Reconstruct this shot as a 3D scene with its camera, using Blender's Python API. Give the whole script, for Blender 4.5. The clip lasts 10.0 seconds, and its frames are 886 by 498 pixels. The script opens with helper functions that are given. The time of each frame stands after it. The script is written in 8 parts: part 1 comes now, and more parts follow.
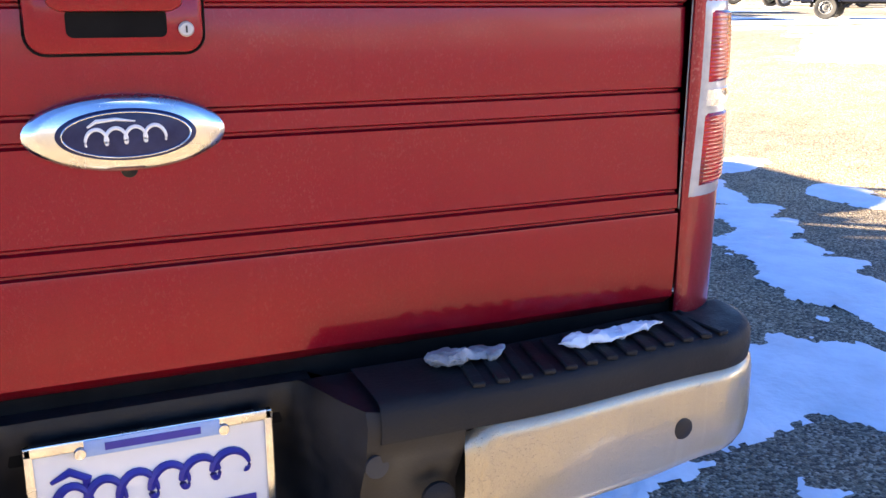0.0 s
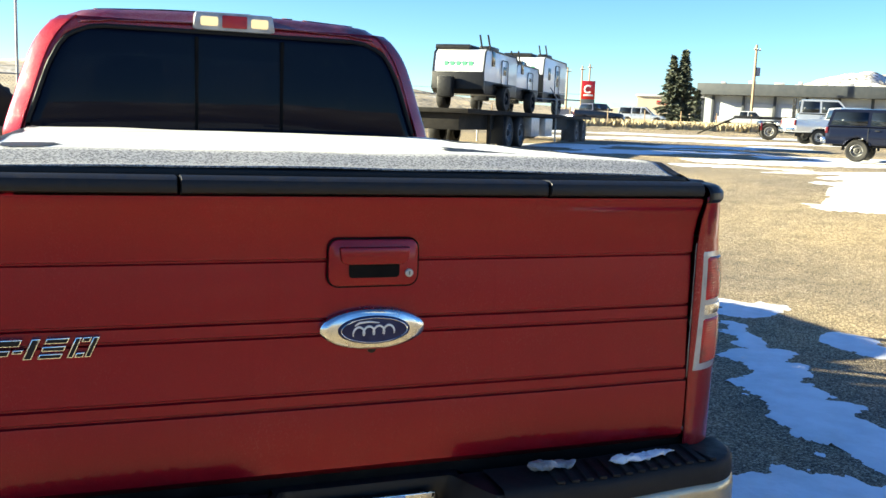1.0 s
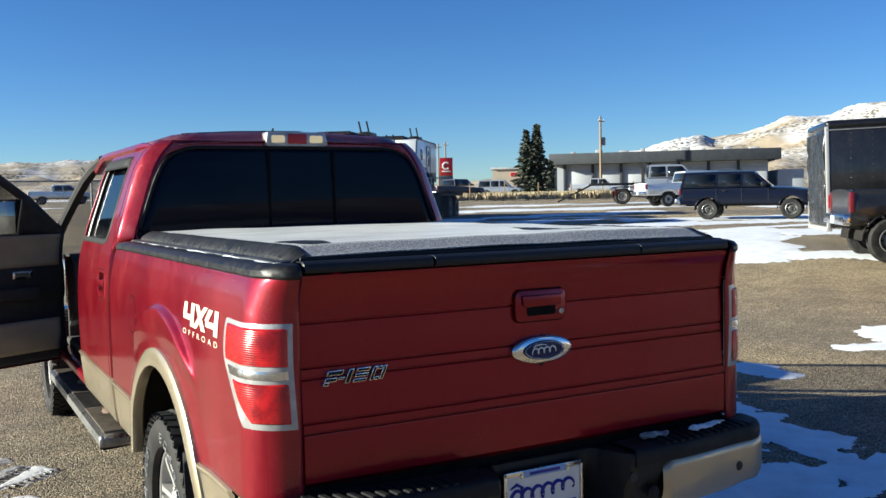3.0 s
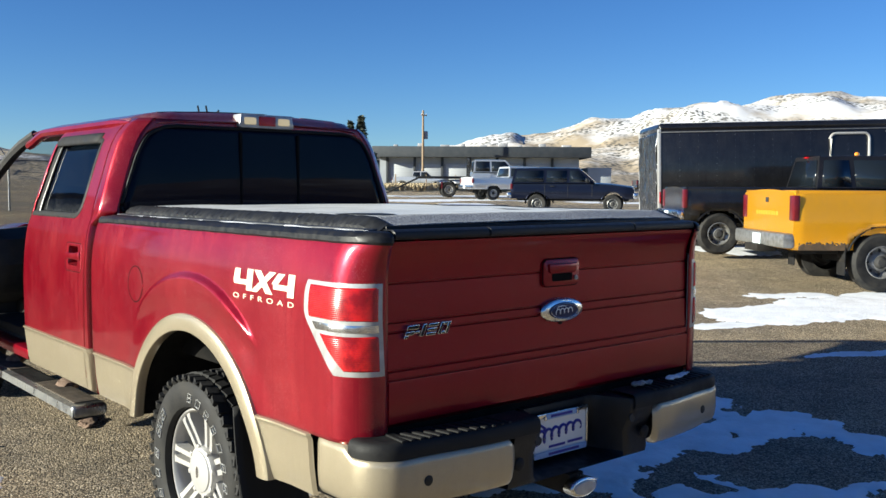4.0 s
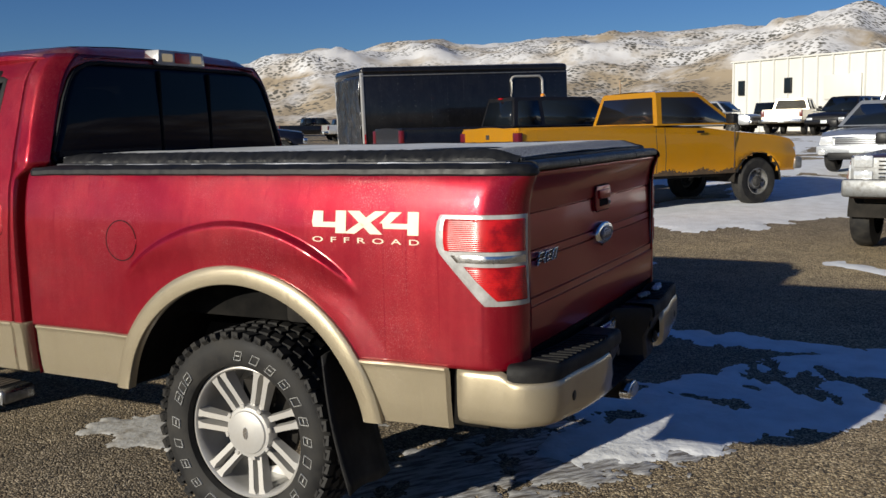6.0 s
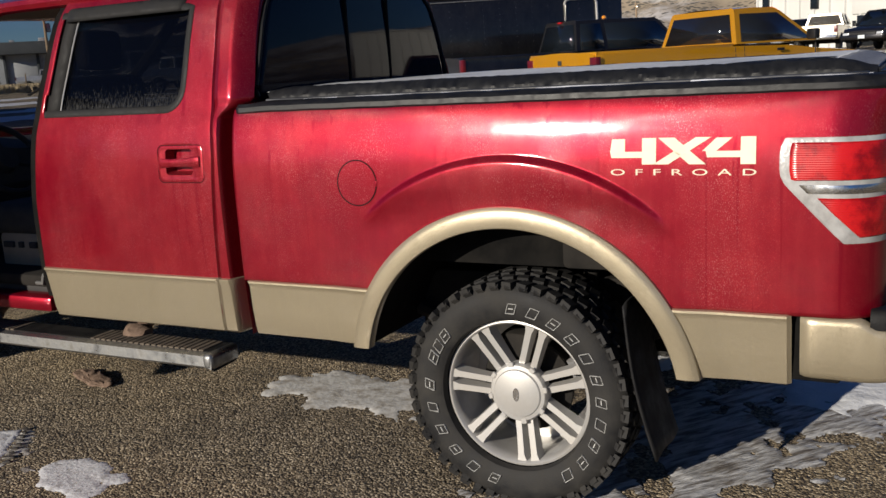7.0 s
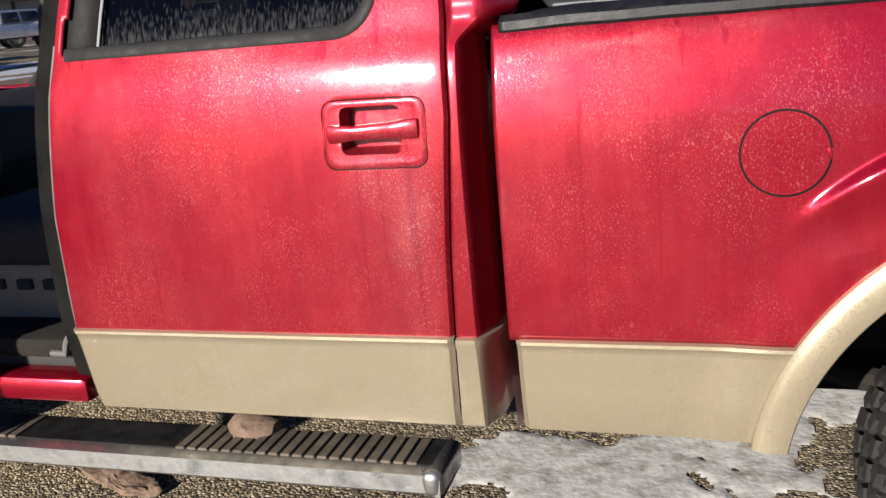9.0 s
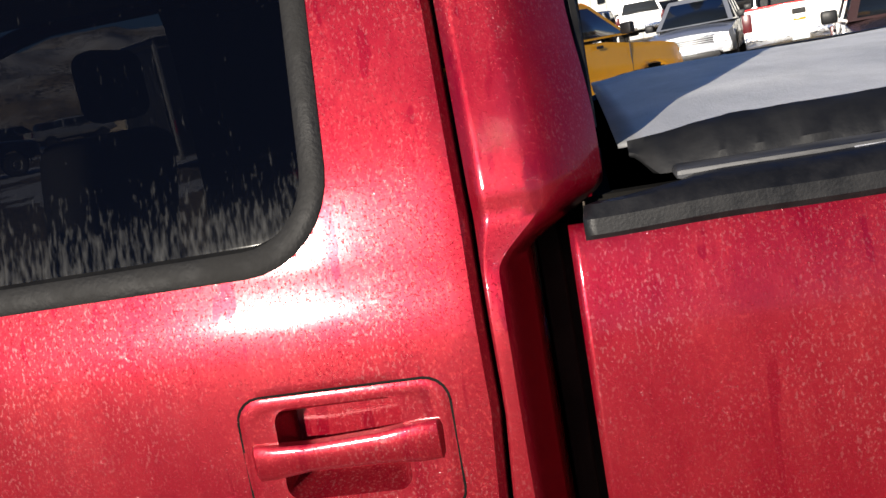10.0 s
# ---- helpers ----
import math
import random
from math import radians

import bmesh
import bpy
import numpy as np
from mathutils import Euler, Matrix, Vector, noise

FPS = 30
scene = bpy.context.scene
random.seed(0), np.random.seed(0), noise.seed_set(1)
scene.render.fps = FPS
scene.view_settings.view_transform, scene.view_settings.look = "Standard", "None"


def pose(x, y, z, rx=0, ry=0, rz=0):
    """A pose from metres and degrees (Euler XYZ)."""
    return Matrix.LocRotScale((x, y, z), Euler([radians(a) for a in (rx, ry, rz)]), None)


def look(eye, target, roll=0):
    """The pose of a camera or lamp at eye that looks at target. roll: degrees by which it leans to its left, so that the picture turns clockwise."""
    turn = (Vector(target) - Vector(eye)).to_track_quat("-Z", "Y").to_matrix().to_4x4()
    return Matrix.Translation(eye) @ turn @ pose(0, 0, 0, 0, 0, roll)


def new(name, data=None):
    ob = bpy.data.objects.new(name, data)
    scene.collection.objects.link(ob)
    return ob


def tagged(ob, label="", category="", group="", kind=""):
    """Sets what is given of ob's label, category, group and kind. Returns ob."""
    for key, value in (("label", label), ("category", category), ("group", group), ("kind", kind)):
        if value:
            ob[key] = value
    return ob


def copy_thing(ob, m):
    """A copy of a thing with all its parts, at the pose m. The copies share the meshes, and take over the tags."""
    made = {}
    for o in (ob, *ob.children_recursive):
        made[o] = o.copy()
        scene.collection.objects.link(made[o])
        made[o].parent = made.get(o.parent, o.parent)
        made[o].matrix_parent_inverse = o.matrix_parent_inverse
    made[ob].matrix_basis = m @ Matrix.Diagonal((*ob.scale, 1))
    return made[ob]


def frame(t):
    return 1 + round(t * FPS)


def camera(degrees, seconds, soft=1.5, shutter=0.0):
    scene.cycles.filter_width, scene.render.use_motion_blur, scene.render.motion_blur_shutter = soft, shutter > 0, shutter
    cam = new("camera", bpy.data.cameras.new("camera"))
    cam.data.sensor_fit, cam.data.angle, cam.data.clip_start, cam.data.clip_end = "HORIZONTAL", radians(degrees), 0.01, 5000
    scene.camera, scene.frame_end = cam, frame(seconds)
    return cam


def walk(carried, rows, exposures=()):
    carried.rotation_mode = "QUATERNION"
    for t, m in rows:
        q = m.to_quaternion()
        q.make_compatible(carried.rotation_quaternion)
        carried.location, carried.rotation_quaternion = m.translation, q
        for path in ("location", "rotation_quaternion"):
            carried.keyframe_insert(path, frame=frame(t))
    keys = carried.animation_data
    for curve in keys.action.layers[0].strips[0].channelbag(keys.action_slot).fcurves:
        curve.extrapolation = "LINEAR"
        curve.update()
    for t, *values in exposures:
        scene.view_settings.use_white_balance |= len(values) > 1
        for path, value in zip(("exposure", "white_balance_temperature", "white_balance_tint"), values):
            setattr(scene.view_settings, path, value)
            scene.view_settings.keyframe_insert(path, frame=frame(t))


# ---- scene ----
cam = camera(51.2, 10.0)
PATH = [
    (0, (-0.079, -1.178, 1.246), (0.67, 0.601, 0.723), 0.1),
    (0.5, (-0.280, -1.434, 1.425), (0.445, 0.387, 1.030), 1.4),
    (1, (-0.55, -1.888, 1.546), (0.147, -0.034, 1.264), 2.2),
    (1.5, (-0.651, -2.214, 1.555), (-0.007, -0.338, 1.295), 0.8),
    (2, (-0.917, -2.392, 1.576), (-0.192, -0.536, 1.401), 0.6),
    (2.2, (-1.081, -2.461, 1.582), (-0.306, -0.623, 1.442), 0.3),
    (3.3, (-1.979, -2.451, 1.585), (-0.919, -0.759, 1.469), -1.3),
    (3.5, (-2.172, -2.45, 1.585), (-1.042, -0.805, 1.457), -1.0),
    (4, (-2.6, -2.364, 1.549), (-1.304, -0.847, 1.417), 0.3),
    (4.5, (-2.948, -2.121, 1.542), (-1.507, -0.743, 1.392), -0.1),
    (5, (-3.359, -1.918, 1.519), (-1.808, -0.671, 1.32), -0.1),
    (5.2, (-3.468, -1.799, 1.52), (-1.884, -0.598, 1.302), -0.4),
    (6.3, (-3.696, -0.832, 1.511), (-1.888, -0.028, 1.221), -1.6),
    (6.5, (-3.704, -0.639, 1.507), (-1.895, 0.149, 1.187), -1.8),
    (7, (-3.714, -0.077, 1.505), (-1.975, 0.831, 1.113), -3.5),
    (7.5, (-3.633, 0.428, 1.477), (-1.957, 1.4, 0.98), -3.8),
    (8, (-3.386, 0.924, 1.458), (-1.784, 1.925, 0.802), -4.7),
    (8.5, (-3.146, 1.437, 1.442), (-1.484, 2.311, 0.755), -4.2),
    (9, (-2.762, 1.771, 1.442), (-0.93, 2.38, 0.922), -5.3),
    (9.3, (-2.475, 1.925, 1.481), (-0.598, 2.468, 1.053), -7.5),
    (9.5, (-2.274, 1.976, 1.502), (-0.393, 2.525, 1.102), -8.5),
    (10, (-1.84, 2.208, 1.561), (0.094, 2.547, 1.179), -10.5),
]
walk(cam, [(t, look(eye, target, roll)) for t, eye, target, roll in PATH],
     [(0.0, 3.66, 7600, 12), (0.5, 3.45, 7600, 2), (0.8, 2.85, 7500, -4), (1.0, 2.6, 7500, -6), (1.3, 2.2, 7400, -8), (1.6, 1.9, 7100, -8), (2.0, 1.65, 6500, -6), (3.5, 1.4, 6200, 0), (4.5, 1.25, 6200, 0),
      (5.2, 0.95, 6250, 2), (6.5, 0.12, 6500, 8), (7.5, 0.38, 6500, 10), (8.3, 0.85, 6400, 10), (9.0, 1.0, 6300, 10), (9.5, 0.95, 6400, 10), (10.0, 0.65, 6500, 10)])

# ---- light: low winter sun from the truck's left front, clear sky ----
SUN_EL, SUN_DIR = radians(16.0), Vector((-0.935, 0.355))
world = bpy.data.worlds.new("world")
scene.world = world
world.use_nodes = True
wn = world.node_tree.nodes
sky = wn.new("ShaderNodeTexSky")
sky.sky_type, sky.sun_disc = "NISHITA", False
sky.sun_elevation, sky.sun_rotation = SUN_EL, math.atan2(SUN_DIR.x, SUN_DIR.y)
sky.altitude, sky.air_density, sky.dust_density, sky.ozone_density = 1900, 1.0, 0.3, 5.0
wn["Background"].inputs["Strength"].default_value = 0.054
clear = wn.new("ShaderNodeHueSaturation")
clear.inputs["Hue"].default_value, clear.inputs["Saturation"].default_value = 0.512, 1.10
world.node_tree.links.new(sky.outputs[0], clear.inputs["Color"])
world.node_tree.links.new(clear.outputs[0], wn["Background"].inputs["Color"])
sun = new("sun", bpy.data.lights.new("sun", "SUN"))
sun.data.energy, sun.data.angle, sun.data.color = 5.0, radians(0.55), (1.0, 0.91, 0.78)
sun.matrix_world = look((SUN_DIR.x * 40, SUN_DIR.y * 40, 40 * math.tan(SUN_EL)), (0, 0, 0))

# ---- materials ----
def mat(name, color, rough=0.6, metal=0.0, color2=None, scale=6.0, detail=6.0, lo=0.35, hi=0.7, bump=0.0, bump_scale=None, coat=0.0, spec=0.5,
        stretch=(1, 1, 1), rough2=None, per_object=0.0):
    """Principled surface with noise-driven colour and roughness, and a fine bump."""
    m = bpy.data.materials.new(name)
    m.use_nodes = True
    n, l = m.node_tree.nodes, m.node_tree.links
    p = n["Principled BSDF"]
    p.inputs["Base Color"].default_value = (*color, 1)
    p.inputs["Roughness"].default_value = rough
    p.inputs["Metallic"].default_value = metal
    p.inputs["Coat Weight"].default_value = coat
    p.inputs["Coat Roughness"].default_value = 0.06
    p.inputs["Specular IOR Level"].default_value = spec
    tc = n.new("ShaderNodeTexCoord")
    mp = n.new("ShaderNodeMapping")
    mp.inputs["Scale"].default_value = stretch
    l.new(tc.outputs["Object"], mp.inputs["Vector"])
    if color2 is not None:
        t = n.new("ShaderNodeTexNoise")
        t.inputs["Scale"].default_value, t.inputs["Detail"].default_value = scale, detail
        t.inputs["Roughness"].default_value = 0.62
        r = n.new("ShaderNodeMapRange")
        r.inputs["From Min"].default_value, r.inputs["From Max"].default_value = lo, hi
        x = n.new("ShaderNodeMix")
        x.data_type = "RGBA"
        x.inputs["A"].default_value, x.inputs["B"].default_value = (*color, 1), (*color2, 1)
        l.new(mp.outputs[0], t.inputs["Vector"])
        l.new(t.outputs["Fac"], r.inputs["Value"])
        l.new(r.outputs[0], x.inputs["Factor"])
        l.new(x.outputs["Result"], p.inputs["Base Color"])
        if rough2 is not None:
            q = n.new("ShaderNodeMapRange")
            q.inputs["To Min"].default_value, q.inputs["To Max"].default_value = rough, rough2
            l.new(r.outputs[0], q.inputs["Value"])
            l.new(q.outputs[0], p.inputs["Roughness"])
    if bump:
        b = n.new("ShaderNodeTexNoise")
        b.inputs["Scale"].default_value, b.inputs["Detail"].default_value = bump_scale or scale * 8, 4
        bb = n.new("ShaderNodeBump")
        bb.inputs["Strength"].default_value, bb.inputs["Distance"].default_value = 1.0, bump
        l.new(mp.outputs[0], b.inputs["Vector"])
        l.new(b.outputs["Fac"], bb.inputs["Height"])
        l.new(bb.outputs[0], p.inputs["Normal"])
    return m


def paint(name, base, flake, dust, dust_amount=0.5, streak=1.0, drops=0.0006, coat=1.0, metal=0.58):
    """Metallic car paint under dried road salt: vertical streaks, mottled film and frozen droplets."""
    m = bpy.data.materials.new(name)
    m.use_nodes = True
    n, l = m.node_tree.nodes, m.node_tree.links
    p = n["Principled BSDF"]
    p.inputs["Metallic"].default_value = metal
    p.inputs["Coat Weight"].default_value = 1.0
    p.inputs["Coat Roughness"].default_value = 0.08
    p.inputs["Specular IOR Level"].default_value = 0.15
    p.inputs["Specular Tint"].default_value = (*[0.4 + 0.6 * c / max(base) for c in base], 1)
    tc = n.new("ShaderNodeTexCoord")

    def noise_at(scale, stretch, detail=5.0, rough=0.6):
        mp = n.new("ShaderNodeMapping")
        mp.inputs["Scale"].default_value = stretch
        t = n.new("ShaderNodeTexNoise")
        t.inputs["Scale"].default_value, t.inputs["Detail"].default_value, t.inputs["Roughness"].default_value = scale, detail, rough
        l.new(tc.outputs["Object"], mp.inputs["Vector"])
        l.new(mp.outputs[0], t.inputs["Vector"])
        return t.outputs["Fac"]

    def mapped(src, a, b, lo=0.0, hi=1.0):
        r = n.new("ShaderNodeMapRange")
        r.inputs["From Min"].default_value, r.inputs["From Max"].default_value = a, b
        r.inputs["To Min"].default_value, r.inputs["To Max"].default_value = lo, hi
        l.new(src, r.inputs["Value"])
        return r.outputs[0]

    def math_node(op, a, b):
        k = n.new("ShaderNodeMath")
        k.operation = op
        for i, v in enumerate((a, b)):
            if isinstance(v, (int, float)):
                k.inputs[i].default_value = v
            else:
                l.new(v, k.inputs[i])
        return k.outputs[0]

    flakes = n.new("ShaderNodeTexVoronoi")
    flakes.inputs["Scale"].default_value = 900
    l.new(tc.outputs["Object"], flakes.inputs["Vector"])
    fx = n.new("ShaderNodeMix")
    fx.data_type = "RGBA"
    fx.inputs["A"].default_value, fx.inputs["B"].default_value = (*base, 1), (*flake, 1)
    l.new(mapped(flakes.outputs["Distance"], 0.0, 0.6), fx.inputs["Factor"])
    film = mapped(noise_at(2.2, (1, 1, 0.7), 10, 0.78), 0.40, 0.68)
    drips = mapped(noise_at(46, (1, 1, 0.010), 2, 0.5), 0.645, 0.665, 1.0, 0.10)
    streaks = mapped(noise_at(22, (1, 1, 0.05), 7, 0.75), 0.45, 0.75, 0, streak)
    speck = math_node("MULTIPLY", mapped(noise_at(260, (1, 1, 0.8), 3), 0.56, 0.66), mapped(noise_at(7.0, (1, 1, 0.5), 5), 0.40, 0.66))
    crust = math_node("MULTIPLY", mapped(noise_at(330, (1, 1, 0.6), 3, 0.5), 0.56, 0.66), mapped(noise_at(3.0, (1, 1, 0.8), 7, 0.7), 0.44, 0.68))
    d = math_node("MULTIPLY", math_node("ADD", math_node("MULTIPLY", film, 0.34), math_node("MULTIPLY", streaks, 0.15)), dust_amount)
    d = math_node("ADD", d, math_node("MULTIPLY", math_node("MULTIPLY", speck, film), dust_amount * 1.0))
    d = math_node("MULTIPLY", d, drips)
    k = n.new("ShaderNodeClamp")
    l.new(d, k.inputs["Value"])
    dx = n.new("ShaderNodeMix")
    dx.data_type = "RGBA"
    dx.inputs["B"].default_value = (*dust, 1)
    l.new(k.outputs[0], dx.inputs["Factor"])
    l.new(fx.outputs["Result"], dx.inputs["A"])
    salt = n.new("ShaderNodeMix")
    salt.data_type = "RGBA"
    salt.inputs["B"].default_value = (*[0.5 * c + 0.24 for c in dust], 1)
    l.new(math_node("MULTIPLY", crust, min(0.45, dust_amount * 0.70)), salt.inputs["Factor"])
    l.new(dx.outputs["Result"], salt.inputs["A"])
    l.new(salt.outputs["Result"], p.inputs["Base Color"])
    l.new(mapped(k.outputs[0], 0, 0.6, 0.30, 0.62), p.inputs["Roughness"])
    l.new(mapped(k.outputs[0], 0, 0.6, coat, 0.45 * coat), p.inputs["Coat Weight"])
    l.new(mapped(k.outputs[0], 0, 0.5, 0.075, 0.22), p.inputs["Coat Roughness"])
    b = n.new("ShaderNodeBump")
    b.inputs["Distance"].default_value = drops
    l.new(mapped(noise_at(380, (1, 1, 1), 2), 0.60, 0.68), b.inputs["Height"])
    l.new(b.outputs[0], p.inputs["Normal"])
    l.new(b.outputs[0], p.inputs["Coat Normal"])
    return m


def glass(name, color, rough=0.03, alpha=0.6, spec=0.5):
    """Tinted car glass: a thin dark sheet, part see-through, with a mirror-like face."""
    m = bpy.data.materials.new(name)
    m.use_nodes = True
    n, l = m.node_tree.nodes, m.node_tree.links
    p = n["Principled BSDF"]
    p.inputs["Base Color"].default_value = (*color, 1)
    p.inputs["Roughness"].default_value = rough
    p.inputs["Alpha"].default_value = alpha
    p.inputs["Specular IOR Level"].default_value = spec
    return m


def gravel_material(name):
    """Worn chip-seal: fine brown and grey stones with relief, wide damp and sandy stains."""
    m = bpy.data.materials.new(name)
    m.use_nodes = True
    n, l = m.node_tree.nodes, m.node_tree.links
    p = n["Principled BSDF"]
    p.inputs["Roughness"].default_value = 0.85
    tc = n.new("ShaderNodeTexCoord")
    v = n.new("ShaderNodeTexVoronoi")
    v.inputs["Scale"].default_value = 105
    v2 = n.new("ShaderNodeTexVoronoi")
    v2.inputs["Scale"].default_value = 38
    big = n.new("ShaderNodeTexNoise")
    big.inputs["Scale"].default_value, big.inputs["Detail"].default_value = 0.22, 6
    mid = n.new("ShaderNodeTexNoise")
    mid.inputs["Scale"].default_value, mid.inputs["Detail"].default_value = 3.0, 5
    for t in (v, v2, big, mid):
        l.new(tc.outputs["Object"], t.inputs["Vector"])
    ramp = n.new("ShaderNodeValToRGB")
    e = ramp.color_ramp.elements
    e[0].position, e[0].color = 0.0, (0.05, 0.042, 0.033, 1)
    e[1].position, e[1].color = 1.0, (0.68, 0.60, 0.47, 1)
    for pos, c in ((0.25, (0.115, 0.091, 0.064)), (0.5, (0.26, 0.212, 0.148)), (0.75, (0.40, 0.332, 0.236)), (0.9, (0.56, 0.49, 0.385))):
        ramp.color_ramp.elements.new(pos).color = (*c, 1)
    sep = n.new("ShaderNodeSeparateColor")
    l.new(v.outputs["Color"], sep.inputs[0])
    l.new(sep.outputs[0], ramp.inputs["Fac"])
    tint = n.new("ShaderNodeMix")
    tint.data_type, tint.blend_type = "RGBA", "MULTIPLY"
    tint.inputs["Factor"].default_value = 1.0
    stain = n.new("ShaderNodeValToRGB")
    stain.color_ramp.elements[0].position, stain.color_ramp.elements[0].color = 0.35, (0.62, 0.6, 0.6, 1)
    stain.color_ramp.elements[1].position, stain.color_ramp.elements[1].color = 0.68, (1.24, 1.13, 0.88, 1)
    l.new(big.outputs["Fac"], stain.inputs["Fac"])
    l.new(ramp.outputs["Color"], tint.inputs["A"])
    l.new(stain.outputs["Color"], tint.inputs["B"])
    tint2 = n.new("ShaderNodeMix")
    tint2.data_type, tint2.blend_type = "RGBA", "MULTIPLY"
    tint2.inputs["Factor"].default_value = 1.0
    s2 = n.new("ShaderNodeValToRGB")
    s2.color_ramp.elements[0].position, s2.color_ramp.elements[0].color = 0.3, (0.7, 0.7, 0.7, 1)
    s2.color_ramp.elements[1].position, s2.color_ramp.elements[1].color = 0.7, (1.1, 1.1, 1.1, 1)
    l.new(mid.outputs["Fac"], s2.inputs["Fac"])
    l.new(tint.outputs["Result"], tint2.inputs["A"])
    l.new(s2.outputs["Color"], tint2.inputs["B"])
    l.new(tint2.outputs["Result"], p.inputs["Base Color"])
    b = n.new("ShaderNodeBump")
    b.inputs["Distance"].default_value = 0.0095
    b.invert = True
    l.new(v.outputs["Distance"], b.inputs["Height"])
    b2 = n.new("ShaderNodeBump")
    b2.inputs["Distance"].default_value = 0.004
    b2.invert = True
    l.new(v2.outputs["Distance"], b2.inputs["Height"])
    l.new(b.outputs[0], b2.inputs["Normal"])
    l.new(b2.outputs[0], p.inputs["Normal"])
    return m


def lamp_mat(name, color, strength):
    m = bpy.data.materials.new(name)
    m.use_nodes = True
    p = m.node_tree.nodes["Principled BSDF"]
    p.inputs["Base Color"].default_value = (*color, 1)
    p.inputs["Emission Color"].default_value = (*color, 1)
    p.inputs["Emission Strength"].default_value = strength
    return m


# reddish dust also brightens the sunlit sides; the second red drops it for the shaded tailgate
RED = paint("red_paint", (0.140, 0.0005, 0.0078), (0.205, 0.0009, 0.0115), (0.54, 0.070, 0.064), 0.46, drops=0.0002, coat=0.95, metal=0.42)
RED_DARKER = paint("red_paint_darker", (0.140, 0.0005, 0.0078), (0.205, 0.0009, 0.0115), (0.54, 0.070, 0.064), 0.09, drops=0.0001, coat=0.60, metal=0.42)
RED_FROST = paint("red_paint_frosted", (0.140, 0.0005, 0.0078), (0.205, 0.0009, 0.0115), (0.50, 0.46, 0.48), 0.75, drops=0.0002)
TAN = paint("tan_paint", (0.322, 0.276, 0.190), (0.41, 0.350, 0.245), (0.25, 0.215, 0.17), 0.7)
BLACK_PLASTIC = mat("black_plastic", (0.006, 0.0065, 0.008), 0.34, spec=0.3, color2=(0.013, 0.013, 0.0145), scale=30, detail=8, bump=0.0003, bump_scale=300, rough2=0.6)
RUBBER = mat("rubber", (0.006, 0.006, 0.007), 0.5, spec=0.25, color2=(0.016, 0.0155, 0.015), scale=12, bump=0.0008, bump_scale=180, rough2=0.85)
TYRE = mat("tyre_rubber", (0.011, 0.011, 0.012), 0.6, spec=0.25, color2=(0.034, 0.032, 0.029), scale=10, bump=0.0008, bump_scale=200, rough2=0.85)
CHROME = mat("chrome", (0.75, 0.76, 0.78), 0.10, 1.0, color2=(0.5, 0.5, 0.5), scale=20, rough2=0.35)
ALLOY = mat("alloy", (0.50, 0.495, 0.485), 0.34, 0.45, color2=(0.42, 0.40, 0.37), scale=8, rough2=0.5)
DARK_GLASS = glass("tinted_glass", (0.0025, 0.005, 0.014), 0.03, 0.95, 0.10)
DOOR_GLASS = glass("door_glass", (0.006, 0.008, 0.011), 0.05, 0.83)
n, l = DOOR_GLASS.node_tree.nodes, DOOR_GLASS.node_tree.links
tc, mp, ns, sp, lowz = n.new("ShaderNodeTexCoord"), n.new("ShaderNodeMapping"), n.new("ShaderNodeTexNoise"), n.new("ShaderNodeSeparateXYZ"), n.new("ShaderNodeMapRange")
mp.inputs["Scale"].default_value = (1, 1, 0.07)
ns.inputs["Scale"].default_value, ns.inputs["Detail"].default_value = 190, 5
lowz.inputs["From Min"].default_value, lowz.inputs["From Max"].default_value = 1.50, 1.385
lowz.inputs["To Min"].default_value, lowz.inputs["To Max"].default_value = -0.12, 0.22
l.new(tc.outputs["Object"], mp.inputs["Vector"])
l.new(mp.outputs[0], ns.inputs["Vector"])
l.new(tc.outputs["Object"], sp.inputs[0])
l.new(sp.outputs[2], lowz.inputs["Value"])
ad, mr = n.new("ShaderNodeMath"), n.new("ShaderNodeMapRange")
l.new(ns.outputs["Fac"], ad.inputs[0])
l.new(lowz.outputs[0], ad.inputs[1])
mr.inputs["From Min"].default_value, mr.inputs["From Max"].default_value, mr.inputs["To Max"].default_value = 0.55, 0.95, 0.15
l.new(ad.outputs[0], mr.inputs["Value"])
cx = n.new("ShaderNodeMix")
cx.data_type = "RGBA"
cx.inputs["A"].default_value, cx.inputs["B"].default_value = (0.0012, 0.0016, 0.0034, 1), (0.40, 0.40, 0.39, 1)
l.new(mr.outputs[0], cx.inputs["Factor"])
l.new(cx.outputs["Result"], n["Principled BSDF"].inputs["Base Color"])
rr = n.new("ShaderNodeMapRange")
rr.inputs["To Min"].default_value, rr.inputs["To Max"].default_value = 0.05, 0.12
l.new(mr.outputs[0], rr.inputs["Value"])
l.new(rr.outputs[0], n["Principled BSDF"].inputs["Roughness"])
n["Principled BSDF"].inputs["Specular IOR Level"].default_value = 0.10
FRONT_GLASS = glass("front_door_glass", (0.010, 0.012, 0.015), 0.03, 0.60)
CLEAR_GLASS = glass("clear_glass", (0.02, 0.025, 0.03), 0.02, 0.25)
DARK = mat("dark_interior", (0.02, 0.02, 0.022), 0.8, color2=(0.035, 0.033, 0.03), scale=15)
BEIGE = mat("beige_trim", (0.30, 0.25, 0.18), 0.6, color2=(0.24, 0.2, 0.15), scale=9, bump=0.0006, bump_scale=250)
# near-black for wheel wells and liners, and for blocks that imitate shade in gaps
NEAR_BLACK = mat("near_black", (0.004, 0.004, 0.004), 0.95, spec=0.1, color2=(0.012, 0.011, 0.010), scale=9)
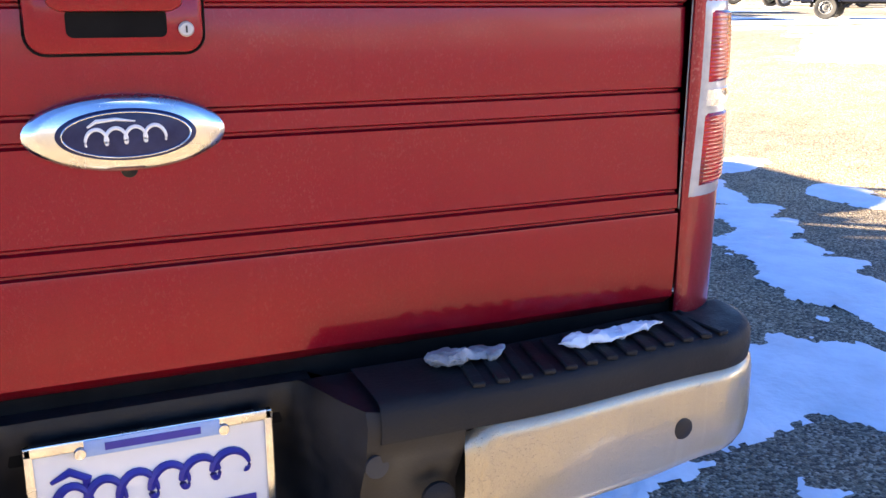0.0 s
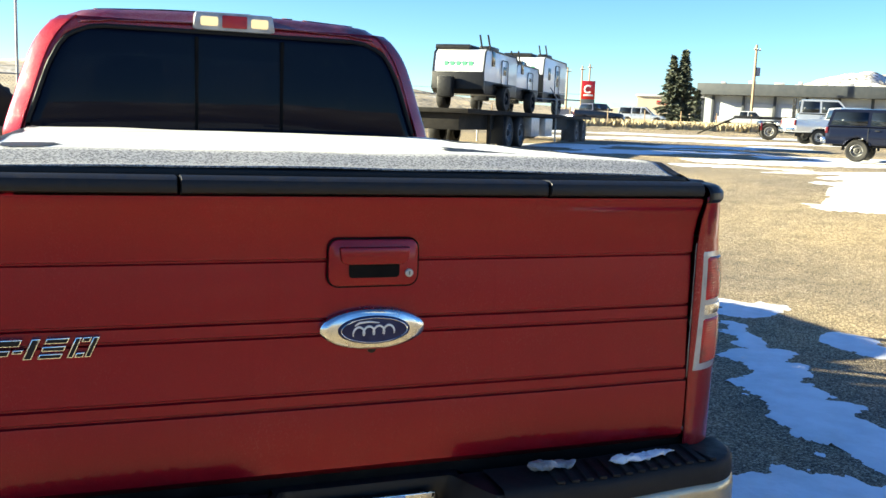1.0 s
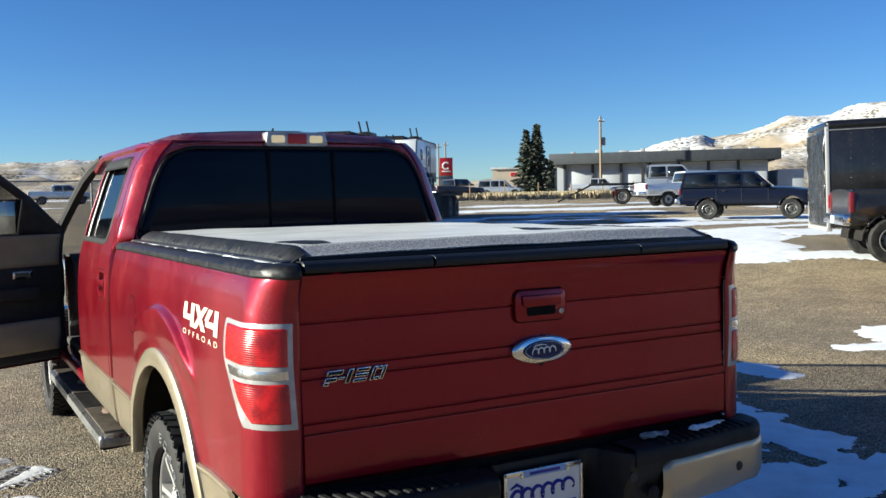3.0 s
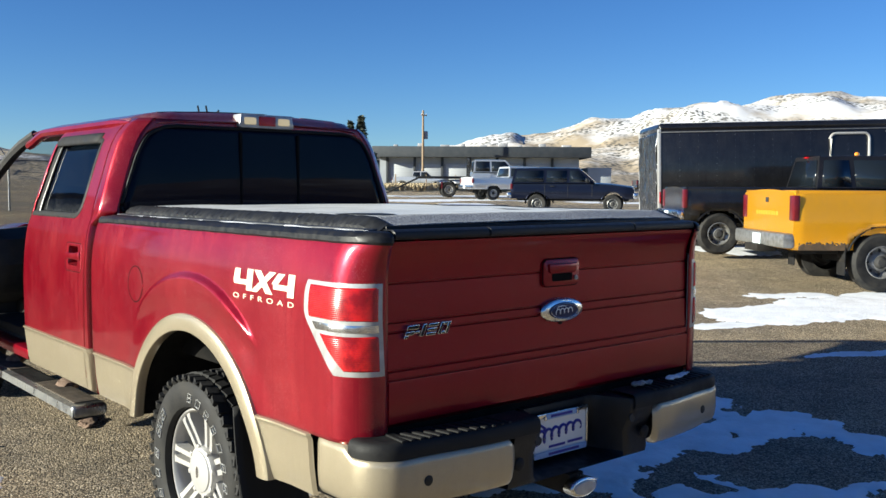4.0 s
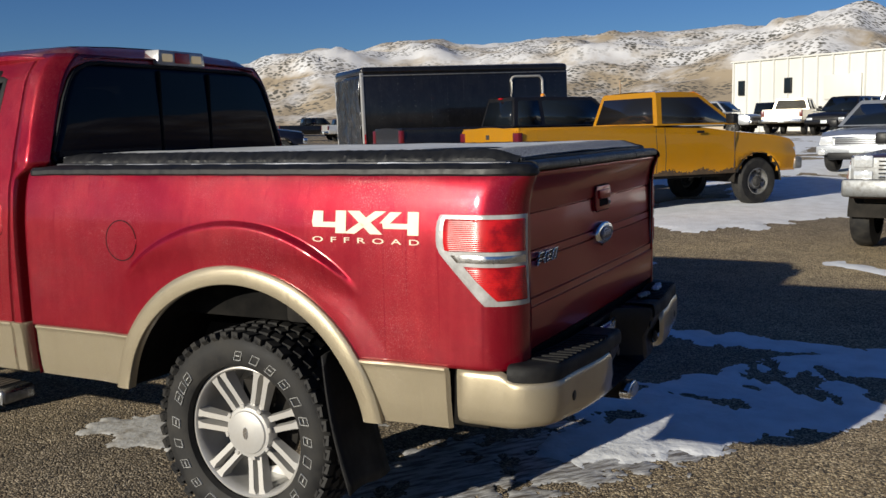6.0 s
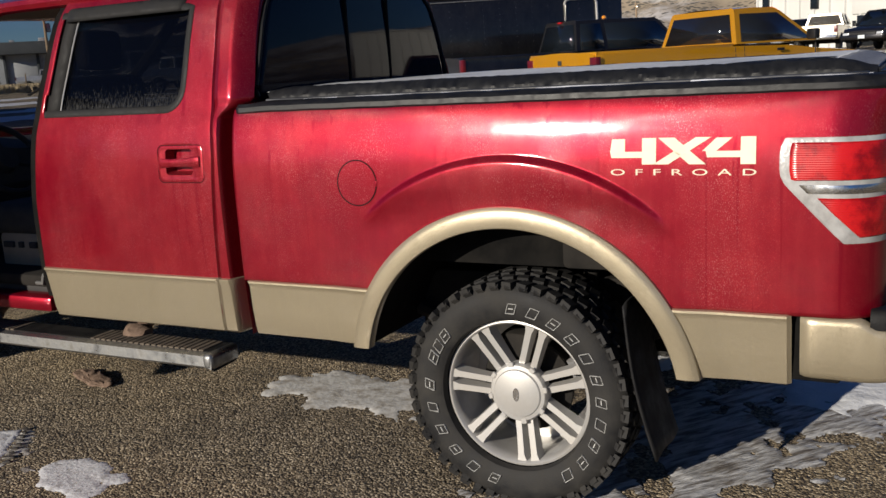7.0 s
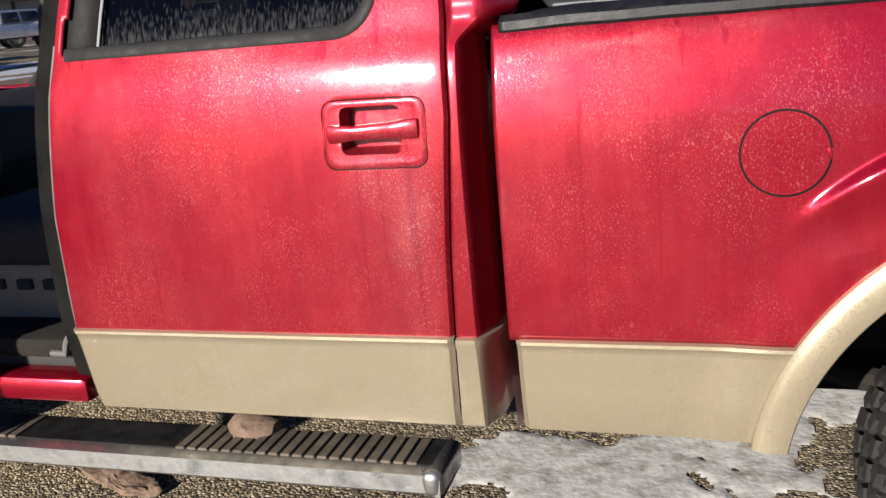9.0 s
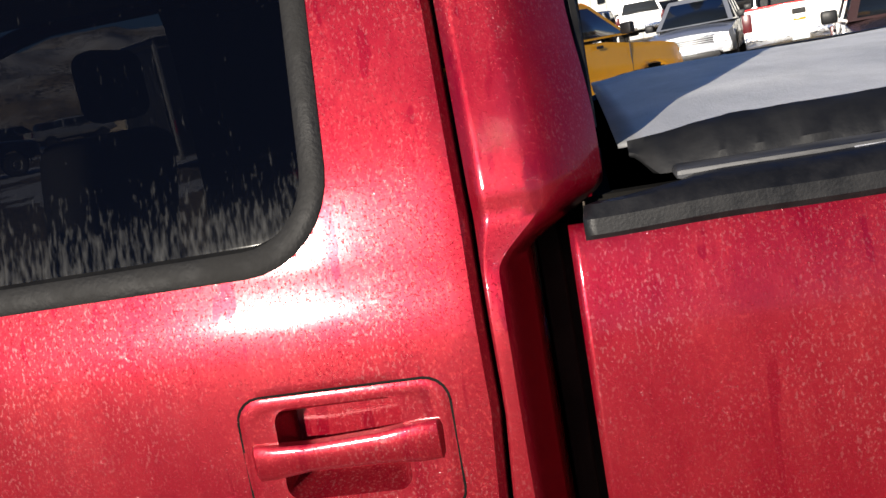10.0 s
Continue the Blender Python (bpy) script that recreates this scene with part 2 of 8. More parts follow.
UNDER = mat("underbody", (0.012, 0.011, 0.010), 0.9, spec=0.2, color2=(0.024, 0.021, 0.018), scale=7, bump=0.002, bump_scale=40)
RED_LENS = mat("red_lens", (0.46, 0.008, 0.010), 0.24, color2=(0.20, 0.002, 0.006), scale=13, detail=7, coat=0.15, lo=0.48, hi=0.64)
n, l = RED_LENS.node_tree.nodes, RED_LENS.node_tree.links
tc, wv, bp = n.new("ShaderNodeTexCoord"), n.new("ShaderNodeTexWave"), n.new("ShaderNodeBump")
wv.bands_direction = "Z"
wv.inputs["Scale"].default_value, wv.inputs["Distortion"].default_value = 50, 0.5
bp.inputs["Distance"].default_value = 0.0004
l.new(tc.outputs["Object"], wv.inputs["Vector"])
l.new(wv.outputs["Fac"], bp.inputs["Height"])
l.new(bp.outputs[0], n["Principled BSDF"].inputs["Normal"])
CLEAR_LENS = mat("clear_lens", (0.42, 0.42, 0.42), 0.28, 0.10, color2=(0.25, 0.245, 0.24), scale=18, detail=7, coat=0.7, bump=0.001, bump_scale=90)
BLUE_BADGE = mat("blue_badge", (0.006, 0.010, 0.05), 0.3, spec=0.2, coat=0.15, color2=(0.02, 0.03, 0.09), scale=30)
CREAM = mat("cream_decal", (0.72, 0.66, 0.50), 0.5, color2=(0.6, 0.54, 0.4), scale=12)
WHITE_PAINT = mat("white_paint", (0.75, 0.76, 0.76), 0.3, color2=(0.62, 0.62, 0.6), scale=3, coat=0.5)
SNOW = mat("snow", (0.82, 0.84, 0.88), 0.75, color2=(0.66, 0.67, 0.69), scale=4, bump=0.006, bump_scale=28, lo=0.4, hi=0.75)
SNOW_DIRTY = mat("trodden_snow", (0.58, 0.575, 0.57), 0.7, color2=(0.30, 0.27, 0.235), scale=14, detail=9, bump=0.003, bump_scale=45, lo=0.45, hi=0.68)
DUSTY_MAT = mat("dusty_rubber", (0.055, 0.046, 0.038), 0.75, spec=0.3, color2=(0.15, 0.12, 0.09), scale=11, detail=8, bump=0.0008, bump_scale=120)
RAIL_FROST = mat("frosted_rail", (0.02, 0.021, 0.024), 0.4, color2=(0.10, 0.104, 0.115), scale=22, stretch=(1, 0.25, 1), detail=8, bump=0.0002, bump_scale=260, rough2=0.6, lo=0.40, hi=0.72)
SNOW_FLAT = mat("flattened_snow", (0.66, 0.665, 0.68), 0.65, color2=(0.34, 0.32, 0.295), scale=26, detail=8, bump=0.004, bump_scale=55, lo=0.52, hi=0.70)
ICE_DIRTY = mat("dirty_ice", (0.46, 0.445, 0.43), 0.45, color2=(0.19, 0.165, 0.14), scale=15, detail=9, bump=0.005, bump_scale=60, lo=0.42, hi=0.62)
STREAK_ICE = mat("streaked_ice", (0.60, 0.60, 0.605), 0.55, color2=(0.16, 0.14, 0.12), scale=16, detail=10, bump=0.008, bump_scale=50, lo=0.42, hi=0.60)
STREAK_ICE.node_tree.nodes["Mapping"].vector_type = "TEXTURE"
STREAK_ICE.node_tree.nodes["Mapping"].inputs["Rotation"].default_value = (0, 0, radians(-38))
STREAK_ICE.node_tree.nodes["Mapping"].inputs["Scale"].default_value = (2.6, 0.5, 1)
FROST = mat("frosted_vinyl", (0.27, 0.275, 0.285), 0.38, color2=(0.07, 0.075, 0.085), scale=9, detail=10, stretch=(0.35, 1, 1), bump=0.0006, bump_scale=300, lo=0.38, hi=0.68)
FROST.node_tree.nodes["Principled BSDF"].inputs["Sheen Weight"].default_value = 0.24
FROST.node_tree.nodes["Principled BSDF"].inputs["Sheen Roughness"].default_value = 0.35
SLOPE_FROST = mat("coarse_frost", (0.42, 0.42, 0.42), 0.6, color2=(0.10, 0.10, 0.105), scale=190, detail=2, bump=0.001, bump_scale=300, lo=0.40, hi=0.62)
VINYL = mat("black_vinyl", (0.006, 0.0065, 0.008), 0.5, spec=0.3, color2=(0.013, 0.0135, 0.015), scale=14, bump=0.002, bump_scale=30, rough2=0.65)
GRAVEL = gravel_material("chip_seal")

# ---- mesh helpers ----
def part(name, bm, material, parent=None, label="", smooth=True, solid=0.0):
    """One mesh object from a bmesh, under its thing or part."""
    me = bpy.data.meshes.new(name)
    bm.normal_update()
    bm.to_mesh(me)
    bm.free()
    me.materials.append(material)
    if smooth:
        for f in me.polygons:
            f.use_smooth = True
        me.set_sharp_from_angle(angle=radians(38))
    ob = new(name, me)
    if parent is not None:
        ob.parent = parent
    if solid:
        s = ob.modifiers.new("thickness", "SOLIDIFY")
        s.thickness, s.offset = solid, 0.0
    if label:
        tagged(ob, label)
    return ob


FAR_TURN = Matrix.Translation((-3.2, -1.5, 0)) @ Matrix.Rotation(radians(0.45), 4, "Z") @ Matrix.Translation((3.2, 1.5, 0))


def thing(name, label, category, m=Matrix(), group="", kind=""):
    """An Empty that carries the parts of a thing; all beyond sixteen metres stands turned with the street."""
    ob = new(name)
    ob.empty_display_size = 0.2
    ob.matrix_basis = FAR_TURN @ m if m.translation.length > 16 and m.translation.x > 10 else m
    return tagged(ob, label, category, group, kind)


def steps(a, b, n):
    return [a + (b - a) * i / n for i in range(n + 1)]


def smooth_step(a, b, x):
    t = min(1.0, max(0.0, (x - a) / (b - a)))
    return t * t * (3 - 2 * t)


def table(pairs, x):
    """Linear look-up in a short table of (x, value)."""
    if x <= pairs[0][0]:
        return pairs[0][1]
    for (a, u), (b, v) in zip(pairs, pairs[1:]):
        if x <= b:
            return u + (v - u) * (x - a) / (b - a)
    return pairs[-1][1]


def curve(pairs, x):
    """Smooth look-up through a short table of (x, value), with no kinks at its rows."""
    n = len(pairs)
    if x <= pairs[0][0]:
        return pairs[0][1]
    if x >= pairs[-1][0]:
        return pairs[-1][1]

    def slope(i):
        a, b = pairs[max(0, i - 1)], pairs[min(n - 1, i + 1)]
        return (b[1] - a[1]) / (b[0] - a[0])

    i = max(k for k in range(n - 1) if pairs[k][0] <= x)
    (a, u), (b, v) = pairs[i], pairs[i + 1]
    h = b - a
    t = (x - a) / h
    return (2 * t ** 3 - 3 * t ** 2 + 1) * u + (t ** 3 - 2 * t ** 2 + t) * h * slope(i) + (3 * t ** 2 - 2 * t ** 3) * v + (t ** 3 - t ** 2) * h * slope(i + 1)


def sheet(us, vs, f, keep=None, bm=None):
    """A sheet of quads over us x vs, placed by f(u, v); keep(u, v) drops cells by their middle."""
    bm = bm or bmesh.new()
    made = {}

    def vert(i, j):
        if (i, j) not in made:
            made[i, j] = bm.verts.new(f(us[i], vs[j]))
        return made[i, j]

    for i in range(len(us) - 1):
        for j in range(len(vs) - 1):
            if keep is None or keep((us[i] + us[i + 1]) / 2, (vs[j] + vs[j + 1]) / 2):
                bm.faces.new((vert(i, j), vert(i + 1, j), vert(i + 1, j + 1), vert(i, j + 1)))
    return bm


def box(x0, x1, y0, y1, z0, z1, bevel=0.0, bm=None, m=None, segments=2):
    bm = bm or bmesh.new()
    (x0, x1), (y0, y1), (z0, z1) = sorted((x0, x1)), sorted((y0, y1)), sorted((z0, z1))
    r = bmesh.ops.create_cube(bm, size=1.0)
    vs = r["verts"]
    for v in vs:
        v.co = Vector(((x0 + x1) / 2 + v.co.x * (x1 - x0), (y0 + y1) / 2 + v.co.y * (y1 - y0), (z0 + z1) / 2 + v.co.z * (z1 - z0)))
    if m is not None:
        bmesh.ops.transform(bm, matrix=m, verts=vs)
    if bevel:
        edges = list({e for v in vs for e in v.link_edges})
        bmesh.ops.bevel(bm, geom=edges, offset=bevel, segments=segments, profile=0.5, affect="EDGES", clamp_overlap=True)
    return bm


def prism(pts, axis, a, b, bm=None, bevel=0.0):
    """A plane outline pushed from a to b along an axis. pts are the two other coordinates, in x, y, z order."""
    bm = bm or bmesh.new()
    k = "xyz".index(axis)

    def place(p, d):
        c = list(p)
        c.insert(k, d)
        return bm.verts.new(c)

    lo, hi = [place(p, a) for p in pts], [place(p, b) for p in pts]
    faces = [bm.faces.new(lo), bm.faces.new(hi[::-1])]
    for i in range(len(pts)):
        j = (i + 1) % len(pts)
        faces.append(bm.faces.new((lo[j], lo[i], hi[i], hi[j])))
    bmesh.ops.recalc_face_normals(bm, faces=faces)
    if bevel:
        edges = list({e for f in faces for e in f.edges})
        bmesh.ops.bevel(bm, geom=edges, offset=bevel, segments=2, profile=0.5, affect="EDGES", clamp_overlap=True)
    return bm


def rounded(x0, x1, y0, y1, r, n=5):
    pts = []
    for cx, cy, a0 in ((x1 - r, y1 - r, 0), (x0 + r, y1 - r, 90), (x0 + r, y0 + r, 180), (x1 - r, y0 + r, 270)):
        for i in range(n + 1):
            a = radians(a0 + 90 * i / n)
            pts.append((cx + r * math.cos(a), cy + r * math.sin(a)))
    return pts


def lathe(profile, n, m=Matrix(), bm=None, closed=False, caps=True):
    """Turn (radius, height) points round z, then place by m."""
    bm = bm or bmesh.new()
    rings = [[bm.verts.new(m @ Vector((r * math.cos(math.tau * i / n), r * math.sin(math.tau * i / n), h))) for i in range(n)] for r, h in profile]
    pairs = list(zip(rings, rings[1:])) + ([(rings[-1], rings[0])] if closed else [])
    for a, b in pairs:
        for i in range(n):
            j = (i + 1) % n
            bm.faces.new((a[i], a[j], b[j], b[i]))
    if not closed and caps:
        for ring in (rings[0], rings[-1]):
            if (ring[0].co - ring[n // 2].co).length > 1e-5:
                bm.faces.new(ring)
    bmesh.ops.recalc_face_normals(bm, faces=bm.faces)
    return bm


def tube(pts, r, n=8, bm=None, cap=True):
    """A round bar along points; r may be one radius or one for each point."""
    bm = bm or bmesh.new()
    pts = [Vector(p) for p in pts]
    rs = r if isinstance(r, (list, tuple)) else [r] * len(pts)
    rings = []
    for i, p in enumerate(pts):
        d = (pts[min(i + 1, len(pts) - 1)] - pts[max(i - 1, 0)]).normalized()
        s = d.cross(Vector((0, 0, 1)))
        s = s.normalized() if s.length > 1e-3 else Vector((1, 0, 0))
        u = s.cross(d)
        rings.append([bm.verts.new(p + rs[i] * (s * math.cos(math.tau * k / n) + u * math.sin(math.tau * k / n))) for k in range(n)])
    for a, b in zip(rings, rings[1:]):
        for k in range(n):
            j = (k + 1) % n
            bm.faces.new((a[k], a[j], b[j], b[k]))
    if cap:
        bm.faces.new(rings[0][::-1])
        bm.faces.new(rings[-1])
    return bm


# ---- ground: flat round the truck, rising gently ahead of it and to the parked vehicles ----
def ground_height(x, y):
    bank = 0.12 * smooth_step(4.5, 9.5, x) * smooth_step(-2.0, 1.5, y) + 0.25 * smooth_step(6, 12, x) * smooth_step(3, 8, y)
    return bank * smooth_step(17, 11, y) * smooth_step(30, 20, x) + 0.65 * smooth_step(3.5, 20.5, y) + 0.014 * max(0.0, min(y, 150.0) - 20.5) + 0.95 * smooth_step(6, 42, x) * smooth_step(20, 5, y)


def spaced(limit, fine, grow):
    out, d, step = [0.0], 0.0, fine
    while d < limit:
        d += step
        step *= grow
        out.append(d)
    return [-v for v in out[:0:-1]] + out


axis = spaced(4200, 0.5, 1.07)
ground = part("ground", sheet(axis, axis, lambda x, y: (x, y, ground_height(x, y))), GRAVEL)
tagged(ground, "brown chip-seal parking lot with loose stones and damp stains", "ground", kind="structure")


def snow_patch(label, blobs, thick=0.02, cell=0.05, ragged=0.25, rough=1.6, material=None, holes=0.0, cuts=()):
    """A thin uneven sheet of snow. blobs: capsules (x0, y0, x1, y1, radius) whose edge is made ragged by noise."""
    x0 = min(min(b[0], b[2]) - b[4] for b in blobs) - ragged
    x1 = max(max(b[0], b[2]) + b[4] for b in blobs) + ragged
    y0 = min(min(b[1], b[3]) - b[4] for b in blobs) - ragged
    y1 = max(max(b[1], b[3]) + b[4] for b in blobs) + ragged

    def inside(x, y):
        best = -9.0
        for ax, ay, bx, by, r in blobs:
            dx, dy = bx - ax, by - ay
            q = dx * dx + dy * dy
            t = max(0.0, min(1.0, ((x - ax) * dx + (y - ay) * dy) / q)) if q else 0.0
            best = max(best, r - math.hypot(x - ax - t * dx, y - ay - t * dy))
        v = Vector((x * rough, y * rough, 3.3))
        d = best + ragged * (noise.fractal(v, 0.8, 2.1, 7) * 0.9)
        for ax, ay, bx, by, r in cuts:
            dx, dy = bx - ax, by - ay
            q = dx * dx + dy * dy
            t = max(0.0, min(1.0, ((x - ax) * dx + (y - ay) * dy) / q)) if q else 0.0
            d = min(d, math.hypot(x - ax - t * dx, y - ay - t * dy) - r + 0.5 * ragged * noise.fractal(v * 2.0, 0.9, 2.0, 4))
        if holes:
            u = Vector(((x * 0.9 + y * 0.4) * 0.55, (y * 0.9 - x * 0.4) * 1.5, 8.1)) * rough * 0.55
            d = min(d, (noise.fractal(u, 0.75, 2.1, 5) + 0.95 - holes) * 0.35)
        return d

    nx, ny = max(2, int((x1 - x0) / cell)), max(2, int((y1 - y0) / cell))
    xs, ys = steps(x0, x1, nx), steps(y0, y1, ny)
    val = {}
    for i, x in enumerate(xs):
        for j, y in enumerate(ys):
            val[x, y] = inside(x, y)

    def place(x, y):
        d = val[x, y]
        h = thick * smooth_step(-cell, cell * 3.5, d) * (0.75 + 0.35 * noise.noise(Vector((x * 7, y * 7, 0))))
        return (x, y, ground_height(x, y) - 0.004 + h + 0.004 * (d > 0))

    bm = bmesh.new()
    verts = {}
    for i in range(nx):
        for j in range(ny):
            c = [(xs[i], ys[j]), (xs[i + 1], ys[j]), (xs[i + 1], ys[j + 1]), (xs[i], ys[j + 1])]
            if sum(val[p] > -cell * 0.5 for p in c) >= 3:
                vs = []
                for p in c:
                    if p not in verts:
                        verts[p] = bm.verts.new(place(*p))
                    vs.append(verts[p])
                bm.faces.new(vs)
    return tagged(part("snow_patch", bm, material or SNOW), label, "snow", kind="stuff")


# behind and beside the red pickup
snow_patch("packed snow with tyre tracks behind the red pickup", [(0.9, 1.05, 2.40, 1.10, 0.33), (2.3, 0.95, 2.95, 0.85, 0.34), (3.0, 1.45, 3.05, 0.5, 0.26), (3.05, 0.5, 2.9, -0.7, 0.20), (2.15, -0.5, 1.5, -0.75, 0.36),
           (1.2, 0.45, 1.6, -0.2, 0.38), (0.55, 0.10, 1.2, -0.35, 0.33), (2.2, -0.5, 2.75, -1.0, 0.32)], 0.016, 0.025, 0.20, 3.0, holes=0.34,
           cuts=((1.75, 0.28, 2.6, -0.15, 0.13), (1.5, 0.52, 1.6, 0.22, 0.05), (1.52, 0.0, 1.42, -0.35, 0.05), (0.35, 0.95, 0.88, 0.55, 0.15), (2.88, 1.75, 2.72, 1.15, 0.07), (0.0, 0.75, 0.3, 0.7, 0.1), (1.75, 0.70, 2.1, 0.62, 0.05)))
snow_patch("long strip of snow beside the red pickup", [(4.15, 4.0, 3.75, 3.25, 0.16), (3.75, 3.25, 3.32, 2.4, 0.22), (3.32, 2.4, 3.08, 1.75, 0.26), (3.1, 1.75, 3.12, 1.45, 0.24)], 0.018, 0.025, 0.16, 3.6)
snow_patch("small snow patch on the chip-seal", [(4.50, 4.40, 4.95, 4.55, 0.22), (4.8, 4.7, 4.6, 4.8, 0.15)], 0.02, 0.04, 0.12, 3.0)
snow_patch("small snow patch on the chip-seal", [(4.72, 3.42, 4.66, 3.0, 0.22)], 0.02, 0.04, 0.12, 3.0)
snow_patch("small snow patch on the chip-seal", [(5.5, 1.85, 6.3, 1.35, 0.1)], 0.015, 0.04, 0.1, 3.0)
snow_patch("small snow patch on the chip-seal", [(6.1, 3.5, 6.7, 3.15, 0.16), (6.9, 3.75, 7.1, 3.6, 0.12), (8.5, 4.15, 9.1, 3.7, 0.2)], 0.015, 0.05, 0.2, 2.5)
snow_patch("small snow patch on the chip-seal", [(6.9, -0.5, 6.5, -1.1, 0.2)], 0.015, 0.05, 0.15, 2.5)
snow_patch("trodden icy snow under the red pickup", [(-0.19, 2.62, -0.04, 1.80, 0.15), (-0.1, 2.0, 0.4, 1.5, 0.2), (-0.30, 2.35, -0.25, 1.7, 0.14)], 0.008, 0.02, 0.16, 6.0, SNOW_DIRTY, 0.25)
snow_patch("dirty streaked ice beside the rear wheel", [(-1.25, 1.35, -0.9, 0.95, 0.15), (-0.85, 0.95, 0.75, -0.20, 0.23), (-0.75, 0.60, 0.35, -0.10, 0.12), (-0.3, 0.9, 0.6, 0.35, 0.2)], 0.006, 0.018, 0.24, 8.0, STREAK_ICE, 0.45)
snow_patch("thin streak of ice on the gravel", [(-0.12, -0.36, -0.02, -0.60, 0.05), (-0.05, -0.55, -0.12, -0.95, 0.07)], 0.006, 0.015, 0.08, 9.0, STREAK_ICE, 0.3)
snow_patch("flattened triangular snow patch on the gravel", [(-1.20, 3.60, -1.14, 3.50, 0.035), (-1.23, 3.57, -1.42, 3.29, 0.022), (-1.15, 3.47, -1.42, 3.28, 0.022), (-1.20, 3.52, -1.34, 3.36, 0.05)], 0.006, 0.009, 0.016, 14.0, SNOW_FLAT)
snow_patch("thin dirty ice round a tyre print", [(-1.27, 3.62, -1.46, 3.34, 0.045), (-1.12, 3.43, -1.40, 3.22, 0.035)], 0.003, 0.010, 0.05, 14.0, ICE_DIRTY, 0.45)
WET_TREAD = mat("wet_tread_print", (0.075, 0.067, 0.058), 0.35, color2=(0.09, 0.08, 0.07), scale=40, bump=0.002, bump_scale=150)
lugs = bmesh.new()
rnd = random.Random(12)
for (ax, ay), (bx, by), off, count in (((-1.245, 3.62), (-1.47, 3.29), -0.030, 9), ((-1.105, 3.50), (-1.425, 3.235), 0.030, 9)):
    turn = math.atan2(by - ay, bx - ax)
    for k in range(count):
        f = (k + 0.5) / count
        x, y = ax + (bx - ax) * f - off * math.sin(turn), ay + (by - ay) * f + off * math.cos(turn)
        long, wide = rnd.uniform(0.012, 0.024), rnd.uniform(0.007, 0.012)
        lug = box(-wide, wide, -long, long, 0.0, 0.0115, 0.003, None, pose(x, y, 0, 0, 0, math.degrees(turn) + rnd.uniform(-18, 18)))
        for v in lug.verts:
            v.co += 0.004 * noise.noise_vector(v.co * 60)
            v.co.z = min(v.co.z, 0.0115)
        me = bpy.data.meshes.new("lug")
        lug.to_mesh(me)
        lugs.from_mesh(me)
        bpy.data.meshes.remove(me)
        lug.free()
tagged(part("tyre_print", lugs, WET_TREAD), "dark wet tread marks pressed into thin ice", "tyre print", kind="stuff")
snow_patch("flattened snow patch on the gravel", [(-1.35, 2.94, -1.44, 2.72, 0.095), (-1.30, 2.90, -1.36, 2.66, 0.07), (-1.46, 2.88, -1.46, 2.80, 0.06)], 0.006, 0.012, 0.05, 8.0, SNOW_FLAT)
snow_patch("dirty ice patch on the gravel", [(-1.48, 3.85, -1.45, 3.62, 0.13), (-1.66, 3.45, -1.55, 3.25, 0.15), (-1.30, 3.30, -1.22, 3.38, 0.05)], 0.005, 0.015, 0.18, 11.0, ICE_DIRTY, 0.80)
# open lot
snow_patch("broad snow field crossed by tyre tracks", [(7.4, 3.3, 12.5, 1.9, 0.8), (9.5, 1.5, 13.5, 0.2, 0.7), (12, 0.6, 17, 0.5, 1.3)], 0.02, 0.08, 0.4, 1.2)
snow_patch("snow along the parked cars", [(17, 3.5, 40, 3.2, 1.8), (20, 0.6, 34, -2.5, 1.4), (14, -3.5, 24, -7, 1.6)], 0.02, 0.2, 0.9, 0.6, holes=0.35)
snow_patch("snow patch by the trailer", [(11.2, 7.9, 12.2, 6.7, 0.6), (14.4, 10.9, 15.8, 9.0, 0.8)], 0.02, 0.08, 0.4, 1.3)
snow_patch("snow patch on the open lot", [(10.2, 8.6, 14.5, 12.6, 0.9), (13.4, 13.6, 16.6, 13.2, 0.9)], 0.02, 0.1, 0.5, 1.0)
snow_patch("snow patch on the open lot", [(13.4, 17.2, 17.5, 15.2, 0.9), (15.7, 19.4, 23.0, 18.0, 1.3), (20, 21.5, 30, 20, 1.6)], 0.02, 0.14, 0.8, 0.7, holes=0.3)
snow_patch("snow drifted over the far lot", [(8, 21, 20, 26, 1.2), (14, 27, 27, 30, 1.4), (20, 37, 34, 36, 2.0), (24, 46, 44, 44, 2.2), (36, 30, 48, 24, 2.0)], 0.02, 0.3, 1.8, 0.35, holes=0.35)
snow_patch("snow in the far field beyond the fence", [(-40, 60, 0, 75, 5), (-60, 110, 10, 130, 8)], 0.03, 1.2, 5, 0.1, holes=0.4)

# ---- the red pickup ----
truck = thing("pickup_truck", "dusty dark red crew-cab pickup with tan lower panels, front door open", "pickup truck")

# half width of the body by height
WIDE = [(0.49, 0.938), (0.60, 0.948), (0.72, 0.955), (0.90, 0.9575), (1.05, 0.958), (1.16, 0.9545), (1.24, 0.9455), (1.30, 0.934), (1.35, 0.919), (1.38, 0.902)]
AXLE_Y, AXLE_Z, ARCH_IN, ARCH_OUT = 1.112, 0.395, 0.560, 0.632
CORNER = 0.13


def half_width(z):
    return curve(WIDE, z)


def fender(y, z):
    """The bulge over the rear wheel, with its sharp upper crease."""
    r = math.hypot((y - AXLE_Y) * (0.79 / 0.800 if y > AXLE_Y else 0.79 / 0.775), z - AXLE_Z)
    fade = smooth_step(0.93, 1.09, z)
    return 0.024 * smooth_step(0.797, 0.775, r) * fade * (1.0 - 0.5 * smooth_step(0.77, 0.62, r)) + 0.010 * smooth_step(0.76, 0.64, r) * (1 - fade)


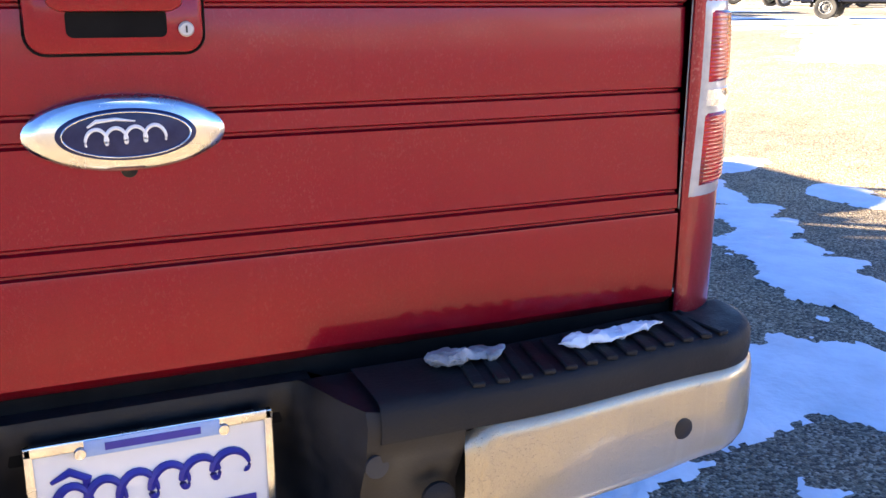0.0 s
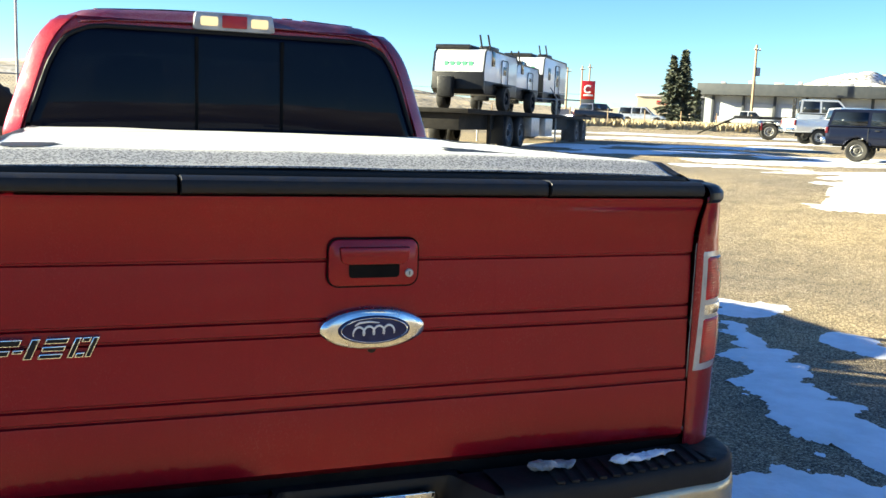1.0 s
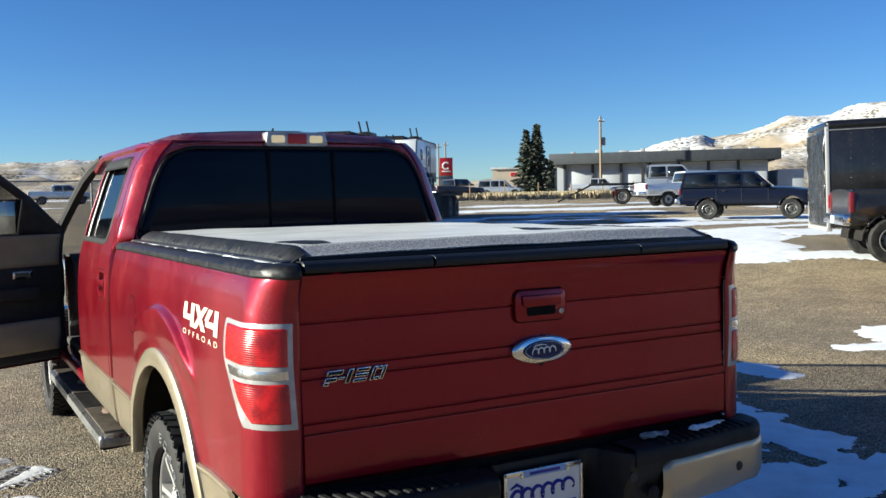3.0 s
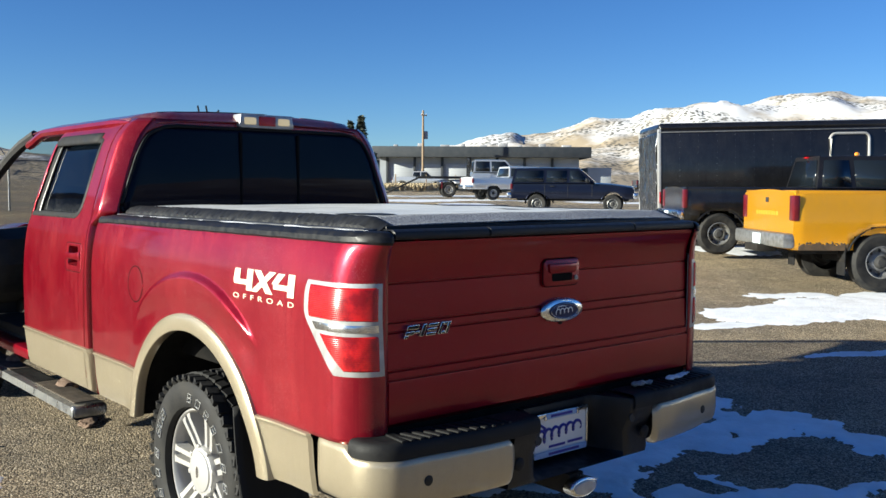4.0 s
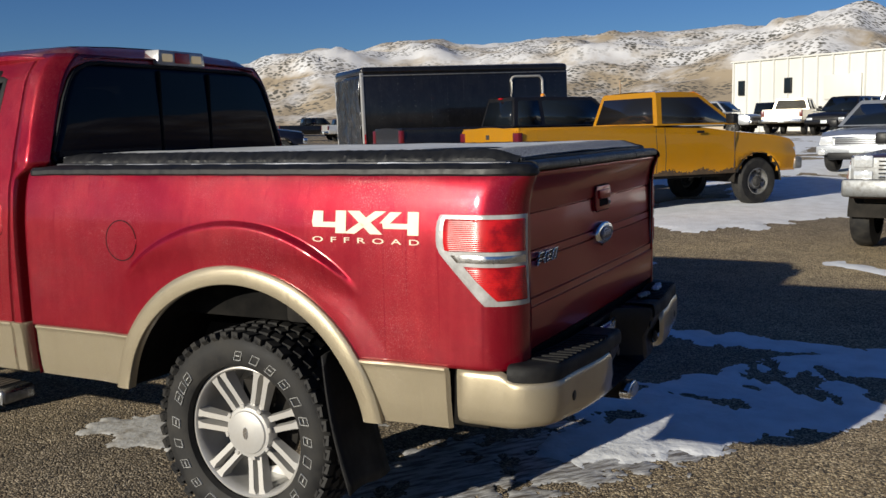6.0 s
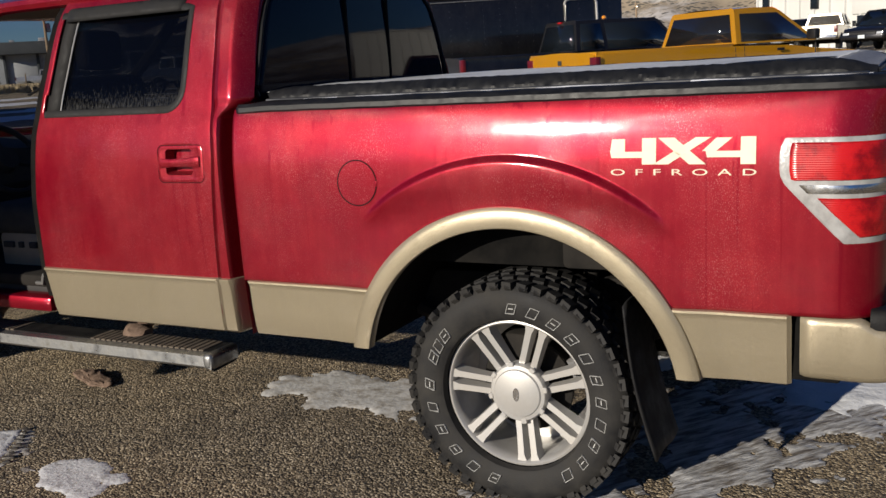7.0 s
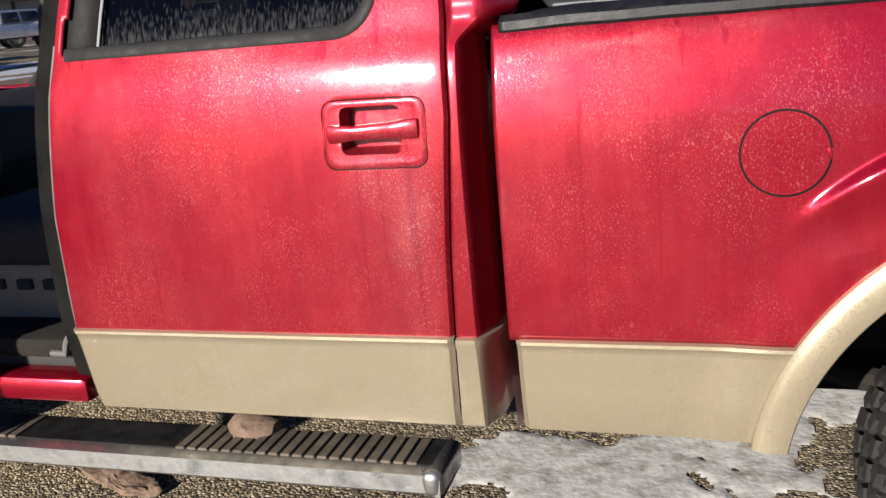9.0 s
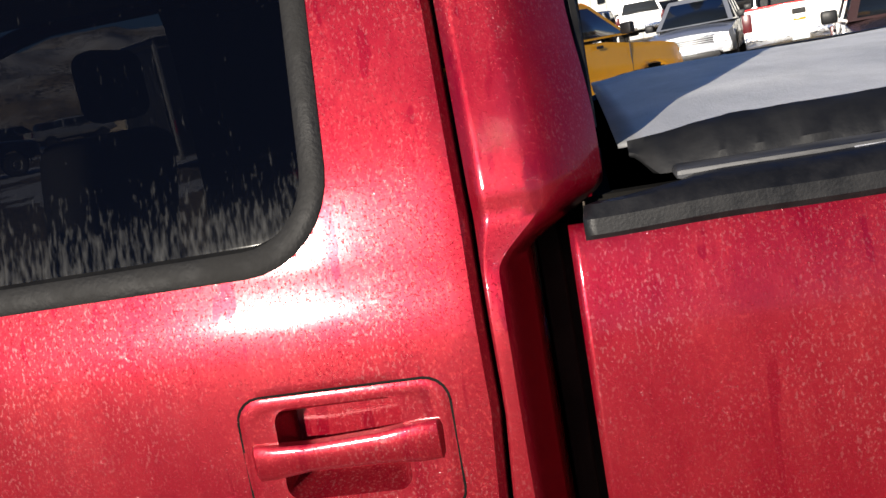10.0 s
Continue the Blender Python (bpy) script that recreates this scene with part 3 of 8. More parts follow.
def bed_point(side, s, z, out=0.0):
    """A point of the bed's skin: s runs forward along the side as y, and turns round the rear corner below s = CORNER."""
    w = half_width(z) + fender(s, z) * (s > 0.3) + out
    lip = table([(1.23, 0.0), (1.27, 0.002), (1.31, 0.010), (1.34, 0.020), (1.36, 0.026)], z)
    if s >= CORNER:
        return Vector((side * w, s, z))
    a = (CORNER - s) / CORNER
    if a <= math.pi / 2:
        k = w - (0.955 - CORNER)
        return Vector((side * ((0.955 - CORNER) + k * math.cos(a)), CORNER - (CORNER + 0.008 + lip + out) * math.sin(a), z))
    return Vector((side * ((0.955 - CORNER) - (a - math.pi / 2) * CORNER), -0.008 - lip - out, z))


S_END = CORNER - CORNER * math.pi / 2 - 0.004


def bed_side(side, name):
    zs = steps(0.72, 1.00, 20) + steps(1.00, 1.20, 40)[1:] + steps(1.20, 1.368, 18)[1:]
    ss = steps(S_END, CORNER, 14) + steps(CORNER, 2.219, 240)[1:]

    def keep(s, z):
        return math.hypot(s - AXLE_Y, z - AXLE_Z) > 0.60

    ob = part(name, sheet(ss, zs, lambda s, z: bed_point(side, s, z), keep), RED, truck, solid=0.006)
    front = part("bed_front_edge", sheet(steps(0.50, 1.368, 30), [0.0, 0.06, 0.12, 0.3], lambda z, d: (side * (half_width(z) - d), 2.219, z)), RED, ob)
    return ob


def lower_panel(side, s0, s1, z0=0.505, z1=0.722, out=0.006):
    """Tan cladding with a rounded upper lip and lower roll-under."""
    prof = [(z0 - 0.006, -0.03), (z0, 0.0), (z0 + 0.03, 0.004), (z0 + 0.10, 0.007), (z1 - 0.03, 0.007), (z1 - 0.018, 0.009), (z1 - 0.010, 0.015), (z1 - 0.003, 0.014), (z1, 0.006), (z1 + 0.001, -0.004)]
    n = max(4, int((s1 - s0) / 0.012))
    ss = [s0, s0 + 0.004] + steps(s0 + 0.012, s1 - 0.012, n) + [s1 - 0.004, s1]

    def f(s, k):
        z, o = prof[int(k)]
        e = min(s - s0, s1 - s)
        o = o - 0.012 * (1 - smooth_step(0.0, 0.012, e))
        p = bed_point(side, s, z, o)
        return p

    def keep(s, k):
        z = prof[min(int(k), len(prof) - 1)][0]
        return math.hypot(s - AXLE_Y, z - AXLE_Z) > 0.588

    return part("lower_panel", sheet(ss, list(range(len(prof))), f, keep), TAN, truck, "tan painted lower panel")


def wheel_flare(side):
    prof = [(ARCH_IN + 0.014, 0.940), (ARCH_IN + 0.003, 0.948), (ARCH_IN, 0.970), (ARCH_IN + 0.0005, 0.985), (ARCH_IN + 0.003, 0.9895), (ARCH_IN + 0.010, 0.991), (ARCH_IN + 0.030, 0.9915), (ARCH_IN + 0.050, 0.990),
            (ARCH_OUT - 0.010, 0.9865), (ARCH_OUT - 0.002, 0.981), (ARCH_OUT, 0.970), (ARCH_OUT + 0.002, 0.945)]
    angles = steps(-1.0, 1.0, 60)

    def f(t, k):
        r, w = prof[int(k)]
        low = math.asin(0.105 / r)
        a = math.pi / 2 + t * (math.pi / 2 - low)
        y, z = AXLE_Y - r * math.cos(a), AXLE_Z + r * math.sin(a)
        w = w - 0.010 * (1 - smooth_step(0.52, 0.75, z))
        return (side * w, y, z)

    part("wheel_flare", sheet(angles, list(range(len(prof))), f), TAN, truck, "tan wheel arch flare")
    liner = sheet(steps(0.19, math.pi - 0.19, 30), [0.45, 0.6, 0.78, 0.948], lambda a, w: (side * w, AXLE_Y - 0.575 * math.cos(a), AXLE_Z + 0.575 * math.sin(a)))
    sheet(steps(0.0, math.pi, 24), steps(0.02, 0.60, 3), lambda a, r: (side * 0.46, AXLE_Y - r * math.cos(a), AXLE_Z + 0.02 + r * math.sin(a)), bm=liner)
    part("wheel_well", liner, NEAR_BLACK, truck, "black dirty wheel well")


for side, name in ((-1, "bed_side"), (1, "bed_side")):
    bed_side(side, name)
    lower_panel(side, AXLE_Y + 0.49, 2.205)
    lower_panel(side, 0.232, AXLE_Y - 0.49)
    wheel_flare(side)

# tailgate: a sheet with pressed steps, narrow grooves, and a rearward lip at the top
TG = [(0.752, 0.035), (0.756, 0.008), (0.775, -0.014), (0.82, -0.0165), (0.905, -0.017), (0.911, -0.016), (0.913, -0.008), (0.916, -0.008), (0.919, -0.013), (0.940, -0.012), (0.943, -0.005),
      (0.946, -0.005), (0.949, -0.009), (1.0, -0.006), (1.064, -0.004), (1.067, 0.003), (1.070, 0.003), (1.073, -0.003), (1.096, -0.002), (1.099, 0.005), (1.102, 0.005), (1.105, -0.002),
      (1.16, -0.002), (1.222, 0.001), (1.225, 0.006), (1.228, 0.006), (1.231, -0.002), (1.27, -0.004), (1.31, -0.012), (1.34, -0.024), (1.352, -0.030), (1.362, -0.030), (1.366, 0.01)]
tailgate = part("tailgate", sheet([-0.8185, -0.8175, -0.8145] + steps(-0.79, 0.79, 40) + [0.8145, 0.8175, 0.8185], list(range(len(TG))),
                lambda x, k: (x, TG[int(k)][1] + 0.03 * (abs(x) > 0.818) + 0.004 * (abs(x) > 0.817) + 0.006 * smooth_step(0.4, 0.81, abs(x)), TG[int(k)][0])), RED_DARKER, truck)
for a, b in ((-0.812, -0.406), (-0.402, 0.391), (0.395, 0.812)):
    prof = [(-0.030, 1.366), (-0.044, 1.370), (-0.047, 1.380), (-0.042, 1.394), (-0.028, 1.401), (0.05, 1.400), (0.055, 1.385)]
    bm = sheet([a, a + 0.003] + steps(a + 0.01, b - 0.01, 10) + [b - 0.003, b], list(range(len(prof))),
               lambda x, k: (x, prof[int(k)][0] + 0.010 * smooth_step(0.4, 0.81, abs(x)) + 0.006 * (min(x - a, b - x) < 0.002), prof[int(k)][1] - 0.003 * (min(x - a, b - x) < 0.002)))
    part("tailgate_cap", bm, BLACK_PLASTIC, truck, "black plastic tailgate top cap")
part("tailgate_inner", box(-0.80, 0.80, 0.03, 0.06, 0.77, 1.38), UNDER, truck)

# tailgate latch: bezel, paddle, pull recess and lock
bezel = prism(rounded(-0.100, 0.098, 1.172, 1.272, 0.022), "y", -0.0135, 0.004, bevel=0.004)
bez = part("handle_bezel", bezel, RED_DARKER, tailgate, "red tailgate handle surround")
ring = rounded(-0.1015, 0.0995, 1.1705, 1.2735, 0.023)
# dark tube drawn as the shadow gap round the surround
part("handle_shadow_gap", tube([(x, -0.0085, z) for x, z in ring + ring[:1]], 0.0017, 6), NEAR_BLACK, bez)
# no hollow here: a flat black plate paints the shade of the pull recess
part("pull_recess_shade", prism(rounded(-0.056, 0.056, 1.190, 1.222, 0.008), "y", -0.0150, -0.004), NEAR_BLACK, bez)
part("paddle", prism([(-0.078, 1.256), (-0.074, 1.226), (-0.062, 1.219), (0.062, 1.219), (0.074, 1.226), (0.078, 1.256)], "y", -0.023, -0.008, bevel=0.004), RED_DARKER, bez)
lock = lathe([(0.0, 0.0), (0.009, 0.0), (0.009, 0.004), (0.007, 0.006), (0.0, 0.006)], 20, pose(0.078, -0.0125, 1.199, 90))
part("lock_cylinder", lock, ALLOY, bez, "chrome lock cylinder")
part("keyhole", box(0.077, 0.079, -0.0200, -0.0180, 1.195, 1.203), DARK, bez)


def oval(a, b, y0, y1, cz=1.080, n=48, dome=0.0, ring=None):
    """An oval disc or ring on the tailgate, facing back."""
    bm = bmesh.new()
    rows = [(1.0, y0), (1.0, y1), (0.96, y1 - dome * 0.5), (0.85, y1 - dome)]
    loops = [[bm.verts.new((k * a * math.cos(math.tau * i / n), y, cz + k * b * math.sin(math.tau * i / n))) for i in range(n)] for k, y in rows]
    for p, q in zip(loops, loops[1:]):
        for i in range(n):
            bm.faces.new((p[i], p[(i + 1) % n], q[(i + 1) % n], q[i]))
    bm.faces.new(loops[-1])
    bmesh.ops.recalc_face_normals(bm, faces=bm.faces)
    return bm


badge = part("oval_badge", oval(0.116, 0.0455, -0.002, -0.016, dome=0.008), CHROME, tailgate, "chrome oval badge with dark blue field")
part("badge_field", oval(0.080, 0.0305, -0.02, -0.0265, dome=0.002), BLUE_BADGE, badge)
ringbm = bmesh.new()
tube([(0.073 * math.cos(math.tau * i / 40), -0.0295, 1.080 + 0.0265 * math.sin(math.tau * i / 40)) for i in range(41)], 0.0011, 6, ringbm)
part("badge_ring", ringbm, CHROME, badge)
mark = bmesh.new()
flow = steps(0, 1, 90)
tube([(-0.046 + 0.088 * t - 0.006 * math.sin(25 * t), -0.0293, 1.0775 + 0.0035 * t - 0.0095 * math.cos(25 * t)) for t in flow], [0.0011 + 0.0014 * abs(math.sin(12.5 * t)) for t in flow], 6, mark)
tube([(-0.044, -0.0293, 1.090), (-0.034, -0.0293, 1.0965), (-0.012, -0.0293, 1.0985), (0.010, -0.0293, 1.0955)], [0.0012, 0.0026, 0.0022, 0.0009], 6, mark)
part("badge_mark", mark, WHITE_PAINT, badge, "pale flowing mark")
cam_dot = lathe([(0.0, 0.0), (0.010, 0.0), (0.010, 0.006), (0.0, 0.012)], 16, pose(0.0, -0.004, 1.0355, 90))
part("rear_camera", cam_dot, BLACK_PLASTIC, tailgate)

# slanted chrome model mark, drawn as plain bars
for x0, x1, z0, z1 in ((-0.750, -0.700, 1.074, 1.088), (-0.750, -0.712, 1.056, 1.068), (-0.750, -0.732, 1.046, 1.056), (-0.708, -0.690, 1.060, 1.068), (-0.684, -0.668, 1.048, 1.088), (-0.658, -0.616, 1.077, 1.088), (-0.658, -0.616, 1.0625, 1.0725),
                       (-0.658, -0.616, 1.048, 1.058), (-0.606, -0.594, 1.048, 1.088), (-0.574, -0.562, 1.048, 1.088), (-0.592, -0.576, 1.078, 1.088), (-0.592, -0.576, 1.048, 1.058)):
    lean = lambda z: (z - 1.05) * 0.45 - 0.006
    part("mark_bar", prism([(x0 + lean(z0), z0), (x1 + lean(z0), z0), (x1 + lean(z1), z1), (x0 + lean(z1), z1)], "y", -0.013, 0.004, bevel=0.0012), CHROME, tailgate, "slanted plain chrome bar")
    x0, x1, z0, z1 = x0 + 0.0025, x1 - 0.0025, z0 + 0.0022, z1 - 0.0022
    part("mark_fill", prism([(x0 + lean(z0), z0), (x1 + lean(z0), z0), (x1 + lean(z1), z1), (x0 + lean(z1), z1)], "y", -0.0136, -0.010), RUBBER, tailgate)


# tail lamps wrapped round the rear corners
def lamp_left(z):
    """The forward edge of the lamp by height: upright above, cut off slanting below."""
    base = table([(0.915, 0.070), (0.925, 0.100), (1.095, 0.268), (1.115, 0.284), (1.14, 0.289), (1.190, 0.289), (1.212, 0.285), (1.232, 0.274), (1.244, 0.258), (1.252, 0.238)], z)
    return base


def lamp_patch(side, z0, z1, inset_l, inset_r, out, bulge, rows=14, cols=22):
    bm = bmesh.new()

    def f(u, v):
        z = z0 + (z1 - z0) * v
        a, b = S_END + 0.001 + inset_r, lamp_left(z) - inset_l
        e = min(u, 1 - u, v, 1 - v) 
        o = out - 0.012 * (1 - smooth_step(0.0, 0.05, e)) + bulge * smooth_step(0, 0.5, e)
        return bed_point(side, a + (b - a) * u, z, o)

    return sheet([0, 0.012, 0.03] + steps(0.06, 0.94, cols) + [0.97, 0.988, 1], [0, 0.012, 0.03] + steps(0.07, 0.93, rows) + [0.97, 0.988, 1], f)


for side in (-1, 1):
    lamp = part("tail_lamp", lamp_patch(side, 0.915, 1.252, 0.0, 0.0, 0.004, 0.001), CLEAR_LENS, truck, "clear tail lamp housing with red lenses")
    part("red_lens", lamp_patch(side, 1.108, 1.222, 0.036, 0.024, 0.008, 0.002), RED_LENS, lamp)
    part("red_lens", lamp_patch(side, 0.948, 1.068, 0.060, 0.024, 0.008, 0.002), RED_LENS, lamp)
    part("reverse_lens", lamp_patch(side, 1.074, 1.102, 0.044, 0.022, 0.007, 0.002, 4), CHROME, lamp)

# rail caps on the bed sides
for side in (-1, 1):
    prof = [(-0.012, 1.352), (0.004, 1.356), (0.009, 1.363), (0.008, 1.378), (-0.003, 1.390), (-0.020, 1.395), (-0.045, 1.3955), (-0.052, 1.392), (-0.058, 1.3955), (-0.085, 1.395), (-0.088, 1.37)]

    def rail(s, k):
        o, z = prof[int(k)]
        p = bed_point(side, max(s, S_END), 1.36, o)
        end = smooth_step(2.02, 2.205, s)
        tip = smooth_step(2.10, 2.203, s) * smooth_step(-0.005, -0.06, o)
        z -= (z - 1.356) * 0.8 * tip
        return (p.x, p.y + 0.07 * end * min(0.0, o) / 0.088, z - 0.004 * end + 0.0006 * math.sin(s * 31))

    part("bed_rail_cap", sheet(steps(S_END, CORNER, 16) + steps(CORNER, 2.13, 60)[1:] + [2.15, 2.17, 2.19, 2.203], list(range(len(prof))), rail), BLACK_PLASTIC, truck, "black plastic bed rail cap with moulded groove", solid=0.003)
part("bed_floor", box(-0.8, 0.8, 0.06, 2.2, 0.80, 0.83), NEAR_BLACK, truck)
part("bed_bulkhead", box(-0.80, 0.80, 2.17, 2.20, 0.80, 1.38), NEAR_BLACK, truck)
for side in (-1, 1):
    part("bed_inner_wall", box(side * 0.80, side * 0.82, 0.05, 2.2, 0.8, 1.38), NEAR_BLACK, truck)
# added dark panel so the gap behind the cab looks shaded, not see-through
part("cab_gap_shade", box(-0.74, 0.74, 2.226, 2.250, 0.55, 1.34), NEAR_BLACK, truck)
# added dark strip for the shade between tailgate and bumper
part("tailgate_gap_shade", box(-0.83, 0.83, 0.012, 0.05, 0.66, 0.79, 0.006), NEAR_BLACK, truck)

# rear bumper: tan corner caps, black step pad, black middle with the plate recess
bumper = part("rear_bumper", sheet(steps(-0.385, 0.385, 40), list(range(9)),
              lambda x, k: (x, [-0.02, -0.10, -0.150, -0.158, -0.150, -0.12, -0.125, -0.12, -0.03][int(k)] + 0.165 * smooth_step(0.262, 0.178, abs(x)) * (1 <= k <= 6),
                            [0.735, 0.735, 0.730, 0.71, 0.66, 0.60, 0.52, 0.50, 0.495][int(k)])), BLACK_PLASTIC, truck, "black step bumper with tan corner caps")


def bumper_point(side, u, z, out=0.0):
    """The bumper's face in plan: from the middle outward along the back, round the corner, forward along the side."""
    back, r, wide = -0.160, 0.13, 0.950
    straight = wide - r - 0.385
    arc = r * math.pi / 2
    if u < straight:
        x = 0.385 + u
        return Vector((side * x, back + 0.035 * smooth_step(0.45, 0.84, x) - out, z))
    if u < straight + arc:
        a = (u - straight) / r
        return Vector((side * (wide - r + (r + out) * math.sin(a)), back + 0.035 + r - (r + out) * math.cos(a), z))
    return Vector((side * (wide + out), back + 0.035 + r + (u - straight - arc), z))


U_END = (0.950 - 0.13 - 0.385) + 0.13 * math.pi / 2 + 0.205
for side in (-1, 1):
    prof = [(0.524, -0.05), (0.527, -0.022), (0.536, -0.006), (0.553, 0.003), (0.60, 0.008), (0.668, 0.007), (0.683, 0.004), (0.691, -0.003), (0.695, -0.014)]
    us = [0.0, 0.004, 0.012, 0.02, 0.03, 0.04] + steps(0.05, 0.38, 10) + steps(0.40, 0.69, 20) + steps(0.71, U_END - 0.012, 6) + [U_END - 0.004, U_END]

    def f(u, k):
        z, o = prof[int(k)]
        e = min(u, U_END - u)
        lift = 0.026 * smooth_step(0.63, 0.69, u) * (k >= 5) - 0.022 * smooth_step(0.04, 0.0, u) * (k >= 5)
        low = 0.012 * smooth_step(0.30, 0.45, u) * smooth_step(0.68, 0.55, u) * (k <= 3) + 0.02 * smooth_step(0.03, 0.0, u) * (k <= 3)
        return bumper_point(side, u, z + lift + low, o - 0.014 * (1 - smooth_step(0.0, 0.02, e)))

    cap = part("bumper_cap", sheet(us, list(range(len(prof))), f), TAN, bumper, "tan painted bumper corner")
    pad = [(0.690, -0.014), (0.696, 0.000), (0.715, 0.002), (0.736, 0.0), (0.746, -0.006), (0.750, -0.016), (0.750, -0.06), (0.750, -0.13)]
    us2 = steps(-0.12, 0.66, 60)
    part("step_pad", sheet(us2, list(range(len(pad))), lambda u, k: bumper_point(side, u, pad[int(k)][0] - 0.006, pad[int(k)][1] * (1.0 if k < 6 else 1 - 0.5 * smooth_step(0.5, 0.66, u)))), RUBBER, bumper, "black ribbed rubber step pad")
    ribs = bmesh.new()
    for i in range(18):
        u = 0.02 + i * 0.036
        if u < 0.46:
            p, q = bumper_point(side, u, 0.7455, -0.008), bumper_point(side, u + 0.018, 0.7455, -0.115)
            box(-0.009, 0.009, 0, (q - p).length, -0.004, 0.004, 0.002, ribs, Matrix.Translation(p) @ (q - p).to_track_quat("Y", "Z").to_matrix().to_4x4(), 1)
    part("step_ribs", ribs, RUBBER, bumper)
    sensor = lathe([(0.0, 0.0), (0.017, 0.0), (0.017, 0.004), (0.012, 0.006), (0.0, 0.006)], 20, Matrix.Translation(bumper_point(side, 0.368, 0.612, 0.005)) @ pose(0, 0, 0, 90))
    part("parking_sensor", sensor, BLACK_PLASTIC, bumper)
    bolt = lathe([(0.0, 0.0), (0.024, 0.0), (0.024, 0.006), (0.015, 0.012), (0.0, 0.012)], 16, pose(side * 0.350, -0.139, 0.588, 90))
    part("bumper_bolt", bolt, RUBBER, bumper)
    part("bumper_hole", lathe([(0.0, 0.0), (0.016, 0.0), (0.016, 0.004), (0.0, 0.004)], 16, pose(side * 0.262, -0.146, 0.655, 90)), DARK, bumper)
for side in (-1, 1):
    part("bumper_core", box(side * 0.23, side * 0.84, -0.09, 0.10, 0.52, 0.70, 0.03), UNDER, bumper)
    # added block, near-black to stand for shade behind the bumper end
    part("gap_filler", box(side * 0.78, side * 0.928, 0.10, 0.34, 0.515, 0.725, 0.01), NEAR_BLACK, bumper)

# plate: white dealer plate in a chrome frame; all names on it are plain bars
PLATE = pose(0, 0.082, -0.046)
plate = part("dealer_plate", prism(rounded(-0.148, 0.148, 0.588, 0.738, 0.01), "y", -0.094, -0.091), WHITE_PAINT, truck, "white dealer plate with blue bars in chrome frame")
rim = bmesh.new()
for x0, x1, z0, z1 in ((-0.157, 0.157, 0.730, 0.746), (-0.157, 0.157, 0.580, 0.592), (-0.157, -0.145, 0.580, 0.746), (0.145, 0.157, 0.580, 0.746)):
    box(x0, x1, -0.102, -0.092, z0, z1, 0.003, rim)
part("plate_frame", rim, CHROME, plate)
PALE_BLUE = mat("plate_band", (0.30, 0.42, 0.62), 0.4, color2=(0.22, 0.33, 0.55), scale=40)
NAVY = mat("navy_ink", (0.012, 0.012, 0.22), 0.45, color2=(0.02, 0.02, 0.28), scale=30)
part("plate_band", box(-0.085, 0.085, -0.1035, -0.100, 0.722, 0.744, 0.001), PALE_BLUE, plate)
part("plate_band", box(-0.145, 0.145, -0.1035, -0.100, 0.580, 0.602, 0.001), PALE_BLUE, plate)
for x0, x1, yf, z0, z1 in ((-0.06, 0.06, -0.1045, 0.728, 0.738), (-0.07, 0.10, -0.1045, 0.586, 0.596), (-0.06, 0.03, -0.0955, 0.610, 0.620), (0.045, 0.13, -0.0955, 0.612, 0.622)):
    part("plate_bar", box(x0, x1, yf, yf + 0.001, z0, z1), NAVY, plate, "navy blue bar")
flow = steps(0, 1, 120)
script = bmesh.new()
tube([(-0.125 + 0.245 * t - 0.013 * math.sin(38 * t), -0.0945, 0.655 + 0.022 * t - (0.026 - 0.010 * t) * math.cos(38 * t)) for t in flow], [0.0022 + 0.0042 * abs(math.sin(19 * t + 0.4)) for t in flow], 6, script)
tube([(-0.128, -0.0945, 0.690), (-0.105, -0.0945, 0.702), (-0.085, -0.0945, 0.690), (-0.092, -0.0945, 0.650)], [0.003, 0.006, 0.007, 0.004], 6, script)
part("plate_mark", script, NAVY, plate, "flowing navy blue shape")
for x in (-0.09, 0.09):
    part("plate_screw", lathe([(0.0, 0.0), (0.008, 0.0), (0.007, 0.003), (0.0, 0.004)], 12, pose(x, -0.103, 0.728, 90)), CHROME, plate)
plate.matrix_basis = PLATE

# hitch receiver with an oval cover
hitch = box(-0.04, 0.04, -0.10, 0.10, 0.40, 0.48, 0.006)
box(-0.35, 0.35, 0.02, 0.10, 0.45, 0.52, 0.01, hitch)
hitch = part("tow_hitch", hitch, UNDER, truck, "black tow hitch receiver")
part("hitch_cover", oval(0.075, 0.036, -0.10, -0.135, cz=0.435, dome=0.006), CHROME, hitch, "chrome oval hitch cover")
part("hitch_field", oval(0.058, 0.026, -0.136, -0.146, cz=0.435, dome=0.002), CLEAR_LENS, hitch)


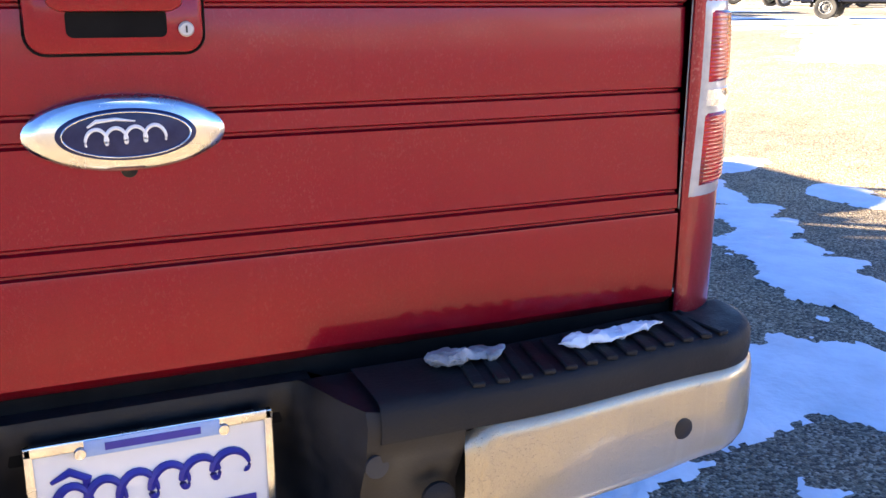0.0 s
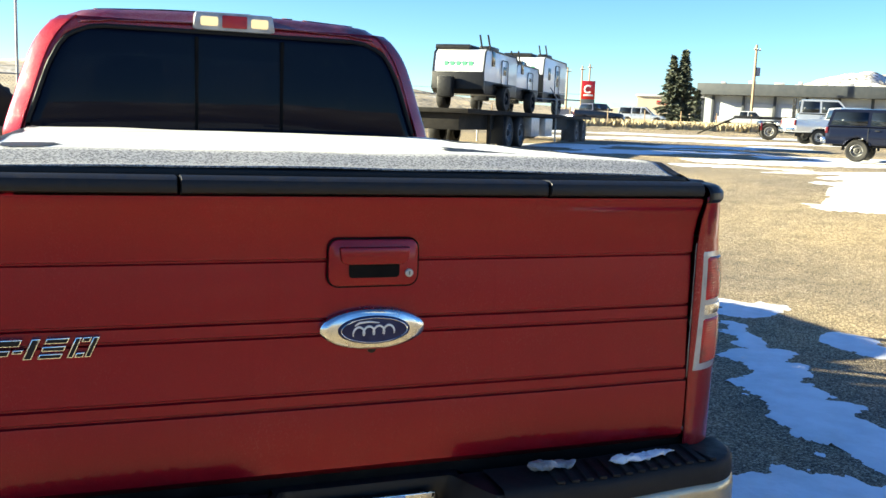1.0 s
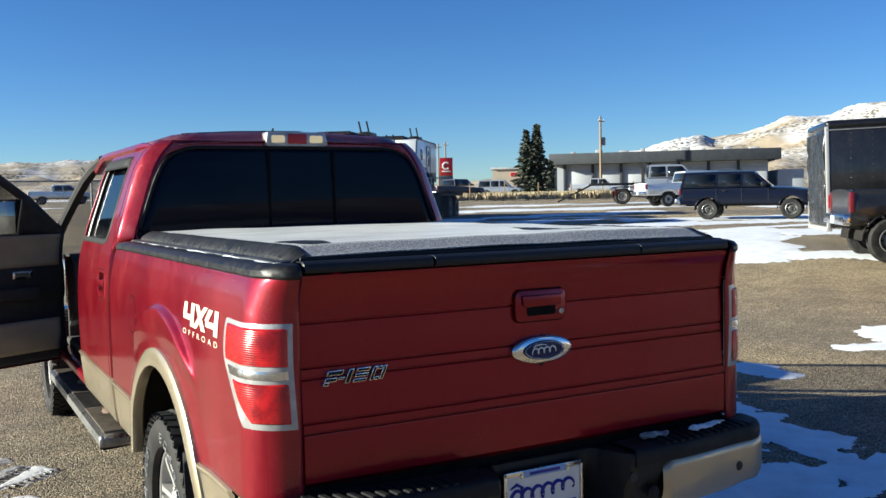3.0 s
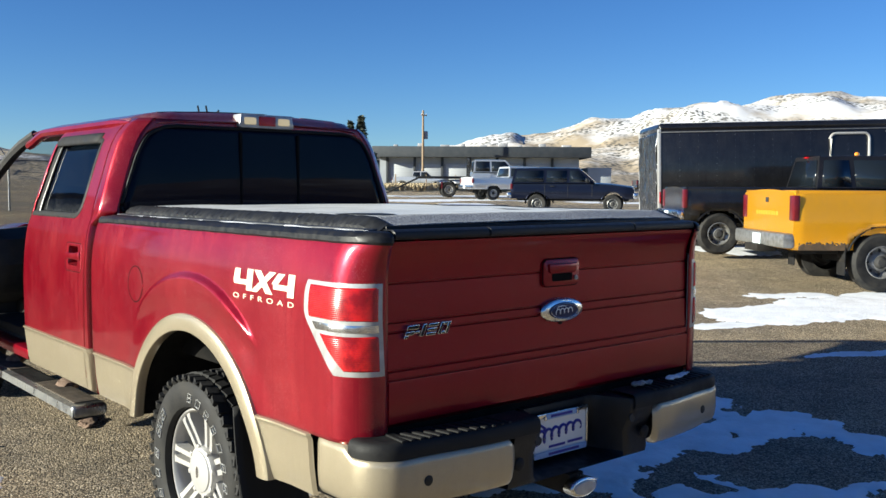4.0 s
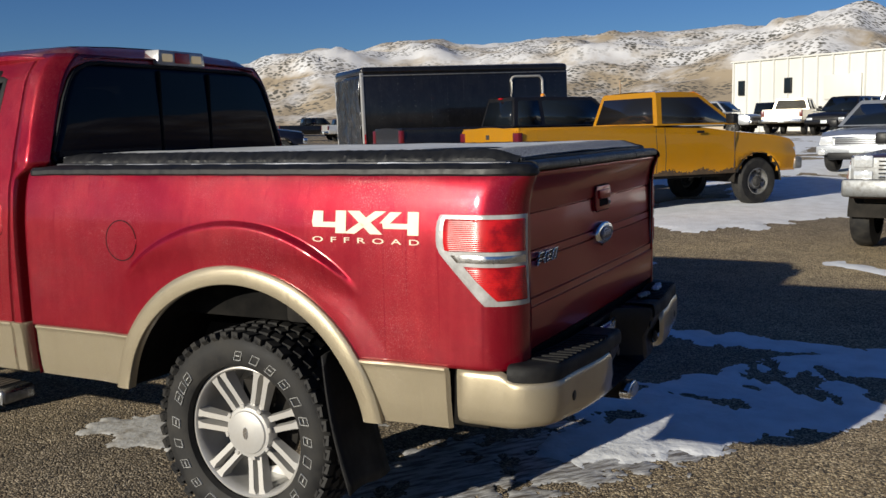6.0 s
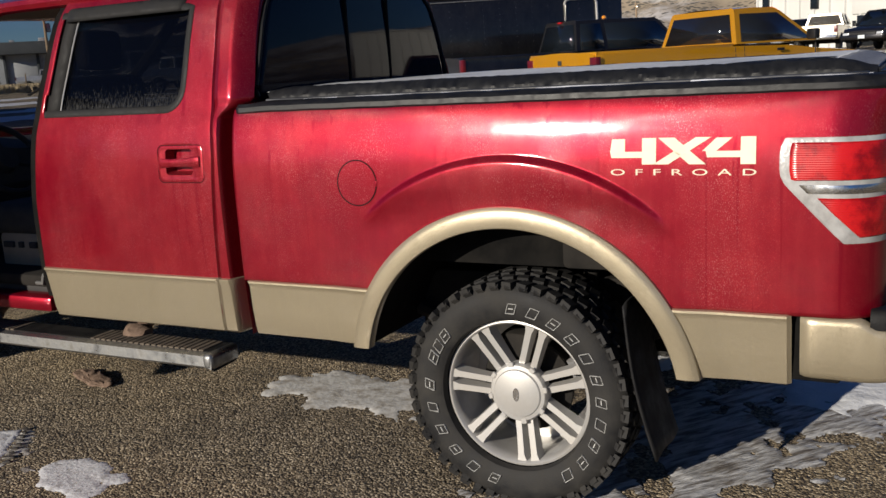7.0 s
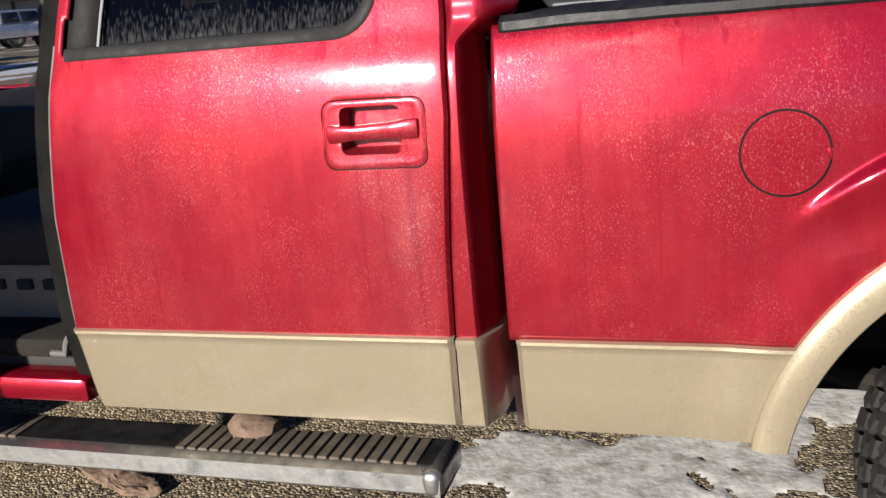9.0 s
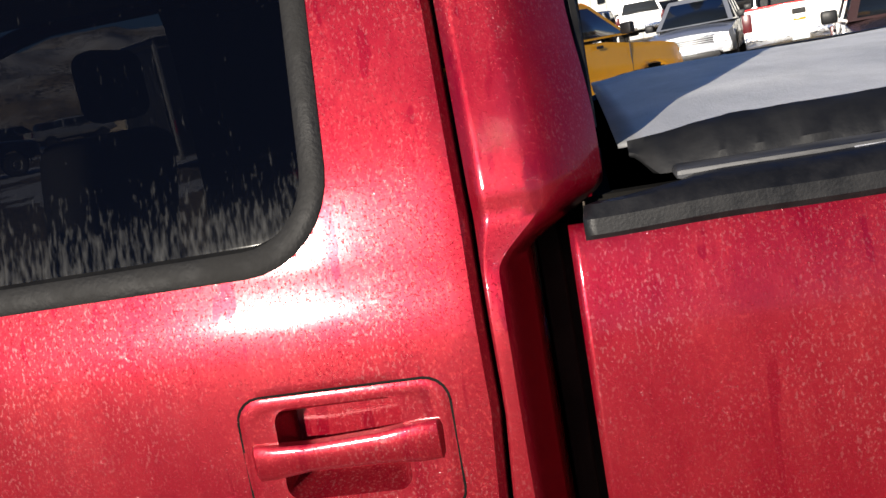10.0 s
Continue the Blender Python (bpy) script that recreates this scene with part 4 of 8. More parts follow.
# wheels: tyre with tread blocks and pale sidewall marks, five twin spokes, round centre cap
def build_wheel(name, m):
    """Wheel about its own z as the axle, outer face to +z."""
    half = 0.143
    prof = [(0.262, half - 0.035), (0.268, half - 0.012), (0.285, half - 0.002), (0.33, half + 0.004), (0.36, half - 0.002), (0.380, half - 0.016), (0.392, half - 0.030), (0.392, -half + 0.03), (0.38, -half + 0.016),
            (0.33, -half), (0.27, -half + 0.02)]
    wheel = thing(name, "", "", m)
    wheel.parent = truck
    tyre = part("tyre", lathe(prof, 64, caps=False), TYRE, wheel, "dusty all-terrain tyre with pale sidewall marks")
    tread = bmesh.new()
    for k in range(46):
        a = math.tau * k / 46
        for row, (z, w, sh, hgt) in enumerate(((0.119, 0.045, 0.0, 0.002), (0.064, 0.042, 0.5, 0.007), (0.0, 0.036, 0.0, 0.008), (-0.064, 0.042, 0.5, 0.007), (-0.119, 0.045, 0.0, 0.002))):
            b = a + sh * math.tau / 46
            rm = Matrix.Rotation(b, 4, "Z") @ Matrix.Translation((0.388 + hgt, 0, z)) @ Matrix.Rotation(0.25 * (1 if row % 2 else -1), 4, "X")
            box(-0.010, 0.010, -0.0185, 0.0185, -w / 2, w / 2, 0.0, tread, rm)
        rm = Matrix.Rotation(a, 4, "Z") @ Matrix.Translation((0.376, 0, 0.131)) @ Matrix.Rotation(radians(-40), 4, "Y")
        box(-0.016, 0.016, -0.012 - 0.006 * (k % 2), 0.012, -0.006, 0.006, 0.0, tread, rm)
    part("tread", tread, TYRE, tyre, smooth=False)
    rimbm = lathe([(0.200, -0.10), (0.235, -0.10), (0.240, 0.06), (0.246, 0.098), (0.252, 0.104), (0.260, 0.102), (0.262, 0.09), (0.256, -0.12), (0.2, -0.12)], 64, caps=False)
    rim = part("rim", rimbm, ALLOY, wheel, "silver alloy rim with twin spokes")
    for k in range(7):
        sp = bmesh.new()
        for d in (-1, 1):
            mm = Matrix.Rotation(math.tau * k / 7 - radians(18.8), 4, "Z") @ Matrix.Translation((0, d * 0.0195, 0)) @ Matrix.Rotation(d * radians(1.2), 4, "Z")
            pts = [(0.055, -0.0155), (0.15, -0.0140), (0.222, -0.0150), (0.249, -0.024), (0.249, 0.024), (0.222, 0.0150), (0.15, 0.0140), (0.055, 0.0155)]
            lo = [sp.verts.new(mm @ Vector((x, y, 0.045))) for x, y in pts]
            hi = [sp.verts.new(mm @ Vector((x, y * 0.74, 0.084 - 0.012 * (x < 0.1) + 0.012 * (x > 0.2)))) for x, y in pts]
            sp.faces.new(hi)
            for i in range(8):
                j = (i + 1) % 8
                sp.faces.new((lo[i], lo[j], hi[j], hi[i]))
        bmesh.ops.recalc_face_normals(sp, faces=sp.faces)
        part("spoke", sp, ALLOY, rim)
    cap = part("centre_cap", lathe([(0.104, 0.05), (0.104, 0.086), (0.098, 0.096), (0.086, 0.098), (0.082, 0.104), (0.055, 0.110), (0.0, 0.112)], 40), ALLOY, wheel, "round silver centre cap")
    logo = bmesh.new()
    loop = [logo.verts.new((0.024 * math.cos(math.tau * i / 24), 0.011 * math.sin(math.tau * i / 24), 0.1135)) for i in range(24)]
    low = [logo.verts.new((v.co.x, v.co.y, 0.110)) for v in loop]
    logo.faces.new(loop)
    for i in range(24):
        logo.faces.new((low[i], low[(i + 1) % 24], loop[(i + 1) % 24], loop[i]))
    part("cap_mark", logo, CHROME, cap)
    for k in range(8):
        part("cap_notch", box(-0.008, 0.008, -0.010, 0.010, 0.09, 0.100, 0.002, None, Matrix.Rotation(math.tau * k / 8 + 0.2, 4, "Z") @ Matrix.Translation((0.102, 0, 0)), 1), ALLOY, cap)
    # raised pale outlines on the sidewall, drawn as plain slanted frames
    letters = bmesh.new()
    rnd = random.Random(3)
    for start, count, pitch in ((-2, 11, 14.1), (165, 6, 15.6), (68, 3, 8.8)):
        for i in range(count):
            a = radians(start - i * pitch)
            mm = Matrix.Rotation(a, 4, "Z") @ Matrix.Translation((0.312, 0, half + 0.0035)) @ Matrix(((1, 0, 0, 0), (-0.28, 1, 0, 0), (0, 0, 1, 0), (0, 0, 0, 1)))
            w, h, t = 0.0150 + 0.003 * rnd.random(), 0.0175, 0.0012
            bars = [(-h, h, -w, -w + t), (-h, h, w - t, w), (-h, -h + t, -w, w), (h - t, h, -w, w)]
            if i % 3 != 1:
                bars.append((-t, t, -w * 0.5, w * 0.6))
            for u0, u1, v0, v1 in bars:
                box(u0, u1, v0, v1, -0.003, 0.0022, 0, letters, mm)
    tagged(part("sidewall_mark", letters, mat("pale_rubber", (0.62, 0.62, 0.60), 0.6, color2=(0.25, 0.25, 0.24), scale=40), tyre, "pale raised sidewall marks as plain bars", smooth=False), kind="stuff")
    brake = lathe([(0.06, -0.02), (0.165, -0.02), (0.165, 0.0), (0.06, 0.0)], 32)
    box(0.10, 0.19, -0.07, 0.07, -0.05, 0.03, 0.01, brake)
    part("brake", brake, UNDER, wheel)
    return wheel


FRONT_Y = AXLE_Y + 3.985
wheel = build_wheel("wheel", pose(-0.831, AXLE_Y, AXLE_Z - 0.020, 0, -90, 0))
for m in (pose(0.831, AXLE_Y, AXLE_Z - 0.020, 0, 90, 180), pose(-0.831, FRONT_Y, AXLE_Z - 0.020, 0, -90, 0), pose(0.831, FRONT_Y, AXLE_Z - 0.020, 0, 90, 180)):
    copy_thing(wheel, m)

# mud flap, axle, chassis rails, springs and tank under the body
for side in (-1, 1):
    flap = sheet(steps(-0.14, 0.15, 8), steps(0, 1, 14), lambda x, t: (side * (0.835 + x), 0.72 - 0.10 * t + 0.02 * math.sin(3 * t), 0.72 - 0.50 * t + 0.01 * math.sin(x * 20)))
    part("mud_flap", flap, RUBBER, truck, "black rubber mud flap", solid=0.008)
for side in (-1, 1):
    part("frame_rail", box(side * 0.46, side * 0.54, -0.05, 5.9, 0.55, 0.70, 0.01), UNDER, truck)
    part("leaf_spring", tube([(side * 0.56, 0.45, 0.62), (side * 0.58, 0.8, 0.50), (side * 0.58, AXLE_Y, 0.44), (side * 0.58, 1.5, 0.50), (side * 0.56, 1.9, 0.62)], 0.03, 8), UNDER, truck)
    part("shock_absorber", tube([(side * 0.62, AXLE_Y - 0.12, 0.35), (side * 0.55, AXLE_Y - 0.16, 0.78)], 0.028, 10), UNDER, truck)
part("rear_axle", lathe([(0.0, -0.80), (0.045, -0.80), (0.045, -0.13), (0.12, -0.1), (0.16, 0), (0.12, 0.1), (0.045, 0.13), (0.045, 0.80), (0.0, 0.80)], 16, pose(0, AXLE_Y, AXLE_Z, 0, 90, 0)), UNDER, truck)
part("drive_shaft", tube([(0.1, AXLE_Y, AXLE_Z + 0.02), (0.05, 3.2, 0.45)], 0.045, 10), UNDER, truck)
part("exhaust_pipe", tube([(0.45, 3.6, 0.42), (0.62, 2.0, 0.48), (0.70, 0.4, 0.50), (0.86, 0.12, 0.46)], 0.038, 10), UNDER, truck)
part("fuel_tank", box(-0.5, 0.3, 2.0, 3.2, 0.42, 0.62, 0.04), UNDER, truck)
part("floor_pan", box(-0.88, 0.88, 2.3, 4.4, 0.60, 0.66, 0.02), UNDER, truck)
part("engine_cradle", box(-0.6, 0.6, 4.5, 6.0, 0.40, 0.75, 0.05), UNDER, truck)
part("bump_stop", box(-0.86, -0.60, AXLE_Y - 0.52, AXLE_Y - 0.15, 0.80, 0.90, 0.02), UNDER, truck)

# fuel door with its round gap and finger notch
FY, FZ, FR = 1.672, 1.100, 0.081
fuel = bmesh.new()
gap = bmesh.new()
for bm, r0, r1, o in ((fuel, 0.0, FR - 0.002, 0.0040), (gap, FR - 0.0035, FR + 0.0008, 0.0046)):
    rings = []
    for r in ([0.001, r1 * 0.5, r1 * 0.94, r1] if bm is fuel else [r0, r1]):
        ring = []
        for i in range(48):
            y, z = FY + r * math.cos(math.tau * i / 48), FZ + r * math.sin(math.tau * i / 48)
            p = bed_point(-1, y, z, o)
            ring.append(bm.verts.new(p))
        rings.append(ring)
    for a, b in zip(rings, rings[1:]):
        for i in range(48):
            bm.faces.new((b[i], b[(i + 1) % 48], a[(i + 1) % 48], a[i]))
    bmesh.ops.recalc_face_normals(bm, faces=bm.faces)
door = part("fuel_door", fuel, RED, truck, "round red fuel filler door")
part("fuel_gap", gap, NEAR_BLACK, door)
part("fuel_notch", box(-0.9625, -0.956, FY - FR - 0.001, FY - FR + 0.009, FZ - 0.013, FZ + 0.008, 0.002), RED, door)


def text_mesh(words, size, m, width=None, bold=0.0, depth=0.0006, spacing=1.0):
    """Letters of the built-in font as a mesh, placed by m, stretched to a width."""
    c = bpy.data.curves.new("words", "FONT")
    c.body, c.size, c.extrude, c.offset, c.space_character = words, size, depth, bold, spacing
    ob = bpy.data.objects.new("words", c)
    scene.collection.objects.link(ob)
    me = bpy.data.meshes.new_from_object(ob.evaluated_get(bpy.context.evaluated_depsgraph_get()))
    bpy.data.objects.remove(ob)
    bm = bmesh.new()
    bm.from_mesh(me)
    xs = [v.co.x for v in bm.verts]
    k = width / (max(xs) - min(xs)) if width else 1.0
    x0 = min(xs)
    for v in bm.verts:
        v.co.x = (v.co.x - x0) * k
    bmesh.ops.transform(bm, matrix=m, verts=bm.verts)
    return bm


# decal on the bed side, reading towards the rear
face = Matrix(((0, 0, -1, -0.963), (-1, 0, 0, 0.758), (0, 1, 0, 1.160), (0, 0, 0, 1)))
decal = tagged(new("side_decal"), "cream off-road side decal")
decal.parent = truck


def stroke(*pts):
    """One flat stroke of the large figure; u runs rearward, v up."""
    bm = prism([(0.758 - u, 1.160 + v) for u, v in pts], "x", -0.9636, -0.9624)
    bmesh.ops.subdivide_edges(bm, edges=bm.edges, cuts=2)
    for v in bm.verts:
        v.co = Vector(bed_point(-1, v.co.y, v.co.z, 0.0046 + (-0.963 - v.co.x)))
    part("decal_stroke", bm, CREAM, decal, smooth=False)


for u0 in (0.0, 0.285):
    stroke((u0 + 0.004, 0.020), (u0 + 0.140, 0.020), (u0 + 0.140, 0.038), (u0, 0.038))
    stroke((u0, 0.038), (u0 + 0.046, 0.038), (u0 + 0.046, 0.076), (u0 + 0.006, 0.076)) if u0 == 0 else stroke((u0 - 0.01, 0.038), (u0 + 0.03, 0.038), (u0 + 0.075, 0.076), (u0 + 0.03, 0.076))
    stroke((u0 + 0.098, 0.0), (u0 + 0.140, 0.0), (u0 + 0.140, 0.078), (u0 + 0.098, 0.078))
stroke((0.132, 0.0), (0.176, 0.0), (0.300, 0.078), (0.256, 0.078))
stroke((0.146, 0.078), (0.194, 0.078), (0.286, 0.0), (0.238, 0.0))
face2 = Matrix(((0, 0, -1, -0.963), (-1, 0, 0, 0.756), (0, 1, 0, 1.128), (0, 0, 0, 1)))
sub = text_mesh("OFFROAD", 0.026, face2, 0.425, 0.0, spacing=1.9)
for v in sub.verts:
    v.co = Vector(bed_point(-1, v.co.y, v.co.z, 0.0046 + (-0.963 - v.co.x)))
tagged(part("decal_word", sub, CREAM, decal, "cream small lettering", smooth=False), kind="stuff")

# ---- cab ----
BOARD = mat("worn_chrome", (0.36, 0.37, 0.38), 0.26, 0.92, color2=(0.15, 0.145, 0.135), scale=14, detail=8, rough2=0.6, bump=0.0006, bump_scale=60)
CAB = [(0.49, 0.935), (0.60, 0.946), (0.72, 0.953), (0.88, 0.9575), (1.02, 0.959), (1.14, 0.9565), (1.24, 0.949), (1.31, 0.938), (1.37, 0.9195), (1.45, 0.899),
       (1.56, 0.864), (1.66, 0.832), (1.75, 0.798), (1.80, 0.770), (1.84, 0.738), (1.87, 0.705), (1.89, 0.665), (1.905, 0.60)]
Y_BACK, Y_SEAM, Y_DOOR = 2.190, 2.345, 3.330


def cab_w(z):
    return curve(CAB, z)


def seam_y(z):
    """The rear door's back seam, leaning forward with the tail of the cab."""
    return table([(0.5, 2.352), (0.9, 2.336), (1.2, 2.314), (1.4, 2.318), (1.6, 2.327), (1.9, 2.345)], z)


# rear quarter between the door seam and the back of the cab, rounded into the back wall
zq = steps(0.56, 1.32, 24) + steps(1.32, 1.42, 14)[1:] + steps(1.42, 1.88, 20)[1:]
for side in (-1, 1):
    def quarter(u, z):
        y1 = seam_y(z) - 0.006
        ear = smooth_step(1.335, 1.405, z)
        yb = 2.268 + (Y_BACK - 0.012 * smooth_step(1.60, 1.45, z) + 0.012 * smooth_step(1.5, 1.9, z) - 2.268) * ear
        r = 0.026 + 0.036 * ear
        rx = 0.075 - 0.008 * ear
        w = cab_w(z) - 0.006 * ear * smooth_step(1.42, 1.38, z)
        if u < 0.5:
            t = u / 0.5
            return (side * w, y1 + (yb + r - y1) * t, z)
        t = min(1.0, (u - 0.5) / 0.5)
        return (side * (w - rx * t ** 1.35 - max(0.0, u - 1.0) * (1 - ear)), yb + r * (1 - t), z)

    # added near-black block: imitates the shade deep in the cab-to-bed gap
    part("gap_shade_block", box(side * 0.60, side * 0.775, 2.236, 2.262, 0.56, 1.37, 0.004), NEAR_BLACK, truck, "added dark block imitating shade in the gap")
    part("cab_quarter", sheet(steps(0, 0.5, 4) + steps(0.5, 1, 8)[1:] + [1.06, 1.12], zq, quarter), RED, truck, solid=0.004)
    low = [(0.492, -0.05), (0.495, -0.01), (0.506, 0.004), (0.69, 0.007), (0.706, 0.014), (0.719, 0.014), (0.722, 0.0)]

    def quarter_tan(u, k):
        z, o = low[int(k)]
        x, y, z = quarter(u, max(z, 0.49))
        a = min(1.0, max(0.0, u - 0.5) / 0.5) * math.pi / 2
        return (x + side * o * math.cos(a), y - o * math.sin(a), z)

    part("lower_panel", sheet(steps(0, 0.5, 4) + steps(0.5, 1, 8)[1:] + [1.06, 1.12], list(range(len(low))), quarter_tan), TAN, truck, "tan painted lower panel")

# back wall, rear glass with a sliding middle pane, roof
def back_y(z):
    return Y_BACK + 0.012 * smooth_step(1.5, 1.9, z)


def glass_half(z):
    return table([(1.40, 0.79), (1.42, 0.812), (1.45, 0.808), (1.68, 0.728), (1.76, 0.688), (1.80, 0.655), (1.825, 0.61), (1.845, 0.55)], z)


back = sheet([-1, -0.97] + steps(-0.94, 0.94, 30) + [0.97, 1], steps(1.385, 1.88, 30), lambda u, z: (u * (cab_w(z) - 0.066), back_y(z) + 0.004 - 0.012 * (1 - u * u), z),
             lambda u, z: not (1.41 < z < 1.835 and abs(u) * (cab_w(z) - 0.066) < glass_half(z)))
part("cab_back", back, RED, truck, solid=0.006)
rear_glass = part("rear_window", sheet(steps(-1, 1, 30), steps(1.395, 1.85, 14), lambda u, z: (u * (glass_half(z) + 0.012), back_y(z) - 0.004 - 0.012 * (1 - u * u), z)), DARK_GLASS, truck, "dark tinted rear window", solid=0.004)
for x in (-0.155, 0.205):
    part("slider_bar", box(x - 0.007, x + 0.007, back_y(1.6) - 0.024, back_y(1.6) - 0.012, 1.41, 1.825, 0.003), NEAR_BLACK, rear_glass)
edge = bmesh.new()
path = [(-glass_half(z) - 0.006, back_y(z) - 0.006, z) for z in steps(1.41, 1.838, 20)] + [(x, back_y(1.84) - 0.016, 1.845) for x in steps(-0.52, 0.52, 14)] + [(glass_half(z) + 0.006, back_y(z) - 0.006, z) for z in steps(1.838, 1.41, 20)]
tube(path, 0.009, 8, edge)
part("glass_seal", edge, RUBBER, rear_glass)


def roof_z(x, y):
    side_drop = 0.024 * (abs(x) / 0.62) ** 2 + 0.026 * smooth_step(0.58, 0.72, abs(x))
    return 1.937 - side_drop - 0.055 * smooth_step(2.34, 2.184, y) ** 2 - 0.10 * smooth_step(3.6, 4.35, y) ** 1.6


roof = sheet(steps(-1, 1, 40), [2.178, 2.184, 2.194, 2.21, 2.24, 2.28] + steps(2.34, 4.2, 26), lambda u, y: (u * 0.712, y + 0.098 * max(0.0, (abs(u) * 0.712 - 0.60) / 0.112) ** 0.75 * smooth_step(2.6, 2.18, y), roof_z(u * 0.712, y) + 0.004 * (abs(abs(u) - 0.72) < 0.03)))
part("roof", roof, RED_FROST, truck, "red roof with thin frost", solid=0.006)
part("roof_frost", sheet(steps(-0.56, 0.56, 24), steps(2.32, 4.0, 24), lambda x, y: (x, y, roof_z(x, y) + 0.0062 + 0.003 * noise.noise(Vector((x * 6, y * 6, 1)))), lambda x, y: noise.fractal(Vector((x * 3, y * 2, 7)), 1.0, 2.0, 3) > -0.25), SNOW, truck, "thin frost on the roof")

# high brake lamp with two lit cargo lamps
CZ = 1.893
lampbar = part("brake_lamp_bar", prism([(-0.172, CZ - 0.034), (-0.155, CZ - 0.040), (0.155, CZ - 0.040), (0.172, CZ - 0.034), (0.160, CZ + 0.034), (-0.160, CZ + 0.034)], "y", Y_BACK - 0.030, Y_BACK + 0.06, bevel=0.006), CLEAR_LENS, truck, "high brake lamp with lit cargo lamps")
CARGO = lamp_mat("cargo_lamp", (0.55, 0.42, 0.25), 0.30)
for x in (-0.105, 0.105):
    part("cargo_lamp", prism(rounded(x - 0.036, x + 0.036, CZ - 0.022, CZ + 0.016, 0.008), "y", Y_BACK - 0.034, Y_BACK - 0.02, bevel=0.003), CARGO, lampbar)
part("brake_lens", prism(rounded(-0.052, 0.052, CZ - 0.027, CZ + 0.024, 0.006), "y", Y_BACK - 0.034, Y_BACK - 0.02, bevel=0.003), RED_LENS, lampbar)
antenna = tube([(0.2, 3.2, 1.93), (0.2, 3.12, 2.02)], [0.02, 0.006], 8)
part("roof_aerial", antenna, BLACK_PLASTIC, truck)


# doors: one panel with a window opening, tan lower part, seals, glass
def rear_front_y(z):
    return table([(0.49, 3.315), (0.72, 3.335), (1.0, 3.325), (1.37, 3.275), (1.6, 3.245), (1.85, 3.215)], z)


def in_rear_window(y, z):
    """The opening of the rear door's window: rounded lower back corner, slanted back edge."""
    y0 = 2.478
    if z < 1.385 + 0.075:
        d = 1.385 + 0.075 - z
        y0 += 0.075 - math.sqrt(max(0.0, 0.075 ** 2 - d * d))
    return z > 1.385 and y > y0 and z < 1.785 - 0.02 * smooth_step(2.74, 2.48, y) and y < rear_front_y(z) - 0.035


def rear_door(side):
    zs = steps(0.56, 1.36, 30) + steps(1.36, 1.86, 50)[1:]
    us = [0, 0.004, 0.010] + steps(0.02, 0.98, 84) + [0.990, 0.996, 1]

    def yz(u, z):
        a, b = seam_y(z), rear_front_y(z)
        return a + (b - a) * u

    def f(u, z):
        e = min(u, 1 - u)
        y = yz(u, z)
        return (side * (cab_w(z) - 0.012 * (1 - smooth_step(0, 0.011, e))), y, z)

    def keep(u, z):
        y = yz(u, z)
        if in_rear_window(y, z):
            return False
        return not (2.412 < y < 2.555 and 1.125 < z < 1.232)

    d = part("rear_door", sheet(us, zs, f, keep), RED, truck, "red rear door with dusty streaks", solid=0.005)
    prof = [(0.492, -0.05), (0.495, -0.012), (0.503, 0.0), (0.54, 0.005), (0.69, 0.007), (0.704, 0.009), (0.712, 0.015), (0.719, 0.014), (0.722, 0.006), (0.723, -0.004)]
    part("lower_panel", sheet([0, 0.004, 0.012] + steps(0.03, 0.97, 20) + [0.988, 0.996, 1], list(range(len(prof))),
         lambda u, k: (side * (cab_w(prof[int(k)][0]) + prof[int(k)][1] - 0.010 * (1 - smooth_step(0, 0.012, min(u, 1 - u)))), yz(u, prof[int(k)][0]), prof[int(k)][0])), TAN, d, "tan painted lower panel")
    pane = sheet(steps(2.455, 3.235, 20), steps(1.36, 1.80, 12), lambda y, z: (side * (cab_w(z) - 0.020), y, z))
    pane = part("rear_door_glass", pane, DOOR_GLASS, d, "dirty tinted side window", solid=0.004)
    trim = bmesh.new()
    loop = []
    for y in steps(3.235, 2.60, 14):
        loop.append((y, 1.383))
    for a in steps(0, 90, 8):
        loop.append((2.561 - 0.085 * math.sin(radians(a)), 1.468 - 0.085 * math.cos(radians(a))))
    for z in steps(1.50, 1.765, 6):
        loop.append((2.476, z))
    for y in steps(2.50, 3.20, 12):
        loop.append((y, 1.768 + 0.015 * smooth_step(2.48, 2.74, y)))
    strip = [(-0.012, -0.018), (-0.011, 0.003), (-0.006, 0.006), (0.004, 0.007), (0.012, 0.0065), (0.017, 0.004), (0.019, -0.004)]

    def moulding(i, k):
        (ya, za), (yb, zb) = loop[max(0, int(i) - 1)], loop[min(len(loop) - 1, int(i) + 1)]
        d = math.hypot(yb - ya, zb - za)
        o, h = strip[int(k)]
        y, z = loop[int(i)][0] - o * (zb - za) / d, loop[int(i)][1] + o * (yb - ya) / d
        return (side * (cab_w(z) + h), y, z)

    sheet(list(range(len(loop))), list(range(len(strip))), moulding, bm=trim)
    part("window_seal", trim, RUBBER, pane, "black rubber window seal")
    post = sheet([0, 1], steps(1.37, 1.79, 10), lambda u, z: (side * (cab_w(z) - 0.012), rear_front_y(z) - 0.12 + 0.115 * u, z))
    part("door_pillar_trim", post, RUBBER, d, "black pillar trim", solid=0.006)
    part("pillar_bar", tube([(side * (cab_w(z) - 0.004), rear_front_y(z) - 0.125, z) for z in steps(1.38, 1.78, 10)], 0.0035, 6), ALLOY, d)
